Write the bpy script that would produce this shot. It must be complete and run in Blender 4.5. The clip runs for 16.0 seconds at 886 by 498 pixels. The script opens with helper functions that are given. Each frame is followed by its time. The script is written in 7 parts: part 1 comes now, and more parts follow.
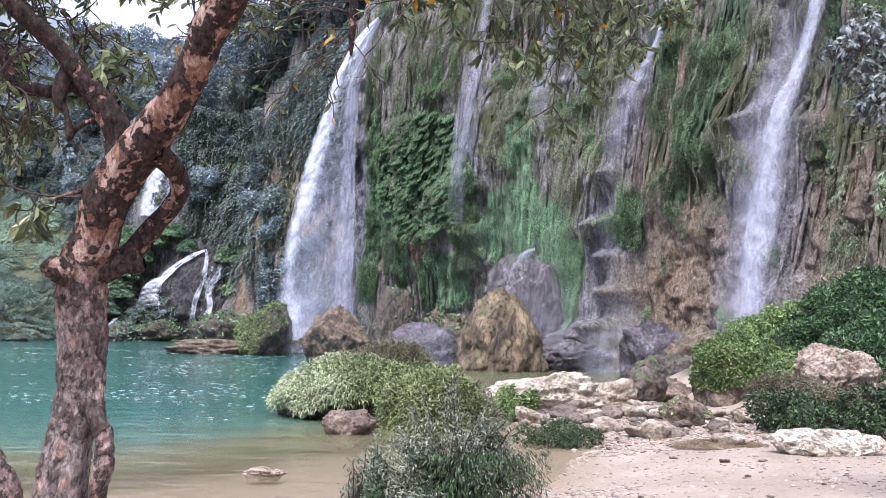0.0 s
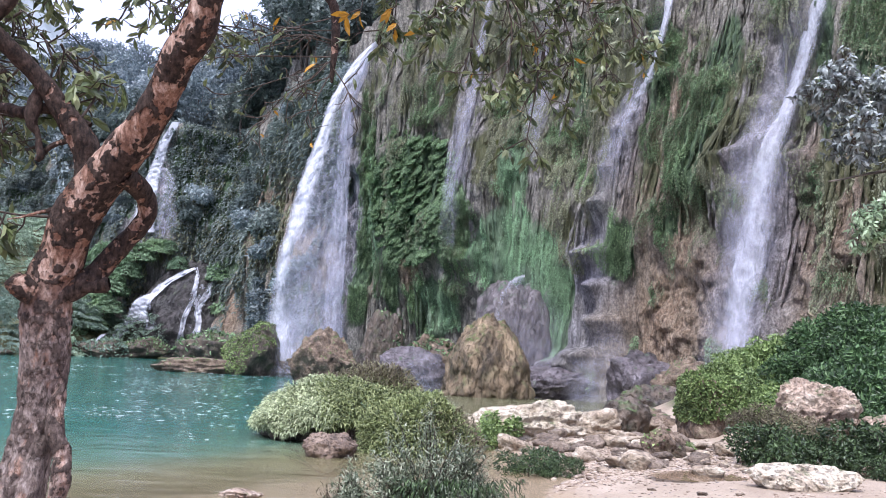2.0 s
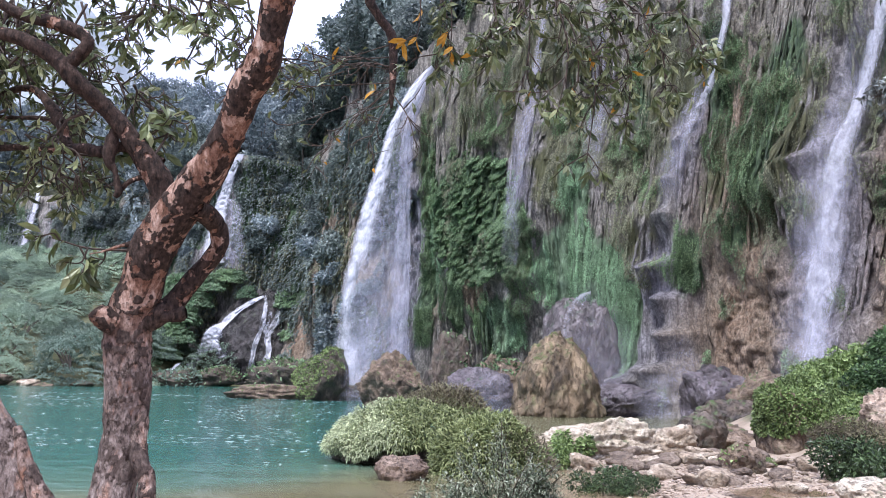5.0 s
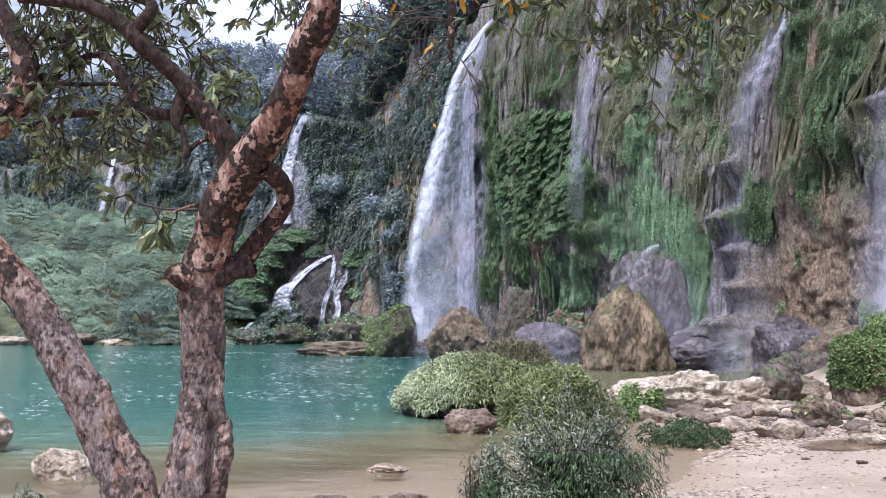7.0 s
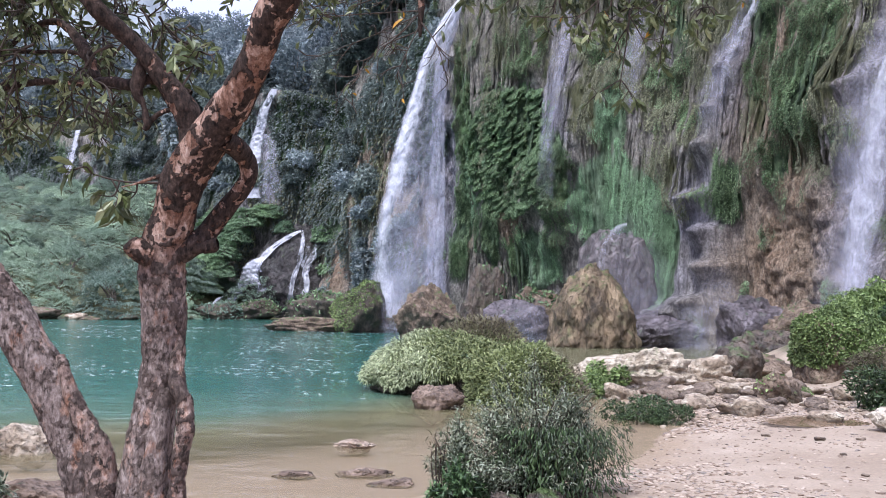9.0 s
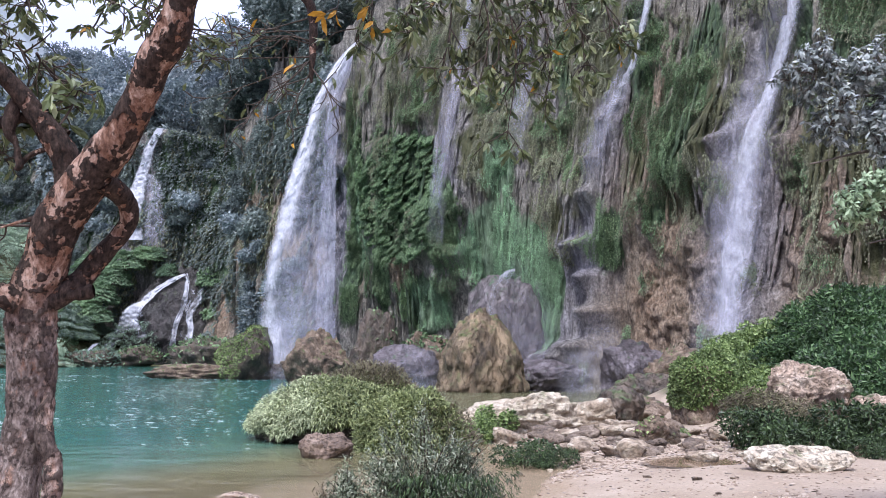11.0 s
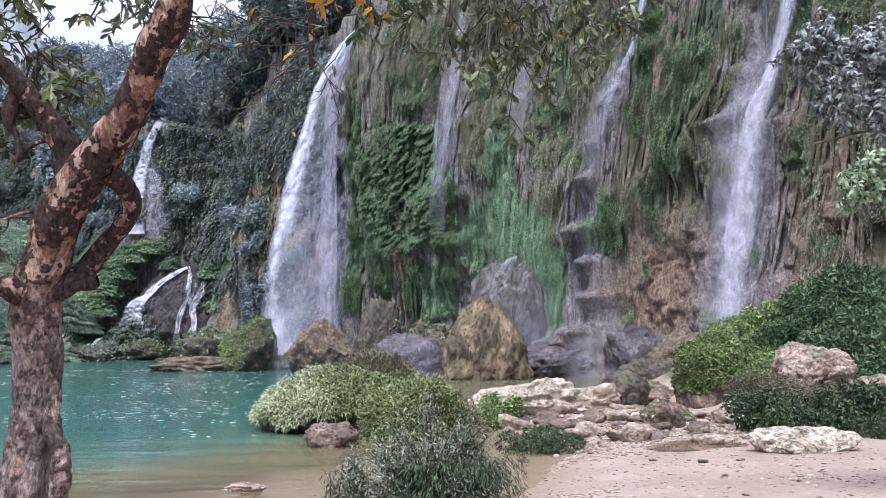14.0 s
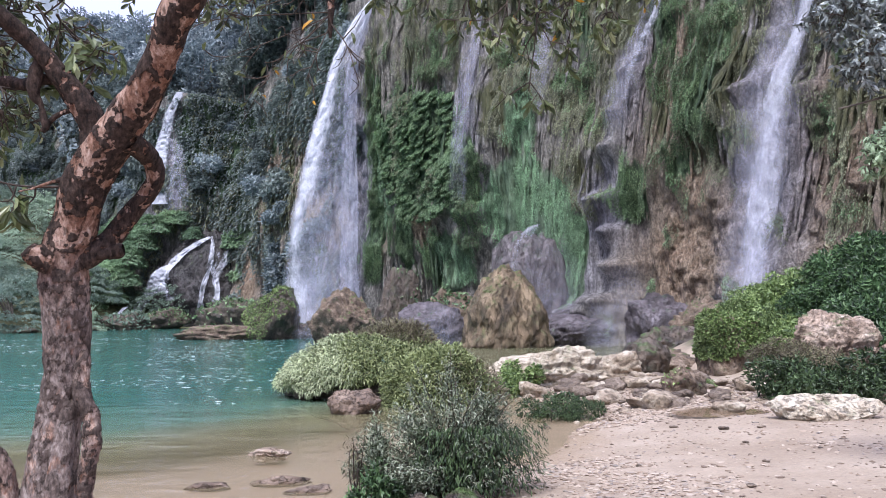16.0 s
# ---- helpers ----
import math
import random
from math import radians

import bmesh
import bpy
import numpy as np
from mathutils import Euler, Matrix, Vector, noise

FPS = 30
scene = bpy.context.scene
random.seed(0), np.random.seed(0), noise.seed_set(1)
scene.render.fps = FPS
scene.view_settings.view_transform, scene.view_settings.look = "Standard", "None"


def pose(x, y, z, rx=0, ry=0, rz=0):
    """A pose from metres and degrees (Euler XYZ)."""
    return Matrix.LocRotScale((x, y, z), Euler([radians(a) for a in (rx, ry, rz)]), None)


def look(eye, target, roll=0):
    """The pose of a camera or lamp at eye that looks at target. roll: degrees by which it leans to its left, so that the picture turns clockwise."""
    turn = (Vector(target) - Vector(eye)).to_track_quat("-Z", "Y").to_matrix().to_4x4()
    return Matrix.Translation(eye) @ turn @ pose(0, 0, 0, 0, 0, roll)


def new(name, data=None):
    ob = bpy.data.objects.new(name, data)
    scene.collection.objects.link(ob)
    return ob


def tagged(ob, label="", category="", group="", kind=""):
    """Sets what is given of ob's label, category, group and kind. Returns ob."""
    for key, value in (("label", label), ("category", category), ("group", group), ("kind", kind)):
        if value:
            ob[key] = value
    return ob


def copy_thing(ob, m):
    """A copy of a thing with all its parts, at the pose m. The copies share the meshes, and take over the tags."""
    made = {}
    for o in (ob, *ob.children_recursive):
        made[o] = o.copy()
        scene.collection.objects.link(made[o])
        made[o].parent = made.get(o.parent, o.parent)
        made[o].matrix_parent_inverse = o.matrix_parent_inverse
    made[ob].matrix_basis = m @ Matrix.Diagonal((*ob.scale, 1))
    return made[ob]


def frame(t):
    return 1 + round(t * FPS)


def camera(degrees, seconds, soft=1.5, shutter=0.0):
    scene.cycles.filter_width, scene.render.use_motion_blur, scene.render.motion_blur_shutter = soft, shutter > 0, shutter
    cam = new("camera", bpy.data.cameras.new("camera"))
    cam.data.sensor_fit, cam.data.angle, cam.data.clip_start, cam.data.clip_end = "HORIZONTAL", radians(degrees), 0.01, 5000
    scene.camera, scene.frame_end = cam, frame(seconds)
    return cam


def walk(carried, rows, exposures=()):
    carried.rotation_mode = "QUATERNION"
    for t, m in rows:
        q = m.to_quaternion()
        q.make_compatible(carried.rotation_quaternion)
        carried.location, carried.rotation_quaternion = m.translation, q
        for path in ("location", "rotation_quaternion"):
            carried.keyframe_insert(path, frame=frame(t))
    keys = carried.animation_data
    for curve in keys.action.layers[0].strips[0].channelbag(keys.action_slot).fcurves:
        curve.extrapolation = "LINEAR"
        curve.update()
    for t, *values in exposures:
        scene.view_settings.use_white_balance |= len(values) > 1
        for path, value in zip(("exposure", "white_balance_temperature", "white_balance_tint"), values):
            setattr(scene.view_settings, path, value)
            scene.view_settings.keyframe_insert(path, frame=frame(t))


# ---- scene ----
cam = camera(56.4, 16.0, 0.5)
PATH = [
    (0, (0.33, 0.627, 2.036), (0.61, 2.598, 2.23), 1.6),
    (0.5, (0.4, 0.553, 2.045), (0.569, 2.534, 2.259), 2.1),
    (1, (0.434, 0.524, 2.047), (0.627, 2.503, 2.264), 3.5),
    (1.5, (0.433, 0.538, 2.051), (0.656, 2.509, 2.306), 3.6),
    (2, (0.444, 0.545, 2.052), (0.738, 2.507, 2.305), 3.1),
    (2.5, (0.453, 0.54, 2.05), (0.75, 2.501, 2.308), 2.8),
    (3, (0.464, 0.538, 2.051), (0.772, 2.496, 2.315), 2.6),
    (3.5, (0.463, 0.538, 2.053), (0.784, 2.491, 2.339), 2.5),
    (4, (0.453, 0.527, 2.054), (0.764, 2.48, 2.357), 2.3),
    (4.5, (0.439, 0.548, 2.05), (0.665, 2.512, 2.352), 2.0),
    (5, (0.434, 0.521, 2.043), (0.574, 2.494, 2.339), 1.5),
    (5.2, (0.429, 0.516, 2.037), (0.522, 2.493, 2.325), 1.6),
    (7.3, (0.448, 0.502, 2.025), (0.43, 2.494, 2.2), 0.7),
    (7.5, (0.443, 0.523, 2.027), (0.428, 2.516, 2.193), 0.5),
    (8, (0.449, 0.533, 2.028), (0.465, 2.528, 2.168), 0.7),
    (10.3, (0.474, 0.518, 2.035), (0.689, 2.502, 2.169), 1.2),
    (10.5, (0.472, 0.521, 2.038), (0.734, 2.496, 2.21), 1.1),
    (11, (0.472, 0.518, 2.04), (0.79, 2.477, 2.286), 0.9),
    (11.5, (0.469, 0.533, 2.04), (0.786, 2.479, 2.372), 0.9),
    (12, (0.468, 0.531, 2.033), (0.786, 2.476, 2.373), 0.4),
    (12.5, (0.466, 0.535, 2.029), (0.784, 2.484, 2.344), -0.1),
    (13, (0.461, 0.533, 2.029), (0.775, 2.488, 2.31), 0.0),
    (13.5, (0.461, 0.537, 2.026), (0.777, 2.496, 2.276), 0.1),
    (14, (0.462, 0.54, 2.024), (0.777, 2.503, 2.243), -0.1),
    (14.5, (0.465, 0.516, 2.018), (0.772, 2.483, 2.207), -0.3),
    (15, (0.462, 0.52, 2.019), (0.753, 2.49, 2.201), 0.0),
    (15.5, (0.464, 0.52, 2.018), (0.746, 2.493, 2.18), -0.1),
    (16, (0.462, 0.522, 2.017), (0.728, 2.499, 2.161), -0.2),
]
walk(cam, [(t, look(eye, target, roll)) for t, eye, target, roll in PATH], [(0.0, 0.25), (2.5, 0.2), (5.0, 0.12), (7.5, 0.03), (11.0, 0.0), (16.0, 0.0)])

# ---------------------------------------------------------------- world and light
world = bpy.data.worlds.new("overcast_sky")
scene.world = world
world.use_nodes = True
wt = world.node_tree
wt.nodes.clear()
w_out = wt.nodes.new("ShaderNodeOutputWorld")
w_bg = wt.nodes.new("ShaderNodeBackground")
w_sky = wt.nodes.new("ShaderNodeTexSky")
w_sky.sky_type = "NISHITA"
w_sky.sun_disc = False
w_sky.sun_elevation, w_sky.sun_rotation = radians(75), radians(-150)
w_sky.dust_density, w_sky.air_density, w_sky.ozone_density = 4.0, 1.0, 1.0
w_mix = wt.nodes.new("ShaderNodeMix")
w_mix.data_type = "RGBA"
w_mix.inputs[0].default_value = 0.75
w_mix.inputs[7].default_value = (8.4, 9.0, 13.0, 1.0)      # the cloud layer
wt.links.new(w_sky.outputs[0], w_mix.inputs[6])
# an overcast sky is brighter overhead than at the horizon
w_co = wt.nodes.new("ShaderNodeTexCoord")
w_xyz = wt.nodes.new("ShaderNodeSeparateXYZ")
w_up = wt.nodes.new("ShaderNodeMapRange")
w_up.inputs["From Min"].default_value, w_up.inputs["From Max"].default_value = 0.0, 1.0
w_up.inputs["To Min"].default_value, w_up.inputs["To Max"].default_value = 0.42, 1.6
w_mul = wt.nodes.new("ShaderNodeMix")
w_mul.data_type, w_mul.blend_type = "RGBA", "MULTIPLY"
w_mul.inputs[0].default_value = 1.0
wt.links.new(w_co.outputs["Generated"], w_xyz.inputs[0])
wt.links.new(w_xyz.outputs[2], w_up.inputs[0])
wt.links.new(w_mix.outputs[2], w_mul.inputs[6])
wt.links.new(w_up.outputs[0], w_mul.inputs[7])
wt.links.new(w_mul.outputs[2], w_bg.inputs[0])
w_bg.inputs[1].default_value = 0.175
wt.links.new(w_bg.outputs[0], w_out.inputs[0])

sun = new("sun", bpy.data.lights.new("sun", "SUN"))
sun.data.energy, sun.data.angle, sun.data.color = 4.7, radians(12), (0.94, 0.97, 1.0)
sun.matrix_world = look((-16, 6, 60), (4, 36, 0))

# ---------------------------------------------------------------- noise and mesh tools
def hash3(i, j, k, seed):
    h = (i * 374761393 + j * 668265263 + k * 2147483647 + seed * 1274126177) & 0xFFFFFFFF
    h = ((h ^ (h >> 13)) * 1274126177) & 0xFFFFFFFF
    h = h ^ (h >> 16)
    return (h & 0xFFFFFF) / float(0xFFFFFF)


def vnoise(x, y, z, seed=0):
    """Smooth value noise between -1 and 1."""
    x, y, z = np.broadcast_arrays(np.asarray(x, float), np.asarray(y, float), np.asarray(z, float))
    i, j, k = (np.floor(a).astype(np.int64) for a in (x, y, z))
    u, v, w = x - i, y - j, z - k
    u, v, w = (a * a * (3 - 2 * a) for a in (u, v, w))
    out = 0.0
    for di in (0, 1):
        for dj in (0, 1):
            for dk in (0, 1):
                f = (u if di else 1 - u) * (v if dj else 1 - v) * (w if dk else 1 - w)
                out = out + f * hash3(i + di, j + dj, k + dk, seed)
    return out * 2 - 1


def fbm(x, y, z, octaves=4, seed=0, gain=0.5):
    out, a = 0.0, 1.0
    for o in range(octaves):
        f = 2.03 ** o
        out = out + a * vnoise(np.asarray(x) * f + 7.1 * o, np.asarray(y) * f + 3.3 * o, np.asarray(z) * f, seed + o)
        a *= gain
    return out


def smooth(a, b, x):
    t = np.clip((np.asarray(x, float) - a) / (b - a), 0, 1)
    return t * t * (3 - 2 * t)


def mesh_of(name, verts, faces, material, flat=False):
    """A mesh from arrays of corners and of faces that all have the same number of corners."""
    verts, faces = np.asarray(verts, float), np.asarray(faces, np.int32)
    me = bpy.data.meshes.new(name)
    n, k = faces.shape
    me.vertices.add(len(verts))
    me.vertices.foreach_set("co", verts.ravel())
    me.loops.add(n * k)
    me.loops.foreach_set("vertex_index", faces.ravel())
    me.polygons.add(n)
    me.polygons.foreach_set("loop_start", np.arange(0, n * k, k, dtype=np.int32))
    me.update(calc_edges=True)
    me.validate()
    me.polygons.foreach_set("use_smooth", np.full(len(me.polygons), not flat))
    if material:
        me.materials.append(material)
    return me


def attribute(me, name, values):
    at = me.attributes.new(name, "FLOAT", "POINT")
    at.data.foreach_set("value", np.asarray(values, np.float32))


def attach(ob, parent):
    ob.parent = parent
    ob.matrix_parent_inverse = parent.matrix_world.inverted()
    return ob


def part(name, data, parent, label=""):
    """One mesh object under a thing or under a part; its corners are in world places."""
    ob = new(name, data)
    attach(ob, parent)
    if label:
        ob["label"] = label
    return ob


def empty(name, at, label, category, group="", kind=""):
    ob = new(name)
    ob.location = at
    ob.empty_display_size = 0.2
    ob.matrix_world = Matrix.Translation(at)
    return tagged(ob, label, category, group, kind)


def grid_faces(nu, nv):
    i = np.arange(nu - 1)[:, None] * nv + np.arange(nv - 1)[None]
    return np.stack([i, i + nv, i + nv + 1, i + 1], -1).reshape(-1, 4)


def curve_points(points, n):
    """A smooth line through the given rows of numbers, in n steps."""
    p = np.asarray(points, float)
    p = np.vstack([2 * p[0] - p[1], p, 2 * p[-1] - p[-2]])
    t = np.linspace(0, len(p) - 3 - 1e-9, n)
    i = np.floor(t).astype(int)
    u = (t - i)[:, None]
    a, b, c, d = p[i], p[i + 1], p[i + 2], p[i + 3]
    return 0.5 * (2 * b + (c - a) * u + (2 * a - 5 * b + 4 * c - d) * u**2 + (3 * b - a - 3 * c + d) * u**3)


def tube_arrays(points, n=24, sides=10, knobs=0.0, seed=0, freq=3.0):
    """A tapering, closed tube along rows of x, y, z, radius."""
    p = curve_points(points, n)
    c, r = p[:, :3], np.maximum(p[:, 3], 0.0008)
    tan = np.gradient(c, axis=0)
    tan /= np.linalg.norm(tan, axis=1)[:, None] + 1e-9
    ref = np.array([0.31, 0.9, 0.12])
    a = np.cross(tan, ref)
    a /= np.linalg.norm(a, axis=1)[:, None] + 1e-9
    b = np.cross(tan, a)
    ang = np.linspace(0, 2 * np.pi, sides, endpoint=False)
    ring = a[:, None] * np.cos(ang)[None, :, None] + b[:, None] * np.sin(ang)[None, :, None]
    v = c[:, None] + ring * r[:, None, None]
    if knobs:
        w = v * freq
        d = fbm(w[..., 0], w[..., 1], w[..., 2] * 0.5, 4, seed)
        v = v + ring * (d * knobs)[..., None] * r[:, None, None]
    verts = v.reshape(-1, 3)
    i = np.arange(n - 1)[:, None] * sides + np.arange(sides)[None]
    j = np.arange(n - 1)[:, None] * sides + (np.arange(sides) + 1)[None] % sides
    faces = np.stack([i, j, j + sides, i + sides], -1).reshape(-1, 4)
    verts = np.vstack([verts, c[:1], c[-1:]])
    s, e = len(verts) - 2, len(verts) - 1
    k = np.arange(sides)
    k2 = (k + 1) % sides
    caps = np.vstack([np.stack([k2, k, np.full(sides, s), np.full(sides, s)], -1),
                      np.stack([k + (n - 1) * sides, k2 + (n - 1) * sides, np.full(sides, e), np.full(sides, e)], -1)])
    return verts, faces, caps


def tubes(name, lines, material, n=24, sides=10, knobs=0.0, seed=0, freq=3.0):
    """One mesh of tubes."""
    bm_v, polys, at = [], [], 0
    for q, line in enumerate(lines):
        v, f, caps = tube_arrays(line, n, sides, knobs, seed + q, freq)
        bm_v.append(v)
        polys += (f + at).tolist() + [[a + at, b + at, c + at] for a, b, c, _ in caps.tolist()]
        at += len(v)
    me = bpy.data.meshes.new(name)
    me.from_pydata(np.vstack(bm_v).tolist(), [], polys)
    me.polygons.foreach_set("use_smooth", np.ones(len(me.polygons), bool))
    me.materials.append(material)
    return me


def unit(v):
    return v / (np.linalg.norm(v, axis=-1, keepdims=True) + 1e-9)


def leaf_arrays(at, way, up, length, width, fold=0.25, droop=0.25, plain=False):
    """Folded, pointed leaves: at their stalk ends, along way, with their faces to up. Two quads each, or one bent one if plain."""
    at, way, up = np.asarray(at, float), unit(np.asarray(way, float)), np.asarray(up, float)
    side = unit(np.cross(way, up))
    face = np.cross(side, way)
    n = len(at)
    L = np.broadcast_to(np.asarray(length, float), (n,))[:, None]
    Wd = np.broadcast_to(np.asarray(width, float), (n,))[:, None]
    mid = at + way * L * 0.5 + face * L * droop * 0.10
    tip = at + way * L - face * L * droop * 0.35
    l = at + way * L * 0.48 + side * Wd * 0.5 + face * Wd * fold
    r = at + way * L * 0.48 - side * Wd * 0.5 + face * Wd * fold
    if plain:
        return np.stack([at, l, tip, r], 1).reshape(-1, 3), np.arange(n * 4).reshape(-1, 4)
    # a rounded blade: two points on each rim, one on the midrib
    rim = [at + way * L * u + s * side * Wd * w + face * (Wd * fold - L * droop * 0.35 * u * u * 0.6) for u, w in ((0.26, 0.40), (0.68, 0.42)) for s in (1, -1)]
    v = np.stack([at, rim[0], rim[2], tip, rim[3], rim[1], mid], 1).reshape(-1, 3)
    i = np.arange(n)[:, None] * 7
    f = np.concatenate([i + np.array([[0, 6, 2, 1]]), i + np.array([[0, 5, 4, 6]]), i + np.array([[6, 4, 3, 2]])], 0)
    return v, f


def random_ways(rng, n, tilt=0.0):
    w = rng.normal(size=(n, 3))
    w = unit(w)
    w[:, 2] += tilt
    return unit(w)


# ---------------------------------------------------------------- materials
class Net:
    """A short way to write node materials."""

    def __init__(self, name):
        self.mat = bpy.data.materials.new(name)
        self.mat.use_nodes = True
        self.t = self.mat.node_tree
        self.t.nodes.clear()
        self.out = self.t.nodes.new("ShaderNodeOutputMaterial")
        self.co = self.t.nodes.new("ShaderNodeTexCoord").outputs["Object"]
        self.geo = self.t.nodes.new("ShaderNodeNewGeometry")

    def put(self, socket, value):
        if isinstance(value, bpy.types.NodeSocket):
            self.t.links.new(value, socket)
        elif value is not None:
            socket.default_value = (*value, 1.0) if isinstance(value, tuple) and len(value) == 3 and socket.type == "RGBA" else value

    def scaled(self, sx, sy, sz):
        m = self.t.nodes.new("ShaderNodeMapping")
        m.inputs["Scale"].default_value = (sx, sy, sz)
        self.t.links.new(self.geo.outputs["Position"], m.inputs[0])
        return m.outputs[0]

    def noise(self, scale, detail=5.0, rough=0.55, vector=None, distort=0.0):
        n = self.t.nodes.new("ShaderNodeTexNoise")
        n.inputs["Scale"].default_value, n.inputs["Detail"].default_value = scale, detail
        n.inputs["Roughness"].default_value, n.inputs["Distortion"].default_value = rough, distort
        self.t.links.new(vector or self.geo.outputs["Position"], n.inputs["Vector"])
        return n.outputs[0]

    def cells(self, scale, vector=None, feature="F1", random=1.0):
        n = self.t.nodes.new("ShaderNodeTexVoronoi")
        n.feature = feature
        n.inputs["Scale"].default_value = scale
        n.inputs["Randomness"].default_value = random
        self.t.links.new(vector or self.geo.outputs["Position"], n.inputs["Vector"])
        return n.outputs["Distance"]

    def ramp(self, value, *stops):
        n = self.t.nodes.new("ShaderNodeValToRGB")
        e = n.color_ramp.elements
        while len(e) < len(stops):
            e.new(0.5)
        for el, (p, c) in zip(e, stops):
            el.position = p
            el.color = (c, c, c, 1.0) if isinstance(c, (int, float)) else (*c, 1.0)
        self.put(n.inputs[0], value)
        return n.outputs[0]

    def mix(self, f, a, b, how="MIX"):
        n = self.t.nodes.new("ShaderNodeMix")
        n.data_type, n.blend_type = "RGBA", how
        self.put(n.inputs[0], f), self.put(n.inputs[6], a), self.put(n.inputs[7], b)
        return n.outputs[2]

    def math(self, how, a, b=None):
        n = self.t.nodes.new("ShaderNodeMath")
        n.operation = how
        self.put(n.inputs[0], a)
        if b is not None:
            self.put(n.inputs[1], b)
        return n.outputs[0]

    def attr(self, name):
        n = self.t.nodes.new("ShaderNodeAttribute")
        n.attribute_name = name
        return n.outputs["Fac"]

    def axis(self, which):
        n = self.t.nodes.new("ShaderNodeSeparateXYZ")
        self.t.links.new(self.geo.outputs["Position"], n.inputs[0])
        return n.outputs[which]

    def island(self):
        return self.geo.outputs["Random Per Island"]

    def own(self):
        return self.t.nodes.new("ShaderNodeObjectInfo").outputs["Random"]

    def bump(self, height, strength=0.4, distance=0.05):
        n = self.t.nodes.new("ShaderNodeBump")
        n.inputs["Strength"].default_value, n.inputs["Distance"].default_value = strength, distance
        self.put(n.inputs["Height"], height)
        return n.outputs[0]

    def done(self, colour, rough=0.8, normal=None, alpha=None, metal=0.0, spec=0.5, sub=None, trans=None):
        b = self.t.nodes.new("ShaderNodeBsdfPrincipled")
        self.put(b.inputs["Base Color"], colour), self.put(b.inputs["Roughness"], rough)
        self.put(b.inputs["Specular IOR Level"], spec), self.put(b.inputs["Metallic"], metal)
        if normal is not None:
            self.put(b.inputs["Normal"], normal)
        shader = b.outputs[0]
        if sub is not None:
            tr = self.t.nodes.new("ShaderNodeBsdfTranslucent")
            self.put(tr.inputs[0], colour)
            mx = self.t.nodes.new("ShaderNodeMixShader")
            mx.inputs[0].default_value = sub
            self.t.links.new(shader, mx.inputs[1]), self.t.links.new(tr.outputs[0], mx.inputs[2])
            shader = mx.outputs[0]
        if alpha is not None:
            clear = self.t.nodes.new("ShaderNodeBsdfTransparent")
            mx = self.t.nodes.new("ShaderNodeMixShader")
            self.put(mx.inputs[0], alpha)
            self.t.links.new(clear.outputs[0], mx.inputs[1]), self.t.links.new(shader, mx.inputs[2])
            shader = mx.outputs[0]
        self.t.links.new(shader, self.out.inputs[0])
        return self.mat


def leaf_material(name, *colours, rough=0.45, sub=0.25, spec=0.4, patch=0.6, each=False):
    """Leaves, each with a tone of its own, and slow changes over the plant."""
    m = Net(name)
    n = len(colours)
    if not each:
        colours = [tuple(k * ch for ch in col) for col, k in zip(colours, [0.45, *[0.9] * (n - 2), 1.15])]
    c = m.ramp(m.island(), *[(i / max(1, n - 1), col) for i, col in enumerate(colours)])
    broad = m.ramp(m.noise(patch, 3), (0.3, 0.62), (0.7, 1.25))
    c = m.mix(1.0, c, broad, "MULTIPLY")
    if each:
        # one plant differs from the next
        c = m.mix(1.0, c, m.ramp(m.own(), (0.0, (0.58, 0.63, 0.65)), (0.5, (0.95, 1.0, 0.95)), (1.0, (1.65, 1.6, 1.5))), "MULTIPLY")
    return m.done(c, rough, None, None, 0.0, spec, sub)


def rock_material(name, light, mid, dark, scale=1.0, moss=None, moss_amount=0.5, rough=0.85, stretch=1.0, wet=0.0, grain=0.75, pale=0.0):
    m = Net(name)
    v = m.scaled(1, 1, stretch)
    a = m.noise(0.9 * scale, 8, 0.62, v, 0.4)
    b = m.noise(6.0 * scale, 8, 0.65, v)
    c = m.ramp(a, (0.32 - 0.3 * pale, dark), (0.5 - pale, mid), (0.66 - pale, light))
    c = m.mix(0.7 * grain, c, m.ramp(b, (0.34, 0.45), (0.5, 0.95), (0.64, 1.25)), "MULTIPLY")
    pit = m.noise(7.0 * scale, 5, 0.6, m.scaled(1, 1, stretch), 0.4)
    c = m.mix(0.45, c, m.ramp(pit, (0.33, 0.4), (0.39, 1.0)), "MULTIPLY")
    run = m.noise(2.2 * scale, 5, 0.6, m.scaled(1, 1, 0.22))
    c = m.mix(0.5 * grain, c, m.ramp(run, (0.42, (0.55, 0.46, 0.40)), (0.56, (1.1, 1.1, 1.1))), "MULTIPLY")
    crack = m.math("ADD", m.cells(3.2 * scale, v), m.ramp(pit, (0.36, 0.0), (0.46, 1.2)))
    if moss:
        up = m.t.nodes.new("ShaderNodeSeparateXYZ")
        m.t.links.new(m.geo.outputs["Normal"], up.inputs[0])
        f = m.math("MULTIPLY", m.ramp(m.noise(1.3 * scale, 6, 0.6), (0.62 - 0.3 * moss_amount, 0.0), (0.72 - 0.3 * moss_amount, 1.0)),
                   m.ramp(up.outputs[2], (0.35, 0.15), (0.8, 1.0)))
        c = m.mix(f, c, m.mix(b, (moss[0] * 0.5, moss[1] * 0.5, moss[2] * 0.5), moss))
    h = m.math("ADD", b, m.math("MULTIPLY", crack, 0.8))
    return m.done(c, m.ramp(a, (0.3, max(0.15, rough - wet)), (0.7, rough)), m.bump(h, 1.0, 0.12 / scale))


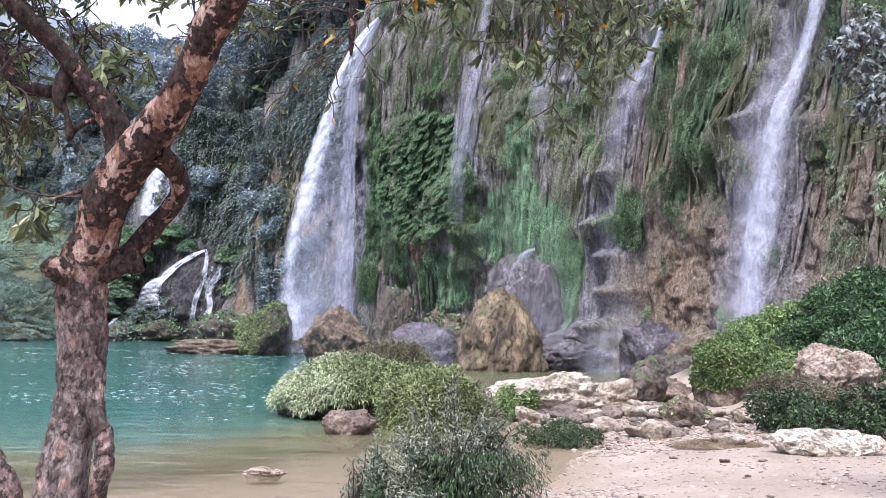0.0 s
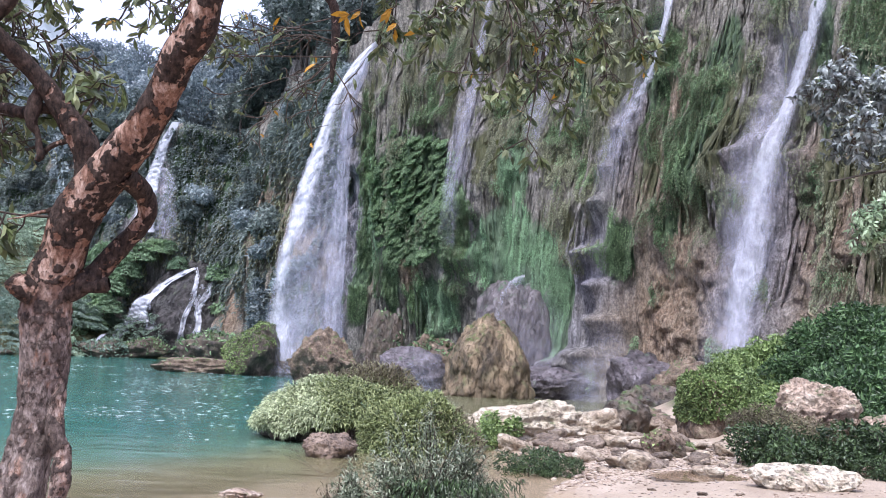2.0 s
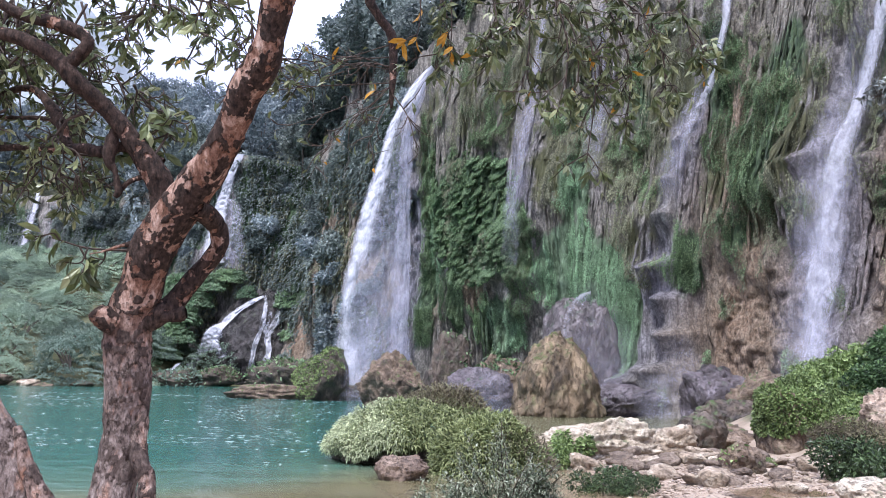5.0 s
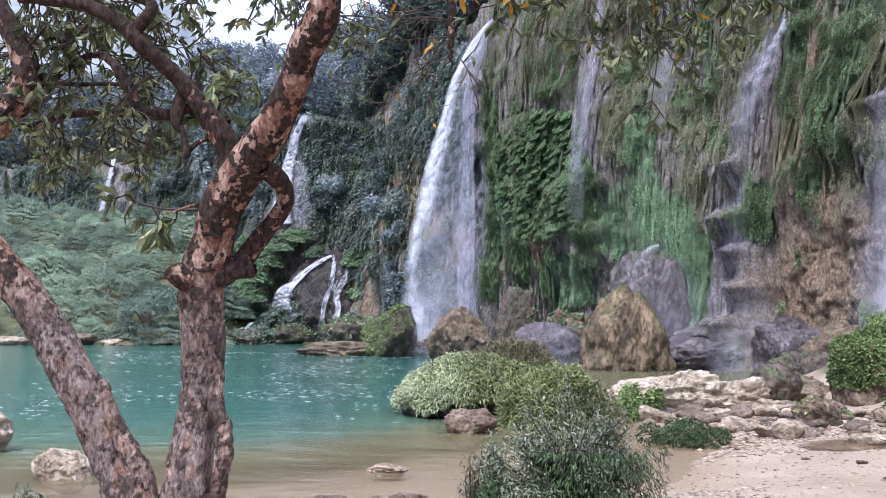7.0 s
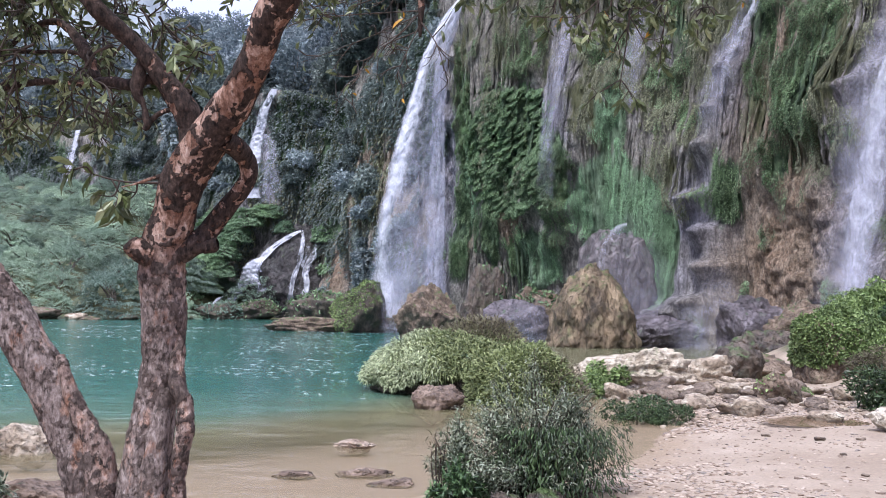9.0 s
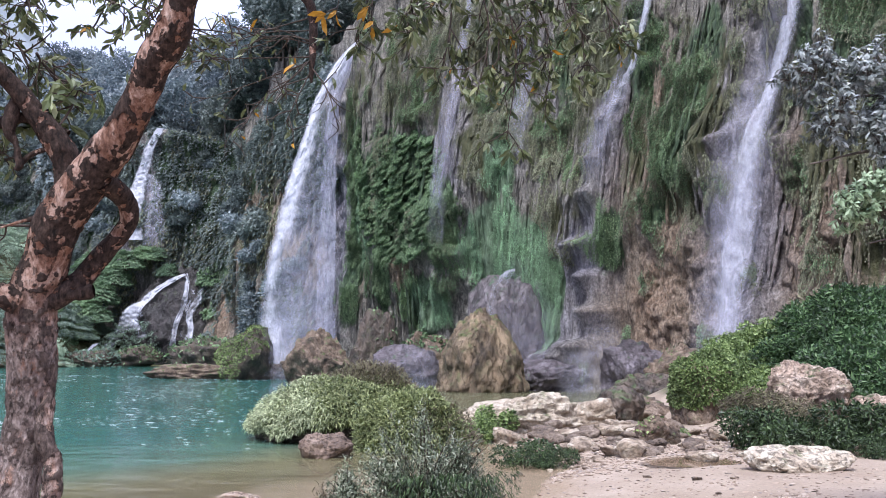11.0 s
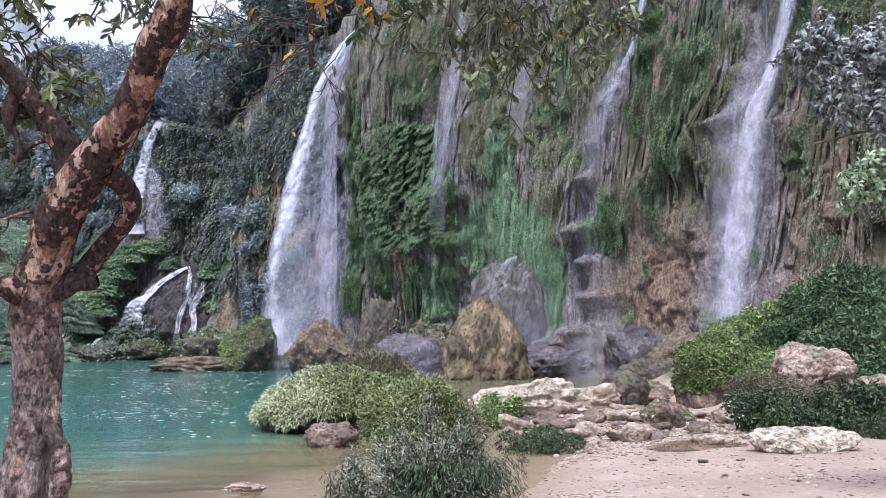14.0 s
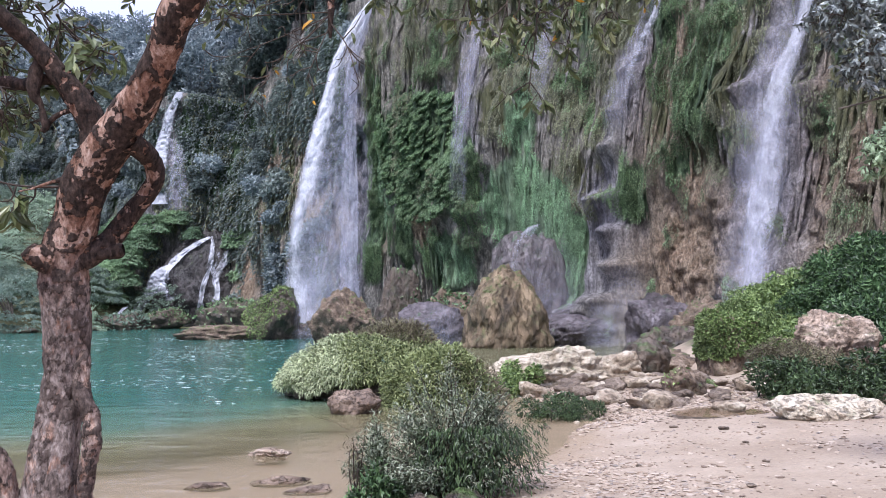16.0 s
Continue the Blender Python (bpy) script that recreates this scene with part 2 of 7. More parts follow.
M = {}
# the cliff: tufa curtains, darker in the flutes that the bump sinks, with wet stone and moss where the attributes say
m = Net("tufa_cliff")
v = m.scaled(1, 1, 0.20)
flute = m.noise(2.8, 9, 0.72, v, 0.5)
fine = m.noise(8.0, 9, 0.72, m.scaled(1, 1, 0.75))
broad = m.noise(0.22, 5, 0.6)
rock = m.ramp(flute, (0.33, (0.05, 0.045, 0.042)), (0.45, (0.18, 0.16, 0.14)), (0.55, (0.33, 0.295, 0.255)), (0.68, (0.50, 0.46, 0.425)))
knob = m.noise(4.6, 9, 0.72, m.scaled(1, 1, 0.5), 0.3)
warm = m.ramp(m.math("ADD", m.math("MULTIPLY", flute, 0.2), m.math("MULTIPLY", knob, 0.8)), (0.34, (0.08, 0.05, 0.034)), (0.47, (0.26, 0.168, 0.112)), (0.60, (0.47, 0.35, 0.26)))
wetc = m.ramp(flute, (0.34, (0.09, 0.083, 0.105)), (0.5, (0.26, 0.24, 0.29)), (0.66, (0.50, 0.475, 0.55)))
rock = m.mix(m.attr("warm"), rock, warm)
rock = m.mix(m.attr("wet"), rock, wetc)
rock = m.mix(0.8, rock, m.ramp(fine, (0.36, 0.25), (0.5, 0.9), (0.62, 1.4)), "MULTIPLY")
mossc = m.ramp(m.noise(3.5, 7, 0.65, m.scaled(1, 1, 0.4)), (0.36, (0.02, 0.036, 0.018)), (0.5, (0.06, 0.105, 0.05)), (0.66, (0.15, 0.22, 0.11)))
brightc = m.ramp(m.noise(4.0, 7, 0.65, m.scaled(1, 1, 0.3)), (0.36, (0.07, 0.11, 0.06)), (0.52, (0.17, 0.25, 0.15)), (0.66, (0.30, 0.40, 0.27)))
olive = m.ramp(m.noise(3.0, 7, 0.65, m.scaled(1, 1, 0.3)), (0.3, (0.04, 0.045, 0.02)), (0.55, (0.12, 0.12, 0.055)), (0.75, (0.21, 0.20, 0.10)))
soft = m.noise(1.1, 6, 0.65, m.scaled(1, 1, 0.35))


def over(base, colour, name):
    f = m.ramp(m.math("ADD", m.attr(name), m.math("MULTIPLY", m.math("SUBTRACT", soft, 0.5), 1.1)), (0.42, 0.0), (0.58, 1.0))
    return m.mix(f, base, colour)


rock = over(rock, olive, "olive")
rock = over(rock, mossc, "moss")
rock = over(rock, brightc, "bright")
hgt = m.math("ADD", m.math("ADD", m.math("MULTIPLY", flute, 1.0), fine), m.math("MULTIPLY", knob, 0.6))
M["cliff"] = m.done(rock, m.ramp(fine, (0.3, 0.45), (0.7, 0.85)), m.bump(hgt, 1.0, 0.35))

M["limestone"] = rock_material("pale_limestone", (0.56, 0.49, 0.40), (0.38, 0.30, 0.225), (0.17, 0.122, 0.088), 2.2, grain=0.7)
M["mossy_lime"] = rock_material("mossy_limestone", (0.60, 0.53, 0.44), (0.45, 0.37, 0.285), (0.20, 0.15, 0.11), 2.0, (0.14, 0.16, 0.07), 0.2, grain=0.6, pale=0.05)
M["big_rock"] = rock_material("ochre_tufa_boulder", (0.34, 0.25, 0.165), (0.18, 0.13, 0.085), (0.045, 0.034, 0.025), 1.0, (0.12, 0.14, 0.05), 0.5, 0.9, 0.4)
M["dark_rock"] = rock_material("dark_wet_rock", (0.17, 0.128, 0.10), (0.085, 0.062, 0.048), (0.03, 0.023, 0.02), 1.8, (0.09, 0.15, 0.04), 0.35, 0.7, 0.6, 0.3)
M["brown_rock"] = rock_material("brown_rock", (0.30, 0.225, 0.17), (0.17, 0.12, 0.088), (0.05, 0.037, 0.03), 2.2, (0.10, 0.15, 0.04), 0.3)
M["wet_tufa"] = rock_material("wet_grey_tufa", (0.21, 0.18, 0.205), (0.115, 0.096, 0.11), (0.04, 0.033, 0.038), 1.6, (0.07, 0.11, 0.06), 0.1, 0.6, 0.6, 0.25)
M["red_rock"] = rock_material("reddish_bank_rock", (0.40, 0.27, 0.20), (0.25, 0.155, 0.11), (0.09, 0.055, 0.04), 2.0)

# bark: flaking, dark crust over pinkish new bark; the attributes say how thick the crust is and where lichen greys it
m = Net("mottled_bark")
v = m.scaled(1, 1, 0.55)
b = m.noise(60.0, 7, 0.66, v)
fine = m.noise(150.0, 5, 0.65, m.scaled(1, 1, 0.7))
edge = m.math("MULTIPLY", m.math("SUBTRACT", m.noise(48.0, 8, 0.75), 0.5), 0.75)
pink = m.ramp(b, (0.36, (0.20, 0.115, 0.085)), (0.52, (0.40, 0.255, 0.20)), (0.68, (0.56, 0.42, 0.36)))
rust = m.ramp(b, (0.34, (0.10, 0.045, 0.03)), (0.52, (0.21, 0.105, 0.07)), (0.68, (0.31, 0.18, 0.135)))
crust = m.ramp(b, (0.36, (0.012, 0.008, 0.007)), (0.52, (0.036, 0.021, 0.016)), (0.70, (0.085, 0.052, 0.041)))
grey = m.ramp(b, (0.34, (0.085, 0.062, 0.056)), (0.52, (0.21, 0.162, 0.148)), (0.68, (0.36, 0.30, 0.28)))
c = m.mix(m.ramp(m.noise(9.0, 8, 0.7, v, 0.2), (0.47, 0.0), (0.54, 1.0)), rust, pink)
c = m.mix(m.math("MULTIPLY", m.ramp(m.noise(17.0, 7, 0.68, v), (0.36, 0.0), (0.47, 1.0)), m.attr("lichen")), c, grey)
thick = m.ramp(m.math("ADD", m.attr("crust"), m.math("ADD", edge, 0.5)), (0.49, 0.0), (0.54, 1.0))
c = m.mix(thick, c, m.mix(m.math("MULTIPLY", m.attr("lichen"), 0.45), crust, grey))
c = m.mix(0.8, c, m.ramp(m.noise(48.0, 7, 0.68, m.scaled(1, 1, 0.4)), (0.38, 0.2), (0.46, 1.0), (0.66, 1.2)), "MULTIPLY")
h = m.math("ADD", m.math("ADD", b, m.math("MULTIPLY", fine, 0.5)), m.math("MULTIPLY", thick, 0.7))
M["bark"] = m.done(c, 0.92, m.bump(h, 1.0, 0.012), spec=0.25)
m = Net("dark_twig_bark")
M["twig"] = m.done(m.ramp(m.noise(30, 5), (0.35, (0.02, 0.014, 0.011)), (0.7, (0.10, 0.07, 0.055))), 0.9)
m = Net("far_stem")
M["stem"] = m.done(m.ramp(m.noise(5, 5), (0.35, (0.05, 0.04, 0.033)), (0.7, (0.17, 0.14, 0.12))), 0.9)

M["leaf_tree"] = leaf_material("tree_leaves", (0.05, 0.075, 0.03), (0.09, 0.12, 0.045), (0.15, 0.18, 0.075), (0.30, 0.32, 0.17), rough=0.35, spec=0.5)
M["leaf_orange"] = leaf_material("old_orange_leaves", (0.45, 0.17, 0.03), (0.55, 0.30, 0.03), (0.40, 0.13, 0.03))
M["leaf_glossy"] = leaf_material("glossy_grey_leaves", (0.07, 0.09, 0.08), (0.15, 0.175, 0.165), (0.25, 0.28, 0.275), (0.36, 0.39, 0.385), rough=0.32, spec=0.6, sub=0.1)
M["leaf_fresh"] = leaf_material("fresh_green_leaves", (0.15, 0.22, 0.12), (0.26, 0.36, 0.21), (0.40, 0.50, 0.34))
M["leaf_bush"] = leaf_material("bush_leaves", (0.045, 0.065, 0.036), (0.10, 0.13, 0.078), (0.23, 0.265, 0.18), (0.38, 0.40, 0.31))
M["leaf_grass"] = leaf_material("reed_blades", (0.12, 0.155, 0.06), (0.21, 0.25, 0.10), (0.34, 0.37, 0.18), rough=0.55)
M["leaf_pale"] = leaf_material("pale_reed_blades", (0.20, 0.24, 0.12), (0.32, 0.36, 0.20), (0.46, 0.49, 0.31), rough=0.55)
M["leaf_dry"] = leaf_material("dry_stalks", (0.13, 0.105, 0.075), (0.23, 0.19, 0.13), (0.20, 0.20, 0.11), rough=0.7)
M["leaf_fern"] = leaf_material("fern_leaves", (0.03, 0.06, 0.026), (0.055, 0.11, 0.045), (0.13, 0.21, 0.09), rough=0.4)
M["leaf_ivy"] = leaf_material("ivy_leaves", (0.10, 0.16, 0.055), (0.18, 0.26, 0.09), (0.29, 0.37, 0.15))
M["leaf_dark"] = leaf_material("dark_bush_leaves", (0.025, 0.045, 0.02), (0.05, 0.085, 0.036), (0.10, 0.15, 0.065), rough=0.4)
# distance haze is put into the next two leaf colours as grey-blue
M["leaf_hazed"] = leaf_material("haze_tinted_far_leaves", (0.085, 0.105, 0.105), (0.15, 0.18, 0.18), (0.25, 0.285, 0.285), patch=0.12, rough=0.6, each=True)
M["leaf_hazed_blue"] = leaf_material("haze_tinted_wood_leaves", (0.105, 0.14, 0.165), (0.18, 0.215, 0.245), (0.29, 0.325, 0.355), patch=0.12, rough=0.6, each=True)
M["leaf_mound"] = leaf_material("vine_mound_leaves", (0.14, 0.195, 0.145), (0.24, 0.315, 0.24), (0.38, 0.46, 0.375), patch=0.15, rough=0.5, each=True)
M["leaf_green"] = leaf_material("fresh_creeper_leaves", (0.11, 0.175, 0.10), (0.19, 0.28, 0.165), (0.30, 0.40, 0.25), patch=0.15, rough=0.5, each=True)
M["leaf_moss"] = leaf_material("cliff_vine_leaves", (0.10, 0.165, 0.085), (0.19, 0.295, 0.15), (0.32, 0.44, 0.245), patch=0.3, rough=0.5, sub=0.4)
M["leaf_bright"] = leaf_material("bright_wet_moss", (0.22, 0.34, 0.20), (0.25, 0.41, 0.235), (0.31, 0.48, 0.29), patch=0.3, rough=0.5, sub=0.4)
M["leaf_olive"] = leaf_material("olive_cliff_grass", (0.15, 0.155, 0.095), (0.22, 0.225, 0.14), (0.31, 0.315, 0.21), patch=0.3, rough=0.6, sub=0.35)

# sand, gravel and soil
m = Net("sandy_ground")
a, b = m.noise(0.55, 6, 0.6), m.noise(22, 7, 0.65)
sand = m.ramp(a, (0.35, (0.225, 0.165, 0.12)), (0.6, (0.315, 0.247, 0.192)), (0.75, (0.39, 0.317, 0.257)))
sand = m.mix(0.5, sand, m.ramp(b, (0.3, 0.62), (0.7, 1.2)), "MULTIPLY")
wetsand = m.ramp(b, (0.3, (0.19, 0.135, 0.09)), (0.7, (0.34, 0.25, 0.175)))
soil = m.ramp(m.noise(2.0, 6), (0.35, (0.035, 0.045, 0.02)), (0.65, (0.10, 0.095, 0.045)))
c = m.mix(m.attr("wet"), sand, wetsand)
c = m.mix(m.attr("soil"), c, soil)
M["ground"] = m.done(c, m.mix(m.attr("wet"), (0.9, 0.9, 0.9), (0.45, 0.45, 0.45)), m.bump(m.math("ADD", b, m.noise(5, 5)), 0.55, 0.03))

# lake: teal and milky where it is deep, clear over the sand where it is shallow
m = Net("lake_water")
deep = m.attr("deep")
c = m.ramp(deep, (0.0, (0.29, 0.225, 0.135)), (0.3, (0.225, 0.205, 0.115)), (0.55, (0.085, 0.155, 0.112)), (1.0, (0.024, 0.108, 0.09)))
rip = m.noise(1.0, 4, 0.55, m.scaled(1.8, 2.8, 1.0), 0.5)
rip2 = m.noise(1.0, 3, 0.5, m.scaled(5.5, 7.5, 1.0))
rip3 = m.noise(1.0, 4, 0.6, m.scaled(0.35, 1.1, 1.0), 0.5)
h = m.math("ADD", m.math("ADD", rip, m.math("MULTIPLY", rip2, 0.3)), m.math("MULTIPLY", rip3, 2.4))
M["water"] = m.done(c, 0.10, m.bump(h, 1.0, 0.034), m.ramp(deep, (0.0, 0.3), (0.5, 0.9), (0.8, 1.0)), 0.0, 0.5)
m = Net("puddle_water")
M["puddle"] = m.done((0.20, 0.135, 0.085), 0.04, m.bump(m.noise(6, 2), 0.05, 0.01), 0.75)


def fall_material(name, density, grain=1.0, tint=(0.85, 0.85, 0.94)):
    """Falling water: white where it is dense, torn into streaks."""
    m = Net(name)
    st = m.noise(1.0, 7, 0.62, m.scaled(2.4 * grain, 2.4 * grain, 1.0 * grain), 1.2)
    fine = m.noise(1.0, 6, 0.7, m.scaled(9 * grain, 9 * grain, 6.5 * grain))
    f = m.math("ADD", m.math("MULTIPLY", st, 0.75), m.math("MULTIPLY", fine, 0.35))
    f = m.math("ADD", m.math("SUBTRACT", f, 0.55), m.attr("flow"))
    al = m.ramp(f, (0.12, 0.0), (0.42, 0.4 * density), (0.75, density))
    return m.done(m.mix(fine, (tint[0] * 0.75, tint[1] * 0.75, tint[2] * 0.8), tint), 0.45, m.bump(st, 0.5, 0.15), al, 0.0, 0.3, 0.35)


M["fall"] = fall_material("white_falling_water", 0.97)
M["fall_far"] = fall_material("far_falling_water", 0.92, 0.7)
M["fall_thin"] = fall_material("thin_rock_stream", 0.95, 1.1)
M["curtain"] = fall_material("even_falling_water", 0.86, 0.55, (0.78, 0.76, 0.90))
M["veil"] = fall_material("thin_falling_water", 0.55, 0.8, (0.64, 0.62, 0.74))
m = Net("drifting_spray")
f = m.math("MULTIPLY", m.attr("flow"), m.ramp(m.noise(0.7, 5, 0.6), (0.3, 0.25), (0.7, 1.0)))
M["mist"] = m.done((0.78, 0.76, 0.90), 1.0, None, m.math("MULTIPLY", f, 0.5), 0.0, 0.0, 0.5)

# ---------------------------------------------------------------- plan of the place
# foot of the cliff from the near end by the beach to the far left: x, y, height, lean back
CLIFF = [(33, 12, 17, 6), (27, 21, 20, 7), (22.6, 30, 27, 6), (19.6, 35.6, 30, 5.2), (17.6, 40, 30, 4.0), (15.6, 44.6, 30, 3.5), (12.6, 48.6, 30, 2.6),
         (9.2, 52.5, 30, 1.6), (6.0, 57, 29, 1.0), (3.2, 61.5, 27, 0.6), (0.6, 66.5, 26, 0.8), (-2.5, 74, 30, 1.5), (-5.5, 82, 32, 2.5), (-9, 91, 31, 3),
         (-12.5, 98, 27, 3), (-18, 101, 28.2, 2), (-25, 103, 27, 4), (-34, 111, 26, 5), (-46, 127, 28, 3), (-57, 135.5, 29, 1.5), (-68, 138, 29, 2), (-95, 140, 27, 3), (-140, 140, 26, 3)]
line = curve_points(CLIFF, 900)
step = np.r_[0, np.cumsum(np.linalg.norm(np.diff(line[:, :2], axis=0), axis=1))]


def cliff_row(s):
    """Foot, height, lean and outward way of the cliff at s metres along it."""
    row = np.stack([np.interp(s, step, line[:, k]) for k in range(4)], -1)
    d = 0.4
    a = np.stack([np.interp(s - d, step, line[:, k]) for k in range(2)], -1)
    b = np.stack([np.interp(s + d, step, line[:, k]) for k in range(2)], -1)
    t = unit(b - a)
    return row, np.stack([-t[..., 1], t[..., 0]], -1)


def place_on_line(x, y):
    """The way along the cliff nearest to a place."""
    return step[np.argmin((line[:, 0] - x) ** 2 + (line[:, 1] - y) ** 2)]


WAVE = 0.85


def cushion(s, z):
    """Where a place lies within its hanging cushion: 0 at the lower lip, 1 in the cleft under the next."""
    wave = z / WAVE + 3.2 * vnoise(s / 0.42, z / 3.5, 4.0, 33) + 1.2 * fbm(s / 2, z / 2, 1.0, 2, 37)
    return wave - np.floor(wave)


def cushion_zone(s, z):
    """Where the creepers hang in separate cushions; elsewhere the growth hangs in long curtains."""
    return np.exp(-(((s - 51.4) / 5.0) ** 2 + ((z - 12.8) / 5.4) ** 2) ** 2)


def relief(s, z):
    """How far the face stands out at s, z: bulges, hanging curtains, ledges and pits."""
    bulge = 1.3 * fbm(s / 9, z / 11, 0.0, 3, 11)
    flute = 1 - np.abs(vnoise(s / 0.95 + 0.5 * vnoise(s / 3, z / 4, 1, 5), z / 7.5, 2.0, 21))
    flute2 = 1 - np.abs(vnoise(s / 0.38, z / 3.5, 5.0, 22))
    curtain = smooth(-0.35, 0.35, vnoise(s / 6, z / 9, 3.0, 9))
    step_z = vnoise(s / 3.5, z / 1.6, 8.0, 31)
    crumb = fbm(s / 0.8, z / 0.8, 3.0, 3, 41)
    out = bulge + (0.85 * flute + 0.4 * flute2) * (0.35 + 0.65 * curtain) + 0.22 * step_z + 0.22 * crumb * (1.2 - curtain)
    # the brown foot beside the right-hand fall is knobbly rather than fluted
    knob = np.exp(-((s - 31.5) / 3.6) ** 4) * smooth(11, 7, z) + np.exp(-((s - 21) / 7.0) ** 4) * smooth(13, 9, z)
    out = bulge + (out - bulge) * (1 - 0.9 * knob) + knob * (0.5 * fbm(s / 1.3, z / 2.0, 7.0, 5, 43, 0.62) + 0.2 * (1 - 2 * np.abs(vnoise(s / 0.8, z / 3.2, 4.0, 47))) + 0.12 * fbm(s / 0.42, z / 0.5, 9.0, 2, 48) + 0.25 * np.abs(vnoise(s / 0.45, z / 0.45, 2.0, 45)))
    out = out + 0.9 * np.exp(-z / 3.0)
    # hanging cushions, each cut off below
    wave = z / WAVE + 3.2 * vnoise(s / 0.42, z / 3.5, 4.0, 33) + 1.2 * fbm(s / 2, z / 2, 1.0, 2, 37)
    frac = wave - np.floor(wave)
    out = out + (0.05 + 0.36 * cushion_zone(s, z)) * (1 - frac) ** 1.3 * smooth(-0.5, 0.3, fbm(s / 3.5, z / 3.0, 6.0, 2, 34)) * (0.45 + 0.55 * np.abs(vnoise(s / 0.5, np.floor(wave), 2.0, 35)))
    for sc, zc, rs, rz, far in LEDGES:
        below = np.exp(-np.maximum(zc - z, 0) / rz) * (z <= zc) + np.exp(-(np.maximum(z - zc, 0) / 0.35) ** 2) * (z > zc)
        out = out + far * below * np.exp(-(((s - sc - 0.3 * vnoise(s, z, 2.0, 36)) / rs) ** 2) ** 1.5)
    for sc, zc, rs, rz, deep in PITS:
        out = out - deep * np.exp(-(((s - sc) / rs) ** 2 + ((z - zc) / rz) ** 2) ** 2)
    return out


def relief_at(s, z):
    """The relief, read from a fine table of it."""
    u = np.clip((s - TAB_S[0]) / (TAB_S[1] - TAB_S[0]), 0, len(TAB_S) - 1.001)
    w = np.clip((z - TAB_Z[0]) / (TAB_Z[1] - TAB_Z[0]), 0, len(TAB_Z) - 1.001)
    i, j = u.astype(int), w.astype(int)
    u, w = u - i, w - j
    return TAB[i, j] * (1 - u) * (1 - w) + TAB[i + 1, j] * u * (1 - w) + TAB[i, j + 1] * (1 - u) * w + TAB[i + 1, j + 1] * u * w


def face_point(s, z):
    row, n = cliff_row(s)
    back = row[..., 3] * np.clip(z / row[..., 2], -0.2, 1.3) ** 1.0
    d = relief_at(np.asarray(s, float), np.asarray(z, float)) - 0.6
    xy = row[..., :2] - n * (back - d)[..., None]
    return np.stack([xy[..., 0], xy[..., 1], z], -1)


LEDGES = [(37.9, 8.2, 1.2, 1.3, 1.5), (37.0, 6.3, 1.0, 1.3, 1.4), (36.6, 4.3, 1.0, 1.5, 1.6), (37.8, 2.4, 1.7, 1.6, 1.7), (36.6, 15.4, 0.8, 1.0, 1.0), (37.2, 13.2, 0.7, 0.8, 0.9), (37.4, 11.2, 0.6, 0.7, 0.8),
          (29.3, 12.6, 1.3, 1.2, 1.3), (28.0, 13.4, 0.9, 1.0, 1.0), (26.2, 12.2, 1.0, 1.4, 0.9), (40.2, 1.8, 2.2, 0.9, 1.2)]
PITS = [(35.4, 10.2, 0.5, 1.3, 2.4)]

TAB_S = np.arange(0, step[-1], 0.16)
TAB_Z = np.arange(-2, 34.3, 0.13)
TAB = relief(*np.meshgrid(TAB_S, TAB_Z, indexing="ij"))

# shore of the beach: for each x the y where the sand meets the lake
SHORE_X = [-60, -20, -6, -2, -0.4, 0.7, 1.8, 2.9, 4.2, 5.4, 7.0, 9.0, 12, 15, 40]
SHORE_Y = [4.0, 6.0, 7.6, 8.4, 9.0, 9.5, 10.4, 11.4, 13.0, 15.5, 20.5, 23.5, 26, 28, 40]
FAR_X = [-140, -60, -38, -28, -23, -20, -14, -9, 0, 60]
FAR_Y = [70, 70, 73, 77, 88, 93, 95, 92, 90, 90]


def side_of_cliff(x, y):
    """Distance to the foot of the cliff, positive behind it, and the way along it."""
    pts = line[::6, :2]
    d2 = (x[..., None] - pts[:, 0]) ** 2 + (y[..., None] - pts[:, 1]) ** 2
    k = np.argmin(d2, -1)
    s = step[::6][k]
    _, n = cliff_row(s)
    sd = -((x - pts[k, 0]) * n[..., 0] + (y - pts[k, 1]) * n[..., 1])
    return np.sign(sd) * np.sqrt(np.take_along_axis(d2, k[..., None], -1)[..., 0]), s


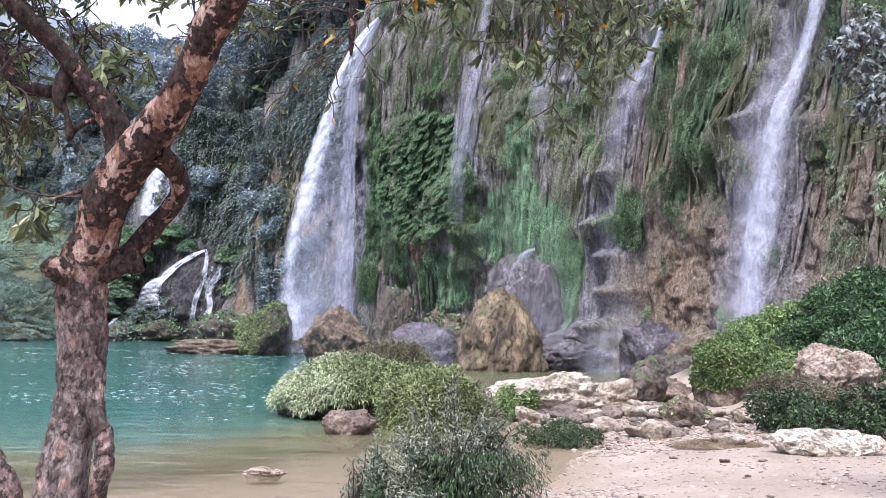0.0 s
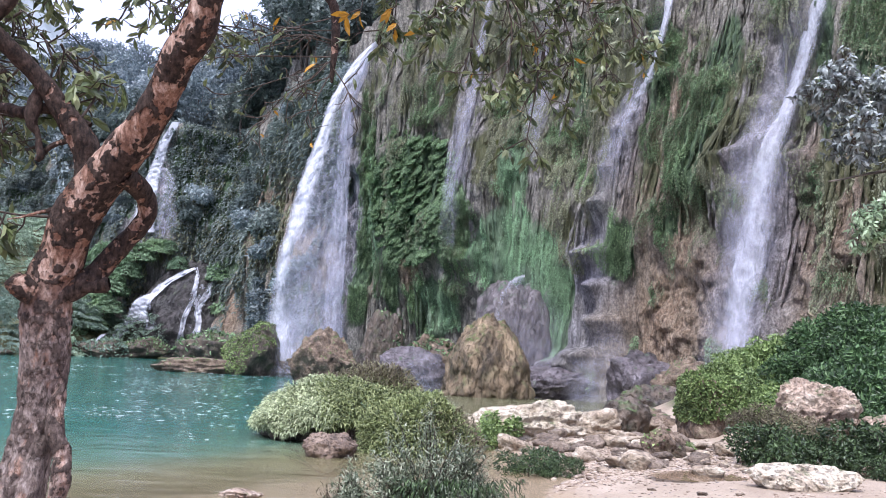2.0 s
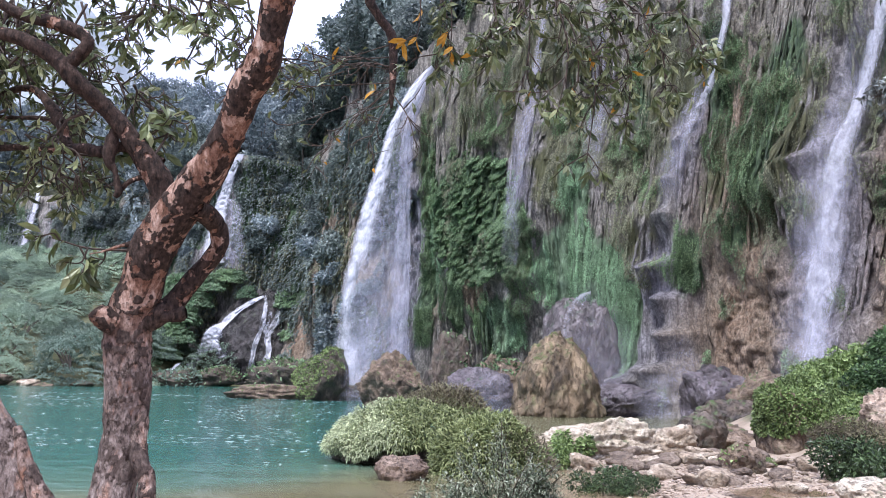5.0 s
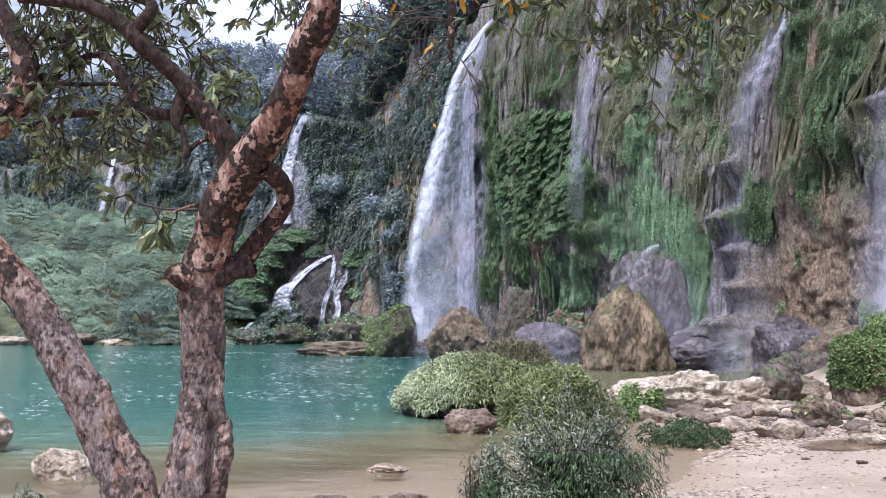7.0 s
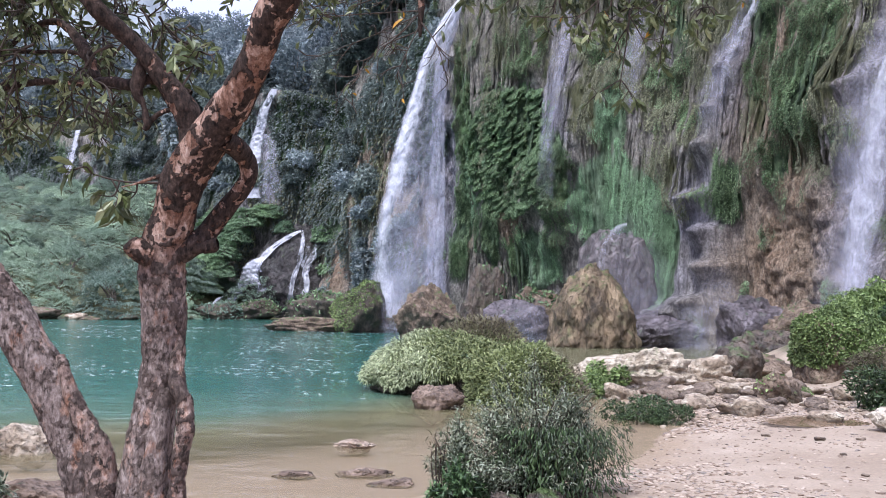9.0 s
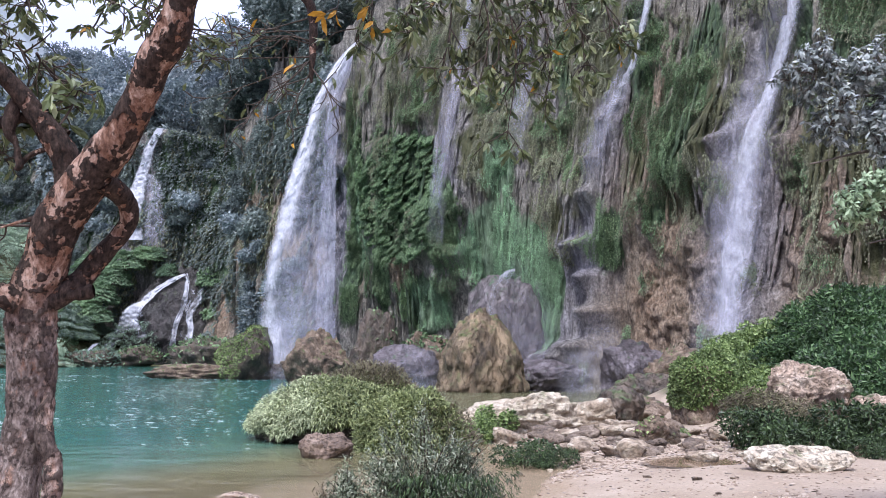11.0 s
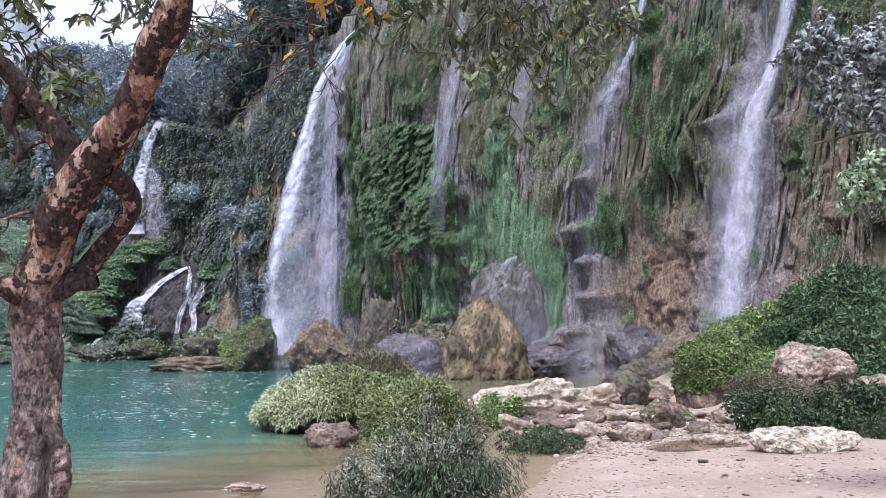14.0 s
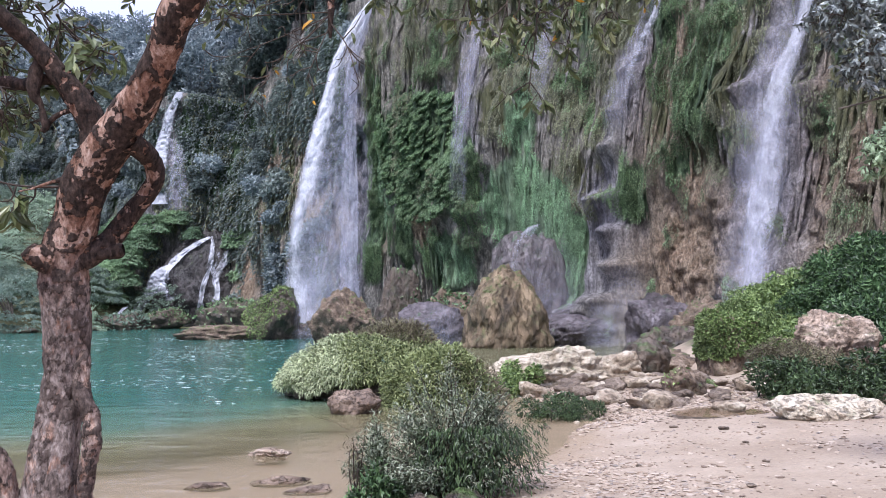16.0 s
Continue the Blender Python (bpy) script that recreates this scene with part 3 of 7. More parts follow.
def ground_height(x, y):
    x, y = np.asarray(x, float), np.asarray(y, float)
    d = np.interp(x, SHORE_X, SHORE_Y) - y + 0.5 * fbm(x / 2.2, y / 2.2, 0, 3, 51)
    z = np.where(d > 0, 0.46 * (1 - np.exp(-d / 5.0)) + 0.02, -1.5 * (1 - np.exp(-(d / (8.5 + 4.5 * smooth(-4, 2, x))) ** 2)) - 0.02)
    far = y - np.interp(x, FAR_X, FAR_Y)
    z = np.maximum(z, np.where(far > -6, np.clip(far * 0.34, -1, 17.5) + 0.5 * fbm(x / 6, y / 6, 0, 3, 52) * smooth(0, 6, far), -9))
    # bar of broken limestone between the beach and the pool under the falls
    bar = np.exp(-((x - 7.6) / 3.4) ** 2 - ((y - 18.4 + 0.25 * (x - 7)) / 3.0) ** 2)
    z = np.maximum(z, -0.35 + 0.72 * bar - 1.6 * smooth(0.45, 0.08, bar) + 0.07 * fbm(x / 0.7, y / 0.7, 0, 3, 54) * smooth(0.2, 0.6, bar))
    # bank rising to the foot of the cliff beside the beach
    bank = smooth(9.8, 16.5, x + 0.04 * (y - 14)) * smooth(4, 11, y) * smooth(33, 23, y)
    z = z + bank * (0.95 + 0.24 * np.clip(y - 15, 0, 10))
    # hollow of the puddle
    z = z - 0.10 * np.exp(-((x - 7.1) / 1.0) ** 2 - ((y - 13.6) / 0.7) ** 2)
    z = z + 0.012 * fbm(x * 3, y * 3, 0, 2, 56)
    sd, s = side_of_cliff(x, y)
    top = cliff_row(s)[0][..., 2]
    lean = cliff_row(s)[0][..., 3]
    behind = top - 1.0 + 0.66 * np.clip(sd - lean - 7, 0, 38) + 1.6 * fbm(x / 14, y / 14, 0, 3, 57)
    k = smooth(lean + 2.5, lean + 5.5, sd)
    return z * (1 - k) + behind * k


def axis_steps(*spans):
    """Steps of growing size: (from, to, step) one after the other."""
    return np.unique(np.concatenate([np.arange(a, b, d) for a, b, d in spans]).round(4))


gx = axis_steps((-400, -120, 20), (-120, -40, 3), (-40, -12, 1.0), (-12, -4, 0.35), (-4, 13, 0.14), (13, 30, 0.5), (30, 60, 2.0), (60, 401, 20))
gy = axis_steps((-60, -6, 6), (-6, 2, 0.8), (2, 7, 0.2), (7, 24, 0.14), (24, 40, 0.45), (40, 180, 1.6), (180, 701, 26))
X, Y = np.meshgrid(gx, gy, indexing="ij")
Zg = ground_height(X, Y)
me = mesh_of("ground", np.stack([X, Y, Zg], -1).reshape(-1, 3), grid_faces(len(gx), len(gy)), M["ground"])
attribute(me, "wet", (smooth(0.16, 0.04, Zg + 0.03 * fbm(X, Y, 0, 3, 58))).ravel())
soil = np.maximum(smooth(0.75, 1.1, Zg + 0.2 * fbm(X, Y, 0, 2, 59)) * (X > 6), smooth(55, 70, Y))
attribute(me, "soil", soil.ravel())
ground = tagged(new("ground", me), "pinkish sand beach with gravel, sloping under the lake and up wooded hills", "ground", "", "structure")

# lake
wx = axis_steps((-160, -30, 4), (-30, 22, 0.5), (22, 34, 2))
wy = axis_steps((1, 26, 0.4), (26, 142, 2.0))
X, Y = np.meshgrid(wx, wy, indexing="ij")
depth = -ground_height(X, Y)
me = mesh_of("lake", np.stack([X, Y, 0 * X], -1).reshape(-1, 3), grid_faces(len(wx), len(wy)), M["water"])
attribute(me, "deep", np.maximum(np.clip(depth / 1.35, 0, 1) * smooth(6.5, 3, X - 0.1 * (Y - 20)), smooth(24, 30, Y) * (0.36 + 0.5 * smooth(6.5, 3.5, X))).ravel())
lake = tagged(new("water_lake", me), "turquoise lake water, clear and brown over the shallows, with small ripples", "lake", "", "structure")

# cliff face
s_all = np.r_[np.arange(0, 10, 0.4), np.arange(10, 24, 0.14), np.arange(24, 62, 0.10), np.arange(62, 86, 0.16), np.arange(86, 130, 0.25), np.arange(130, step[-1] - 1, 0.8)]
z_all = np.r_[np.arange(-2, 24, 0.11), np.arange(24, 34.1, 0.25)]
S, Zc = np.meshgrid(s_all, z_all, indexing="ij")
top = cliff_row(s_all)[0][:, 2][:, None]
Zc = np.where(Zc > top, top + 0.25 * fbm(S / 2, Zc / 2, 0, 2, 61), Zc)
P = face_point(S, Zc)
over_top = np.clip((np.meshgrid(s_all, z_all, indexing="ij")[1] - top) / 1.5, 0, 3.0)
_, n_all = cliff_row(s_all)
P[..., :2] -= n_all[:, None] * over_top[..., None] * 2.0
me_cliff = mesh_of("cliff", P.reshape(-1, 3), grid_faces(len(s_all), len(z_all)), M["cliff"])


def blobs(s, z, rows):
    """Soft patches on the face: rows of s, z, half width, half height, amount."""
    out = 0 * s
    for sc, zc, rs, rz, a in rows:
        out = np.maximum(out, a * np.exp(-(((s - sc) / rs) ** 2 + ((z - zc) / rz) ** 2) ** 1.5))
    return out


BRIGHT = [(49.6, 4.9, 2.3, 2.2, 0.8), (56.2, 11, 0.9, 4, 0.6), (43.3, 9, 2.3, 2.8, 1), (44.8, 8.3, 1.6, 2.2, 1), (41.5, 7.5, 2.0, 3.0, 0.85), (39.6, 5.6, 0.9, 2.3, 0.9), (39.7, 3.3, 0.8, 1.3, 0.8), (43.2, 13.2, 1.4, 3.2, 0.6)]
MOSS = [(52, 13, 4.6, 4.6, 1), (56.5, 15, 1.7, 5, 0.9), (57.6, 8, 1.1, 4.5, 0.9), (54.5, 7.5, 1.1, 3.2, 0.85), (50.4, 4.8, 2.4, 2.6, 0.95), (47.4, 11, 2.2, 3.2, 0.75),
        (56, 20, 2.2, 3.5, 0.4), (31.7, 13.5, 1.5, 3.5, 0.9), (30.6, 18, 1.3, 4, 0.75), (33, 9.6, 0.9, 1.6, 0.65), (36, 8.4, 0.9, 2.2, 0.8), (34.8, 19, 1.5, 4, 0.6), (22, 18, 1.5, 5, 0.75), (19, 10, 2.0, 4, 0.7), (24.8, 17, 0.9, 6, 0.7), (15, 10, 2.5, 4, 0.7), (20.5, 14, 1.2, 4, 0.7), (50, 18.5, 3, 4, 0.36), (40, 18, 1.5, 4, 0.5), (44.5, 20, 1.5, 4, 0.4), (54, 23, 3, 3, 0.4),
        (70, 22, 9, 6, 0.6), (81, 21, 8, 6, 0.55), (68, 5, 6, 5, 0.6), (80, 6, 4, 5, 0.6), (95, 17, 8, 10, 0.8), (101, 22, 5, 9, 0.95), (113, 22, 6, 9, 0.95), (64, 20, 4, 9, 0.8), (120, 18, 9, 10, 0.9), (143, 21, 8, 10, 0.9), (168, 21, 14, 10, 0.9), (130, 16, 9, 9, 0.8)]
OLIVE = [(42, 17, 8, 8, 0.5), (31, 14, 4, 9, 0.52), (20, 13, 8, 7, 0.55), (32.4, 15.5, 1.6, 6, 0.5), (30.4, 15, 1.6, 7, 0.75), (44, 15, 2.6, 5, 0.65), (40, 12, 3, 6, 0.5), (48, 19, 3.4, 5, 0.42), (34.6, 13, 1.6, 5, 0.55),
         (57, 19, 2.2, 5, 0.6), (26, 16, 2.5, 7, 0.5), (52, 21, 4, 4.5, 0.52), (56, 21, 2, 4.5, 0.52), (76, 12, 9, 10, 0.5), (100, 14, 10, 10, 0.5), (18, 6, 7, 4, 0.6), (21, 15, 3.2, 8, 0.8), (15, 11, 4, 7, 0.75), (24, 12, 1.6, 7, 0.65), (38, 20, 5, 5, 0.62), (47, 23, 6, 4, 0.6)]
WARM = [(57, 8.2, 0.7, 3.0, 1), (52.1, 7.8, 1.3, 2.2, 1), (33.2, 4.5, 3.2, 4.8, 1), (32, 8.5, 1.4, 3.2, 0.9), (30, 5.5, 2.2, 4.2, 0.75), (29.3, 12.3, 1.1, 0.9, 1),
        (24.3, 9, 3.0, 6, 0.85), (35.0, 12.5, 1.4, 5, 0.8), (33.6, 14, 1.2, 6, 0.9), (15, 6, 9, 8, 0.85), (80, 14, 4.0, 6, 0.75), (70, 13, 5.0, 6, 0.7), (64, 9, 3, 7, 0.6), (place_on_line(-9, 91) - 1, 5, 5, 6, 1.0)]
WET = [(37.7, 7.5, 1.9, 3.2, 0.9), (41, 3.6, 4.2, 2.4, 0.85), (27.6, 9, 2.2, 11, 0.85), (46.8, 14, 1.4, 6, 0.7), (36.4, 17, 1.3, 6, 0.75), (60.5, 12, 3.2, 11, 0.8), (41.5, 18, 1.6, 5, 0.55), (107, 18, 4, 9, 0.7), (150, 20, 6, 12, 0.6)]
Sg, Zg2 = S, np.clip(Zc, -2, 34)
for nm, rows in (("bright", BRIGHT), ("moss", MOSS), ("olive", OLIVE), ("warm", WARM), ("wet", WET)):
    attribute(me_cliff, nm, blobs(Sg, Zg2, rows).ravel())
cliff = tagged(new("cliff_face", me_cliff), "tall tufa cliff with hanging stone curtains, moss and dripping water", "cliff", "", "structure")

# ---------------------------------------------------------------- rocks
def ico(sub):
    bm = bmesh.new()
    bmesh.ops.create_icosphere(bm, subdivisions=sub, radius=1.0)
    v = np.array([q.co[:] for q in bm.verts])
    f = np.array([[q.index for q in p.verts] for p in bm.faces])
    bm.free()
    return v, f


ICO = {k: ico(k) for k in (2, 3, 4, 5, 6)}


def boulder_arrays(at, size, seed, rough=0.3, taper=0.0, sub=5, box=0.0, turn=0.0, strata=0.0, facets=13, under=0.16):
    """A weathered boulder standing on at: half sizes, then how far it narrows upwards and how square it is."""
    v, f = ICO[sub]
    v = v.copy()
    if box:
        p = 2 + 5 * box
        v /= (np.abs(v) ** p).sum(1, keepdims=True) ** (1 / p)
    if facets:
        # broken faces: the lump is cut by planes, more sharply than it is worn
        g = np.random.default_rng(seed + 1000)
        w = v + 0.10 * np.stack([vnoise(v[:, 0] * 3, v[:, 1] * 3, v[:, 2] * 3, seed + 50 + k) for k in range(3)], -1)
        cut = unit(g.normal(size=(facets, 3)))
        reach = g.uniform(0.66, 1.0, facets)[None] / np.maximum(unit(w) @ cut.T, 0.05)
        v = v * np.minimum(1.12, reach.min(1))[:, None] * 1.12
    d = 0.55 * fbm(v[:, 0] * 1.1, v[:, 1] * 1.1, v[:, 2] * 1.1, 2, seed) + 0.45 * (1 - 2 * np.abs(vnoise(v[:, 0] * 1.9, v[:, 1] * 1.9, v[:, 2] * 1.9, seed + 3)))
    d = d * 0.6 + 0.38 * fbm(v[:, 0] * 4, v[:, 1] * 4, v[:, 2] * 4, 5, seed + 7, 0.6) - 0.3 * np.abs(vnoise(v[:, 0] * 5, v[:, 1] * 5, v[:, 2] * 5, seed + 8))
    if strata:
        d = d + strata * np.abs(vnoise(v[:, 0] * 0.6, v[:, 1] * 0.6, v[:, 2] * 7, seed + 9))
    v = v * (1 + (0.6 if facets else 1.0) * rough * d)[:, None]
    h = (v[:, 2] + 1) / 2
    # washed out underneath
    v[:, :2] *= (1 - under * smooth(0.72, 0.30, h))[:, None]
    v[:, :2] *= (1 - taper * np.clip(h, 0, 1) ** 1.2)[:, None]
    c, s = np.cos(turn), np.sin(turn)
    v[:, :2] = v[:, :2] @ np.array([[c, s], [-s, c]])
    sx, sy, hz = size
    v = v * [sx, sy, hz * 0.62]
    v[:, 2] += hz * 0.38
    return v + np.asarray(at, float), f


def scatter(v, f, n, rng, keep=None):
    """Places and normals spread over a mesh of triangles, where keep(places, normals) is true."""
    a, b, c = v[f[:, 0]], v[f[:, 1]], v[f[:, 2]]
    nn = np.cross(b - a, c - a)
    area = np.linalg.norm(nn, axis=1)
    k = rng.choice(len(f), n, p=area / area.sum())
    u, w = rng.random(n), rng.random(n)
    u, w = np.where(u + w > 1, 1 - u, u), np.where(u + w > 1, 1 - w, w)
    p = a[k] + (b - a)[k] * u[:, None] + (c - a)[k] * w[:, None]
    nn = unit(nn[k])
    if keep is not None:
        q = keep(p, nn)
        p, nn = p[q], nn[q]
    return p, nn


def rock(name, at, size, seed, material, label, category="rock", group="", leaves=None, **shape):
    """A boulder; leaves: (material, number, leaf length, keep, part name) for what grows on it."""
    v, f = boulder_arrays(at, size, seed, **shape)
    if leaves is None:
        return tagged(new(name, mesh_of(name, v, f, material)), label, category, group), (v, f)
    base = empty(name, at, label, category, group)
    part("stone_body", mesh_of("stone_body", v, f, material), base)
    rng = np.random.default_rng(seed)
    mat, n, length, keep, pname = leaves
    p, nn = scatter(v, f, n, rng, keep)
    way = nn * 0.7 + random_ways(rng, len(p)) * 0.7 - np.array([0, 0, 0.35])
    lv, lf = leaf_arrays(p - nn * 0.02, way, nn + 0.4 * random_ways(rng, len(p)), length * rng.uniform(0.6, 1.3, len(p)), length * 0.55)
    tagged(part(pname, mesh_of(pname, lv, lf, mat, True), base), kind="stuff")
    return base, (v, f)


def up_side(limit):
    return lambda p, n: n[:, 2] + 0.35 * vnoise(p[:, 0] * 2, p[:, 1] * 2, p[:, 2] * 2, 5) > limit


M["dome"] = rock_material("wet_brown_tufa", (0.215, 0.185, 0.195), (0.12, 0.10, 0.105), (0.045, 0.037, 0.038), 1.2, (0.06, 0.14, 0.06), 0.3, 0.6, 0.5, 0.25)
rock("boulder", (9.6, 43.6, -0.7), (2.6, 2.3, 4.55), 4, M["big_rock"], "big pointed ochre tufa boulder standing in the pool under the cliff", "boulder", taper=0.5, sub=6, rough=0.22, box=0.22, facets=0, under=0.10, turn=0.4)
rock("boulder", (13.4, 45.2, -0.5), (2.6, 1.6, 2.4), 15, M["wet_tufa"], "low dark wet rock shelf beside the pointed boulder", "boulder", rough=0.35, strata=0.3, sub=6)
rock("boulder", (6.2, 48.0, -0.5), (1.7, 1.6, 2.6), 18, M["wet_tufa"], "wet grey rock slope in the spray", "boulder", rough=0.3)
rock("boulder", (1.25, 50.4, -0.6), (2.2, 1.8, 3.5), 23, M["brown_rock"], "rough brown rock at the foot of the waterfall", "boulder", rough=0.42, taper=0.3, sub=6)
rock("boulder", (5.0, 55.2, -0.6), (1.7, 1.6, 4.6), 29, M["dark_rock"], "rough brown rock leaning on the cliff under green ferns", "boulder", rough=0.42, taper=0.2,
     leaves=(M["leaf_moss"], 1600, 0.3, lambda p, n: (n[:, 2] + 0.5 * vnoise(p[:, 0], p[:, 1], p[:, 2], 8) > 0.3) & (p[:, 0] > 4.6), "moss"))
rock("boulder", (7.6, 53.6, -0.6), (2.5, 1.6, 3.6), 31, M["brown_rock"], "mossy rock with ferns at the foot of the cliff", "boulder", rough=0.4, taper=0.2,
     leaves=(M["leaf_moss"], 1500, 0.32, up_side(0.15), "moss"))
rock("boulder", (-3.6, 58.2, -0.5), (2.1, 1.9, 3.5), 37, M["dark_rock"], "dark rock in the lake capped with green moss", "boulder", rough=0.3, taper=0.15, box=0.2,
     leaves=(M["leaf_ivy"], 16000, 0.14, lambda p, n: (n[:, 2] - 0.35 * (p[:, 0] + 3.6) + 0.3 * vnoise(p[:, 0], p[:, 1], p[:, 2], 2)) > 0.02, "moss"))
rock("boulder", (-6.6, 58.4, -0.3), (2.6, 1.6, 1.15), 41, M["brown_rock"], "low brown rock at the waterline of the lake", "boulder", rough=0.4)
rock("boulder", (-1.3, 58.6, -0.4), (1.3, 1.3, 1.5), 43, M["dark_rock"], "small mossy rock beside the capped rock", "boulder", rough=0.35)
rock("boulder", (12.2, 49.2, -1.5), (2.2, 2.2, 7.9), 47, M["dome"], "rounded brown-grey tufa dome washed by thin water", "boulder", rough=0.13, taper=0.0, sub=6, box=0.3, facets=0, under=0.1)
rock("boulder", (17.0, 40.6, -0.6), (2.0, 1.4, 3.4), 77, M["wet_tufa"], "grey wet rock at the foot of the cliff", "boulder", rough=0.45)
rock("boulder", (18.6, 38.2, -0.6), (1.6, 1.5, 3.0), 78, M["brown_rock"], "brown rock at the foot of the cliff", "boulder", rough=0.45)

rock("boulder", (14.4, 31.8, -0.5), (1.7, 1.2, 1.7), 79, M["dark_rock"], "dark wet rock at the end of the pool", "boulder", rough=0.4)
rock("boulder", (16.6, 34.8, -0.5), (1.2, 1.0, 1.3), 80, M["brown_rock"], "brown rock at the end of the pool", "boulder", rough=0.42)
# far shore and cascade
M["hump"] = rock_material("black_wet_rock", (0.065, 0.053, 0.055), (0.034, 0.028, 0.03), (0.016, 0.013, 0.014), 0.7, (0.06, 0.09, 0.03), 0.2, 0.7, 0.6, 0.3)
casc_v, casc_f = boulder_arrays((-13.6, 99.5, -0.8), (7.6, 5.5, 11.9), 83, rough=0.2, taper=0.38, sub=6, facets=0, under=0.0)
tagged(new("cascade_rock", mesh_of("cascade_rock", casc_v, casc_f, M["hump"])), "dark rounded rock hump with water running over it", "rock")
rock("boulder", (-17.4, 91.8, -0.4), (2.4, 1.6, 2.5), 84, M["dark_rock"], "low mossy rock under the cascade", "boulder", rough=0.35,
     leaves=(M["leaf_moss"], 900, 0.35, up_side(0.4), "moss"))
rock("boulder", (-20.4, 87.5, -0.4), (2.5, 1.6, 2.0), 85, M["dark_rock"], "mossy rock at the far shore", "boulder", rough=0.4, leaves=(M["leaf_mound"], 1100, 0.4, up_side(0.1), "moss"))
rock("boulder", (-11.6, 90.5, -0.3), (2.0, 1.4, 1.3), 86, M["dark_rock"], "low brown rock at the far shore", "boulder", rough=0.4)
rock("boulder", (-7.6, 74, -0.5), (3.0, 2.4, 3.4), 87, M["dark_rock"], "mossy rock at the cliff foot", "boulder", rough=0.4, leaves=(M["leaf_moss"], 1100, 0.4, up_side(0.1), "moss"))
rng = np.random.default_rng(5)
for q in range(16):
    x = -24 - 2.3 * q + rng.uniform(-0.8, 0.8)
    y = float(np.interp(x, FAR_X, FAR_Y)) + rng.uniform(-1.4, 0.4)
    r = rng.uniform(0.5, 1.4)
    rock("shore_rock", (x, y, -0.2), (r * 1.5, r, r * 0.9), 200 + q, M["brown_rock"] if q % 3 else M["limestone"], "brown rock lying at the far lake shore", "rock", "rocks of the far shore", rough=0.4, sub=4)

# bar of pale rocks in front of the pool
M["dull_rock"] = rock_material("dull_reddish_rock", (0.30, 0.22, 0.17), (0.18, 0.125, 0.095), (0.06, 0.042, 0.035), 2.2)
M["pink_lime"] = rock_material("pinkish_limestone", (0.56, 0.455, 0.38), (0.40, 0.30, 0.235), (0.20, 0.14, 0.105), 2.4, (0.09, 0.11, 0.04), 0.3)
rock("limestone_boulder", (5.95, 21.0, -0.15), (1.5, 1.1, 1.0), 90, M["mossy_lime"], "pale pitted limestone boulder with moss on it", "boulder", rough=0.45, sub=6, taper=0.12, strata=0.3, box=0.3, turn=-0.2, under=0.25)
rock("round_rock", (8.95, 22.2, 0.15), (0.7, 0.6, 0.98), 91, M["dark_rock"], "round dark brown rock beside the pool", "rock", rough=0.22, facets=0)
rock("limestone_boulder", (9.9, 23.6, -0.1), (0.95, 0.7, 0.85), 89, M["brown_rock"], "brown rock at the edge of the pool", "rock", rough=0.42)
rock("limestone_boulder", (8.1, 22.0, 0.0), (0.75, 0.6, 0.8), 92, M["limestone"], "pale limestone rock beside the round rock", "rock", rough=0.42)
rock("mossy_stone", (7.42, 16.2, 0.2), (0.40, 0.38, 0.66), 93, M["brown_rock"], "dark brown stone with a small plant on it", "stone", rough=0.42, taper=0.25, box=0.3,
     leaves=(M["leaf_ivy"], 260, 0.09, lambda p, n: (n[:, 2] > -0.2) & (p[:, 0] < 7.36) & (p[:, 2] > 0.48), "small_plant"))
rock("ivy_rock", (10.62, 20.8, 0.0), (0.66, 0.75, 1.85), 94, M["brown_rock"], "brown rock stump overgrown with bright ivy", "rock", rough=0.2, box=0.9, facets=0, sub=6, under=0.05,
     leaves=(M["leaf_ivy"], 24000, 0.10, lambda p, n: p[:, 2] + 0.25 * vnoise(p[:, 0] * 2, p[:, 1] * 2, 0, 3) > 0.65, "ivy"))
rock("limestone_boulder", (10.05, 15.3, 0.85), (0.55, 0.45, 0.92), 95, M["pink_lime"], "pale pink limestone rock in the shrubs of the bank", "boulder", rough=0.4, sub=6, box=0.3, strata=0.2)
rock("limestone_boulder", (10.95, 14.6, 0.75), (0.5, 0.45, 0.6), 96, M["pink_lime"], "pale limestone rock on the bank", "boulder", rough=0.4)
rock("stone_slab", (7.62, 11.9, 0.26), (0.56, 0.36, 0.40), 97, M["mossy_lime"], "flat pale limestone slab with moss lying on the sand", "slab", rough=0.2, box=0.7, turn=0.25, under=0.28, sub=6)
rock("islet_rock", (0.9, 16.9, -0.12), (0.4, 0.34, 0.56), 98, M["dull_rock"], "reddish brown rock in the water beside the islet", "rock", rough=0.35, strata=0.2)
rock("shore_rock", (-4.6, 11.6, -0.1), (0.36, 0.3, 0.40), 99, M["limestone"], "pale flat rock in the shallows behind the tree", "rock", rough=0.3, strata=0.2)
rock("shore_rock", (-3.2, 8.8, -0.06), (0.34, 0.32, 0.30), 100, M["dull_rock"], "layered grey rock at the water's edge", "rock", rough=0.3, strata=0.4)
rock("shore_rock", (-7.0, 13.6, -0.1), (0.5, 0.45, 0.7), 101, M["limestone"], "pale rock in the shallows", "rock", rough=0.3)
rock("shallow_stone", (-0.36, 12.4, -0.06), (0.26, 0.2, 0.14), 102, M["pink_lime"], "small pale stone awash in the shallows", "stone", rough=0.35)
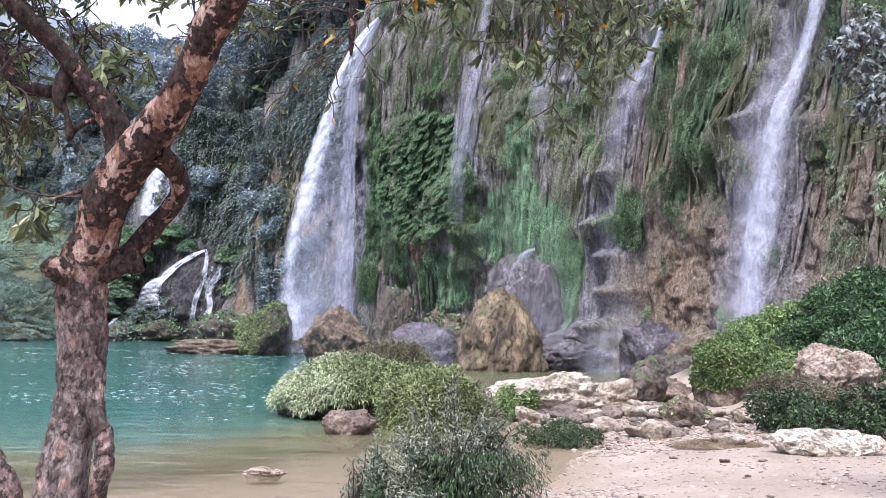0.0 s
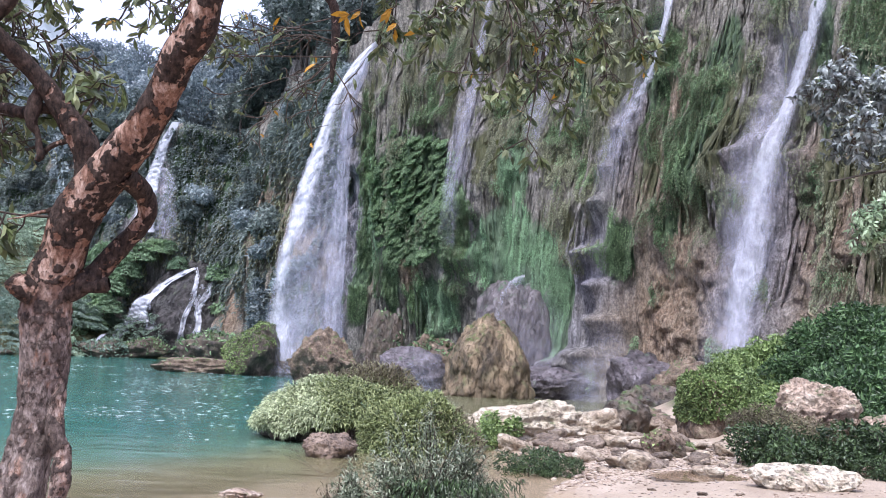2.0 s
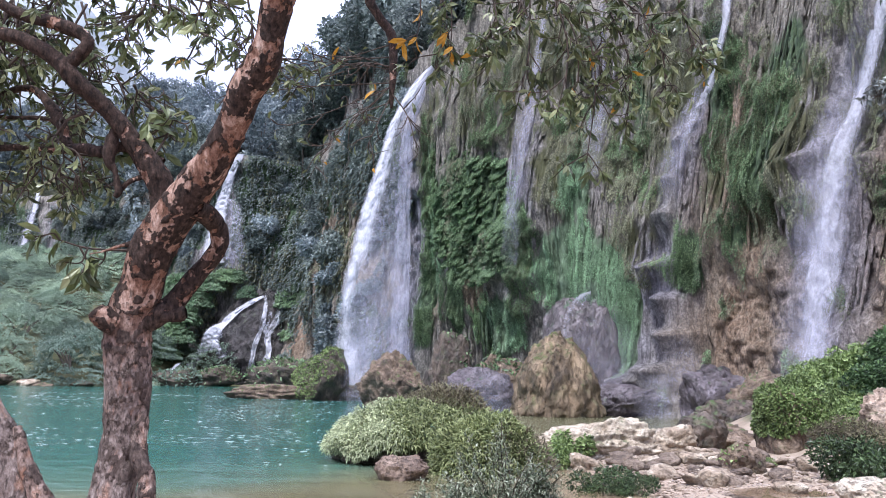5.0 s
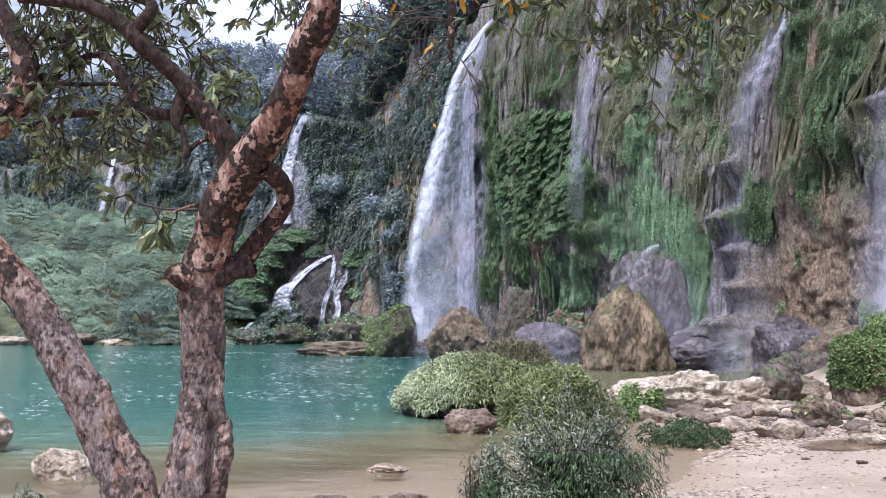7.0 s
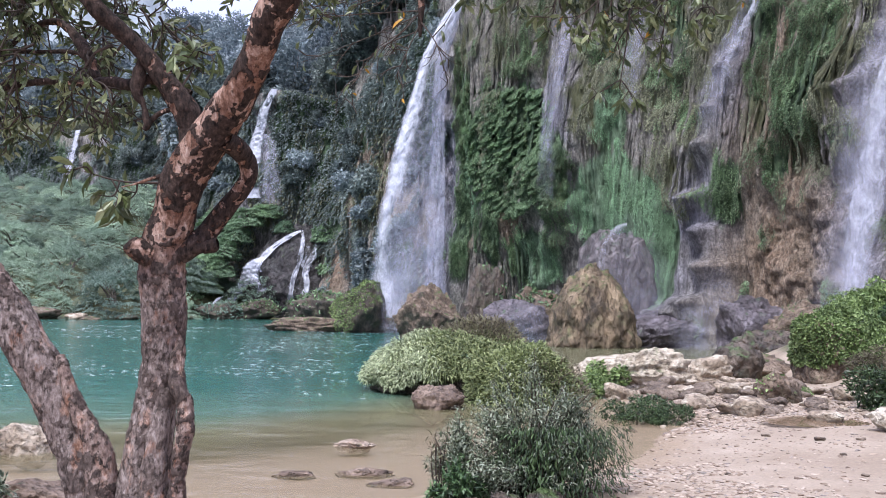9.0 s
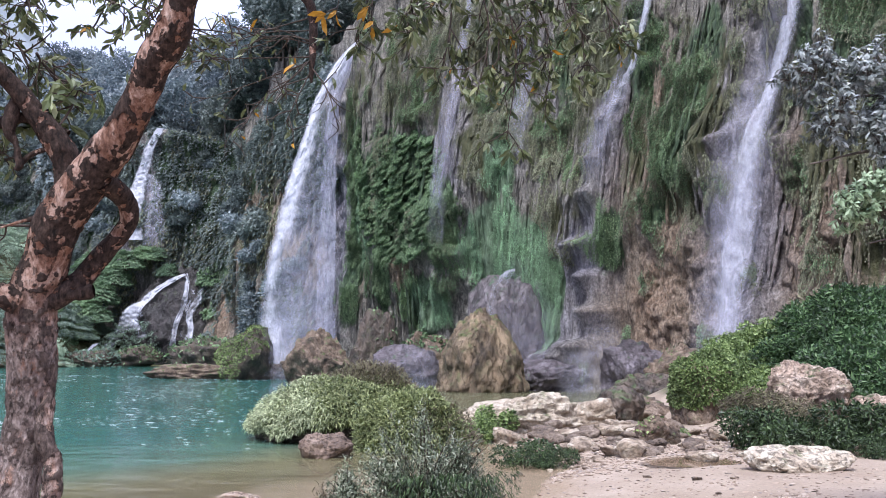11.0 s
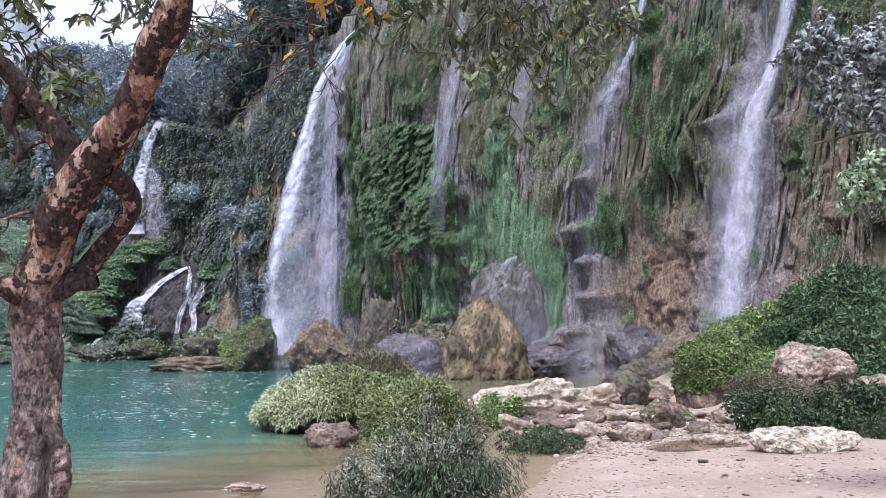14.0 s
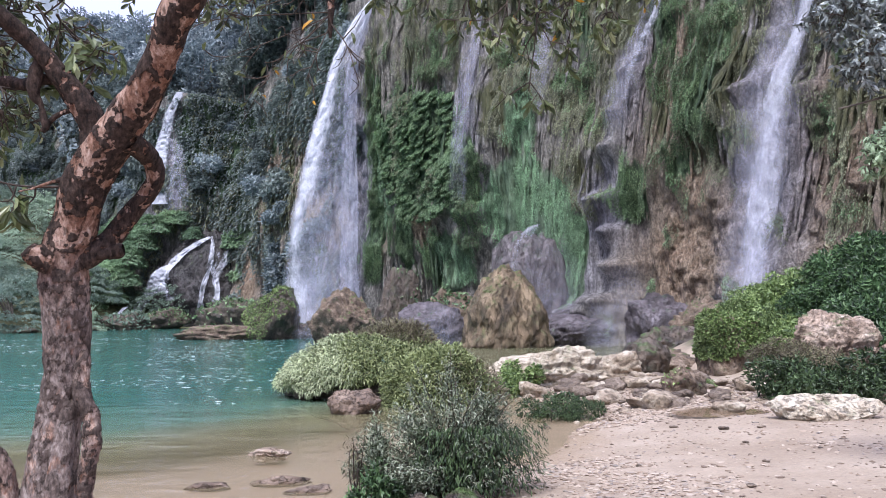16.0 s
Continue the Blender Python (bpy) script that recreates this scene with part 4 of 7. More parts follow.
for q, (x, y, r) in enumerate([(1.35, 8.4, 0.17), (1.75, 8.4, 0.19), (1.05, 8.35, 0.15), (2.1, 8.3, 0.10), (0.95, 8.5, 0.13), (1.55, 8.25, 0.12)]):
    rock("bush_rock", (x, y, float(ground_height(x, y)) - 0.05), (r, r * 0.8, r), 110 + q, M["dark_rock"], "dark brown rock at the foot of the bush", "rock", "rocks under the bush", rough=0.35, sub=4)

for q, (x, y, r) in enumerate([(-0.95, 10.45, 0.22), (-0.15, 10.6, 0.30), (0.25, 10.0, 0.24)]):
    rock("shallow_stone", (x, y, -0.07), (r, r * 0.6, 0.11), 120 + q, M["dull_rock"], "flat brown stone barely awash in the shallows", "stone", "flat stones of the shallows", rough=0.7, sub=4, turn=0.3 + q)
# loose stones of the bar and of the beach
M["dull_stone"] = rock_material("dull_brown_stone", (0.27, 0.21, 0.165), (0.17, 0.125, 0.095), (0.07, 0.052, 0.043), 3.0)
stone_meshes = []
for q in range(8):
    v, f = boulder_arrays((0, 0, 0), (1, rng.uniform(0.65, 0.95), rng.uniform(0.6, 1.0)), 300 + q, rough=0.38, sub=3, box=0.25)
    stone_meshes.append([mesh_of("stone", v, f, mt) for mt in (M["limestone"], M["dull_stone"])])
rng = np.random.default_rng(8)
made = 0
while made < 290:
    x, y = rng.uniform(3.6, 10.8), rng.uniform(13.2, 22.0)
    d = np.hypot((x - 7.4) / 3.3, (y - 17.6 + 0.25 * (x - 7)) / 3.4)
    if rng.random() > np.exp(-d * d * 1.4) or (abs(x - 7.38) < 0.7 and abs(y - 16.2) < 0.6):
        continue
    z = float(ground_height(x, y))
    if z < -0.12:
        continue
    r = min(0.30, 0.055 * rng.pareto(1.6) + 0.05)
    ob = new("stone", stone_meshes[rng.integers(8)][0 if rng.random() < 0.5 else 1])
    ob.matrix_world = Matrix.LocRotScale((x, y, z - 0.12 * r), Euler((rng.uniform(-0.3, 0.3), rng.uniform(-0.3, 0.3), rng.uniform(0, 6.3))), (r, r, r * rng.uniform(0.6, 1.0)))
    tagged(ob, "pale broken limestone stone lying on the bar", "stone", "stones of the bar")
    made += 1
for x, y, r in [(5.15, 9.1, 0.035), (4.4, 8.0, 0.05), (5.6, 10.4, 0.04), (4.75, 7.4, 0.03), (6.1, 9.6, 0.03), (3.9, 9.6, 0.035), (5.9, 11.6, 0.06), (6.3, 11.3, 0.05), (5.5, 12.4, 0.06)]:
    ob = new("stone", stone_meshes[int(x * 10) % 8][1])
    ob.matrix_world = Matrix.LocRotScale((x, y, float(ground_height(x, y)) - 0.1 * r), Euler((0, 0, x)), (r, r, r * 0.8))
    tagged(ob, "small grey-brown stone on the sand", "stone", "stones on the beach")

# chips and pebbles that nobody could count
rng = np.random.default_rng(9)
n = 60000
x, y = rng.uniform(1.6, 8.8, n), rng.uniform(5.0, 20.5, n)
dens = np.clip(0.10 + 1.2 * smooth(0.0, 0.5, fbm(x / 1.7, y / 1.2, 0, 3, 66)) * smooth(11.5, 9.0, y) * smooth(7.5, 4.5, x) + 1.0 * smooth(12.8, 14.5, y), 0, 1)
keep = rng.random(n) < dens
x, y = x[keep], y[keep]
z = ground_height(x, y)
keep = z > 0.01
x, y, z = x[keep], y[keep], z[keep]
r = 0.008 + 0.022 * rng.random(len(x)) ** 2.5 * (1 + 0.5 * smooth(12, 16, y))
bm = bmesh.new()
bmesh.ops.create_icosphere(bm, subdivisions=1, radius=1.0)
cv = np.array([q.co[:] for q in bm.verts])
cf = np.array([[q.index for q in p.verts] for p in bm.faces])
bm.free()
ang = rng.uniform(0, 6.3, len(x))
jit = 1 + 0.35 * rng.normal(size=(len(x), len(cv), 1))
pv = cv[None] * jit * np.stack([r * 1.5, r, r * 0.45], -1)[:, None]
ca, sa = np.cos(ang)[:, None], np.sin(ang)[:, None]
pv = np.stack([pv[..., 0] * ca - pv[..., 1] * sa, pv[..., 0] * sa + pv[..., 1] * ca, pv[..., 2]], -1) + np.stack([x, y, z + r * 0.1], -1)[:, None]
pf = cf[None] + (np.arange(len(x)) * len(cv))[:, None, None]
m = Net("pebbles")
c = m.ramp(m.island(), (0.0, (0.13, 0.09, 0.068)), (0.4, (0.27, 0.20, 0.15)), (0.75, (0.40, 0.325, 0.265)), (1.0, (0.17, 0.14, 0.125)))
M["pebble"] = m.done(c, 0.85, m.bump(m.noise(60, 4), 0.4, 0.01))
tagged(new("gravel", mesh_of("gravel", pv.reshape(-1, 3), pf.reshape(-1, 3), M["pebble"], True)), "grey and tan gravel chips strewn over the sand", "gravel", "", "stuff")

# puddle on the beach
ang = np.linspace(0, 2 * np.pi, 40, endpoint=False)
rad = 1 + 0.22 * vnoise(np.cos(ang) * 1.6, np.sin(ang) * 1.6, 0, 71)
zp = float(ground_height(7.1, 13.6)) + 0.045
v = np.stack([7.1 + 1.15 * rad * np.cos(ang), 13.6 + 0.65 * rad * np.sin(ang), np.full(40, zp)], -1)
v = np.vstack([v, [[7.1, 13.6, zp]]])
tagged(new("puddle", mesh_of("puddle", v, [[k, (k + 1) % 40, 40] for k in range(40)], M["puddle"])), "shallow brown puddle lying in the sand", "puddle")

# ---------------------------------------------------------------- waterfalls
def sheet(name, left, right, material, nu=40, nv=160, bulge=0.5, rag=0.25, seed=0, flow=None, out=(0, -1, 0), rim=2.6):
    """Falling water between two edges, each a list of places from the lip down."""
    a, b = curve_points(left, nv), curve_points(right, nv)
    u = np.linspace(0, 1, nu)
    vv = np.linspace(0, 1, nv)
    p = a[None] * (1 - u)[:, None, None] + b[None] * u[:, None, None]
    U, V = np.meshgrid(u, vv, indexing="ij")
    o = np.asarray(out, float)
    w = np.linalg.norm(b - a, axis=1)[None]
    off = bulge * np.sin(np.pi * U) * np.minimum(1, w / 3) + 0.6 * rag * fbm(U * 8, V * 30, 0, 4, seed) * np.minimum(1, 0.25 + 2 * V)
    p = p + o * off[..., None]
    side = unit((b - a))[None]
    p = p + side * (rag * 0.5 * fbm(U * 4, V * 7, 3, 3, seed + 5) * np.minimum(1, 2 * V))[..., None]
    me = mesh_of(name, p.reshape(-1, 3), grid_faces(nu, nv), material)
    edge = smooth(0, 1, np.minimum(1, rim * np.minimum(U, 1 - U) + 0.12 * fbm(U * 6, V * 14, 7, 3, seed + 8)))
    attribute(me, "flow", (edge * flow(U, V) - 0.35 * (1 - edge)).ravel())
    return me


def on_face(rows, off=0.6):
    """Places in front of the cliff face for rows of s, z."""
    return [tuple(face_point(np.array([s]), np.array([z]))[0] + np.append(cliff_row(np.array([s]))[1][0] * off, 0)) for s, z in rows]


# the great fall leaps out to one side of its lip: a torn white stream, grey veils inside it and an even curtain along the cliff
fall = empty("waterfall", (0, 59, 0), "wide white waterfall leaping off the cliff and fanning out", "waterfall")
L = [(3.67, 60.3, 25.32), (2.45, 60.2, 24.06), (1.19, 60.1, 22.19), (0.17, 60.0, 19.94), (-0.65, 59.8, 16.99), (-1.54, 59.6, 14.41), (-2.24, 59.3, 11.68), (-2.84, 59.0, 8.82), (-3.27, 58.6, 5.27), (-3.5, 58.2, 0.86)]
R = [(4.06, 60.5, 25.42), (3.52, 60.5, 24.14), (2.96, 60.5, 22.42), (2.45, 60.6, 20.23), (2.34, 60.6, 17.32), (2.39, 60.6, 14.75), (2.43, 60.5, 11.99), (2.52, 60.3, 9.07), (2.66, 60.1, 5.39), (2.89, 59.8, 0.8)]
CL = [(2.84, 60.4, 24.06), (2.35, 60.4, 23.15), (1.75, 60.4, 21.57), (1.17, 60.5, 19.62), (0.89, 60.5, 17.02), (0.78, 60.5, 14.68), (0.76, 60.4, 11.93), (0.67, 60.3, 9.03), (0.59, 60.1, 5.38), (0.58, 59.8, 0.81)]
part("stream", sheet("stream", L, R, M["fall"], 90, 320, 0.7, 0.2, 3, lambda U, V: 0.84 - 0.16 * V - (0.52 + 0.02 * V) * smooth(0.16, 0.46, U + 0.10 * fbm(U * 3, V * 6, 0, 3, 4)) * smooth(0.12, 0.4, V), rim=5.0), fall)
part("veil", sheet("veil", [(x, y + 0.5, z) for x, y, z in CL], [(x + 0.15, y + 0.6, z) for x, y, z in R], M["curtain"], 50, 240, 0.3, 0.12, 9, lambda U, V: 0.46 + 0.10 * smooth(0.2, 0.6, U) - 0.08 * V, rim=4.0), fall, "even lavender-white curtain of falling water")
part("veil", sheet("veil", [(x + 0.25, y + 0.9, z) for x, y, z in L[2:]], [(x + 0.1, y + 1.0, z) for x, y, z in R[2:]], M["curtain"], 40, 160, 0.3, 0.2, 19, lambda U, V: 0.08 + 0.22 * V, rim=4.0), fall, "thin grey veil of falling water")
part("spray", sheet("spray", [(x - 0.3, y - 0.4, z) for x, y, z in L[4:]], [(x + 0.5, y - 0.4, z) for x, y, z in R[4:]], M["mist"], 30, 60, 0.4, 0.3, 12, lambda U, V: np.sin(np.pi * U) ** 1.5 * smooth(0.0, 0.7, V) * 0.55), fall, "soft white spray")


def in_front(rows, off):
    """As on_face, but clear of all that stands out near by."""
    out = []
    for s, z in rows:
        gs, gz_ = np.meshgrid(s + np.linspace(-1.0, 1.0, 5), np.clip(z + np.linspace(-2.0, 2.0, 9), 0, 30), indexing="ij")
        d = np.percentile(relief_at(gs, gz_), 88) - 0.6 + off
        row, n = cliff_row(np.array([s]))
        back = row[0, 3] * z / row[0, 2]
        xy = row[0, :2] - n[0] * (back - d)
        out.append((xy[0], xy[1], z))
    return out


def face_fall(name, rows, label, material, seed, off=0.7, level=0.45, spray=None, fade=0.12, core=0.25, rim=2.6):
    """A fall that comes down along the face: rows of s, z, half width."""
    base = empty(name, on_face([(rows[-1][0], rows[-1][1])])[0], label, "waterfall")
    le, ri = in_front([(s + h, z) for s, z, h in rows], off), in_front([(s - h, z) for s, z, h in rows], off)
    n = cliff_row(np.array([rows[-1][0]]))[1][0]
    part("stream", sheet("stream", le, ri, material, 36, 200, 0.3, 0.2, seed, lambda U, V: level + 0.35 * np.exp(-((U - 0.5) / core) ** 2) - fade * V, (n[0], n[1], 0), rim), base)
    if spray:
        k = spray
        le, ri = in_front([(s + h * k + 0.3, z) for s, z, h in rows], off + 0.25), in_front([(s - h * k - 0.3, z) for s, z, h in rows], off + 0.25)
        part("spray", sheet("spray", le, ri, M["mist"], 24, 60, 0.5, 0.3, seed + 2, lambda U, V: np.sin(np.pi * U) ** 2 * smooth(0.05, 0.6, V) * smooth(1.0, 0.7, V) * 0.6, (n[0], n[1], 0)), base, "soft white spray")
    return base


face_fall("waterfall", [(23.6, 26, 1.0), (24.5, 22, 1.15), (25.9, 16, 1.25), (26.8, 12, 1.3), (27.3, 8, 1.55), (27.5, 4, 1.8), (27.5, 0.5, 1.9)],
          "tall white waterfall pouring down the stained cliff", M["fall"], 21, 0.2, 0.26, 1.9)
face_fall("waterfall", [(34.0, 27, 0.4), (34.3, 22, 0.5), (35.1, 18.6, 0.65), (35.8, 16.8, 0.85), (36.3, 14.6, 0.9), (36.7, 12.6, 0.95), (36.9, 9.5, 1.0)],
          "narrow waterfall breaking over a ledge high on the cliff", M["fall"], 25, 0.15, 0.52, 1.5, 1.0, 0.17)
face_fall("waterfall", [(46.6, 27, 0.7), (46.7, 20, 0.9), (46.9, 13, 1.0), (47.2, 8, 1.0)], "faint veil of water drifting down the cliff", M["veil"], 31, 0.15, 0.16, 1.2)
face_fall("waterfall", [(42.4, 27, 0.5), (42.2, 20, 0.7), (41.8, 14, 0.8)], "faint thread of water on the mossy cliff", M["veil"], 33, 0.15, 0.05, 1.2)
far_fall = face_fall("waterfall", [(104.5, 28.3, 0.7), (105.6, 25.8, 0.9), (106.2, 23.6, 1.1), (106.8, 21.6, 1.5), (107.0, 18.9, 1.9), (106.8, 14.5, 2.2)], "white far waterfall fanning over a bulge behind the lake", M["fall_far"], 35, 0.3, 0.5, None, 0.1, 0.35, 4.0)
veil_rows = [(105.6, 22.6, 0.9), (104.8, 21.4, 1.8), (104.2, 19, 2.4), (103.9, 16.5, 2.6), (104.0, 13.8, 2.8)]
part("veil", sheet("veil", in_front([(s + h, z) for s, z, h in veil_rows], 0.3), in_front([(s - h, z) for s, z, h in veil_rows], 0.3), M["curtain"], 30, 100, 0.6, 0.2, 36, lambda U, V: 0.36 - 0.1 * V), far_fall, "thin veil over the bulge")
s_far = place_on_line(-57, 135.5)
face_fall("waterfall", [(s_far, 29.4, 1.4), (s_far + 0.2, 25, 1.8), (s_far + 0.5, 20, 2.6)], "distant white waterfall above the wooded bank", M["fall_far"], 37, 0.3, 0.55, 1.2)

# streams over the dark hump
from mathutils.bvhtree import BVHTree
hump = BVHTree.FromPolygons([tuple(p) for p in casc_v], [tuple(int(k) for k in q) for q in casc_f])


def draped(rows, off=0.4):
    out = []
    for x, z in curve_points(rows, 22):
        hit = hump.ray_cast(Vector((x, 60, z)), Vector((0, 1, 0)))[0]
        out.append((x, (hit.y if hit else 96.5) - off, z))
    return out


casc = empty("cascade", (-16, 93, 0), "white cascade splitting over a dark rock hump into the lake", "waterfall")


def rock_stream(rows, seed, level=0.5, off=0.4):
    """A thin stream clinging to the hump: rows of x, z, half width."""
    c = curve_points(rows, 24)
    side = np.gradient(c[:, :2], axis=0)
    side = np.stack([-side[:, 1], side[:, 0]], -1) / (np.linalg.norm(side, axis=1)[:, None] + 1e-6)
    le, ri = c[:, :2] - side * c[:, 2:], c[:, :2] + side * c[:, 2:]
    part("stream", sheet("stream", draped(le.tolist(), off), draped(ri.tolist(), off), M["fall_thin"], 22, 90, 0.1, 0.3, seed, lambda U, V: level - 0.02 + 0.3 * fbm(U * 3, V * 6, 1, 3, seed), rim=3.6), casc)


for q, (level, rows) in enumerate([
        (0.70, [(-13.4, 10.3, 0.25), (-14.8, 9.5, 0.42), (-16.7, 8.0, 0.6), (-18.0, 6.6, 0.9), (-18.7, 5.2, 1.4), (-18.7, 3.8, 1.9)]),
        (0.4, [(-17.8, 6.6, 0.4), (-17.8, 5.0, 0.8), (-17.2, 3.0, 1.2)]),
        (0.5, [(-19.2, 4.6, 0.7), (-20.2, 3.2, 0.8), (-20.9, 1.9, 0.8)]),
        (0.50, [(-13.3, 10.4, 0.2), (-13.0, 9.2, 0.36), (-12.95, 7.6, 0.42), (-13.2, 6.0, 0.48), (-13.7, 3.4, 0.5), (-13.8, 1.2, 0.9)]),
        (0.48, [(-10.9, 10.4, 0.3), (-11.2, 9.0, 0.45), (-11.6, 7.4, 0.58), (-12.3, 5.6, 0.55), (-12.1, 3.4, 0.55), (-12.5, 1.0, 0.9)]),
        (0.1, [(-12.0, 8.4, 0.7), (-12.4, 6.0, 0.9), (-12.6, 3.6, 1.2), (-12.8, 1.0, 1.7)])]):
    rock_stream(rows, 40 + q, level)
part("stream", sheet("stream", [(-21.4, 90.6, 2.2), (-21.6, 89.4, 1.5), (-21.4, 89.0, -0.1)], [(-20.4, 91, 2.4), (-20.8, 89.4, 1.5), (-20.6, 89.0, -0.1)], M["fall"], 16, 30, 0.1, 0.05, 47, lambda U, V: 0.6 + 0 * V), casc)
# the thin jet that leaps off the dome
jet = empty("waterfall", (10, 46, 4), "thin white jet leaping off the tufa dome", "waterfall")
part("stream", sheet("stream", [(12.2, 46.7, 6.95), (11.5, 46.4, 6.8), (10.75, 46.1, 6.1), (10.3, 46.0, 5.0), (10.1, 46.0, 3.0)], [(12.2, 46.7, 6.35), (11.9, 46.4, 6.0), (11.6, 46.1, 5.3), (11.4, 46.0, 4.4), (11.5, 46.0, 3.0)], M["fall"], 20, 50, 0.1, 0.1, 52,
                         lambda U, V: 0.58 - 0.28 * smooth(0.2, 0.6, U) - 0.35 * V, rim=4.0), jet)
pool = empty("waterfall", (15.1, 43.3, 0), "small white spill from a wet ledge into the pool", "waterfall")
part("stream", sheet("stream", [(14.6, 43.7, 1.9), (14.4, 43.2, 1.0), (14.3, 43.0, -0.1)], [(15.6, 43.7, 1.9), (15.9, 43.2, 1.0), (16.0, 43.0, -0.1)], M["fall"], 24, 40, 0.1, 0.12, 51, lambda U, V: 0.14 + 0.12 * V), pool)

# spray that hangs at the foot of the falls
def spray_bank(at, size, seed, amount):
    base = empty("spray_cloud", at, "pale drifting spray at the foot of the falls", "spray", "", "stuff")
    x, y, z = at
    sx, sz = size
    L = [(x - sx, y, z + sz), (x - sx, y, z)]
    R = [(x + sx, y, z + sz), (x + sx, y, z)]
    part("spray", sheet("spray", L, R, M["mist"], 26, 26, 0.6, 0.4, seed, lambda U, V: np.sin(np.pi * U) ** 2 * smooth(0.05, 0.7, V + 0.25 * fbm(U * 3, V * 3, seed, 3, seed)) * amount), base)


spray_bank((-0.2, 57.4, -0.2), (4.4, 4.6), 61, 0.8)
spray_bank((15.0, 42.4, -0.2), (3.4, 4.6), 62, 0.75)
spray_bank((12.6, 45.9, -0.2), (3.6, 7.5), 65, 0.62)
spray_bank((18.9, 35.2, -0.1), (3.6, 7.0), 63, 0.8)
spray_bank((6.6, 46.4, -0.1), (2.2, 3.0), 64, 0.55)

# sky glints on the lake ripples, painted as small flat white flecks
rng = np.random.default_rng(12)
n = 5000
y = 12 + 54 * rng.random(n) ** 1.0
x = -0.42 * y * rng.random(n) + rng.uniform(-2.5, 0.5, n) - 0.02 * y
q = (ground_height(x, y) < -0.2) & (fbm(x / 5, y / 4, 0, 3, 19) > rng.uniform(-0.3, 0.5, n))
x, y = x[q], y[q]
a = np.linspace(0, 2 * np.pi, 7, endpoint=False)
r = (0.008 + 0.024 * rng.random(len(x)) ** 2) * (0.4 + y / 30)
fx = x[:, None] + (r * rng.uniform(1.5, 3.5, len(x)))[:, None] * np.cos(a) * (1 + 0.3 * rng.normal(size=(len(x), 7)))
fy = y[:, None] + r[:, None] * np.sin(a)
v = np.stack([fx, fy, np.full(fx.shape, 0.012)], -1).reshape(-1, 3)
# plain white that imitates sky light glinting on the ripples
m = Net("foam")
M["foam"] = m.done((0.82, 0.84, 0.85), 0.5)
tagged(new("foam_flecks", mesh_of("foam_flecks", v, np.arange(len(v)).reshape(-1, 7), M["foam"])), "white flecks laid on the lake as painted glints of the sky", "foam", "", "stuff")

# hanging tufa columns of the cliff
rng = np.random.default_rng(14)
V_, F_, SS, ZZ, at = [], [], [], [], 0
for s0, s1, z0, z1, n in [(33.2, 36.6, 12, 25, 150), (29, 33.5, 12, 26, 160), (38, 46, 12, 27, 240), (46, 58.5, 14, 26, 240), (22, 27, 8, 20, 100), (12, 22, 5, 18, 150), (50, 58, 5, 9, 50), (63, 84, 8, 24, 160)]:
    for q in range(n):
        s, z = rng.uniform(s0, s1), rng.uniform(z0, z1)
        L, r = rng.uniform(0.8, 5.5), 0.05 + 0.13 * rng.random() ** 2
        zz = np.linspace(z, max(0.3, z - L), 5)
        ss = s + 0.08 * rng.normal(size=5)
        p = np.array(on_face([(float(np.mean(ss)), float(z)), (float(np.mean(ss)), float(zz[-1]))], 0.0))
        off = cliff_row(np.array([s]))[1][0]
        rows = []
        for k, t in enumerate(np.linspace(0, 1, 5)):
            c = p[0] * (1 - t) + p[1] * t
            rows.append((c[0] + off[0] * (0.02 + 0.18 * t), c[1] + off[1] * (0.02 + 0.18 * t), zz[k], r * (0.6, 1.0, 1.0, 0.85, 0.35)[k]))
        v, f, caps = tube_arrays(rows, 22, 6, 0.9, 500 + q, 4.0)
        V_.append(v), F_.append(f + at), SS.append(np.full(len(v), s)), ZZ.append(v[:, 2])
        at += len(v)
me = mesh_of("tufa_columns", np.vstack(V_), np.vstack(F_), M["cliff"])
SS, ZZ = np.concatenate(SS), np.concatenate(ZZ)
for nm, rows in (("bright", BRIGHT), ("moss", MOSS), ("olive", OLIVE), ("warm", WARM), ("wet", WET)):
    attribute(me, nm, blobs(SS, ZZ, rows))
tagged(new("tufa_columns", me), "hanging brown tufa columns on the cliff face", "rock", "", "stuff")

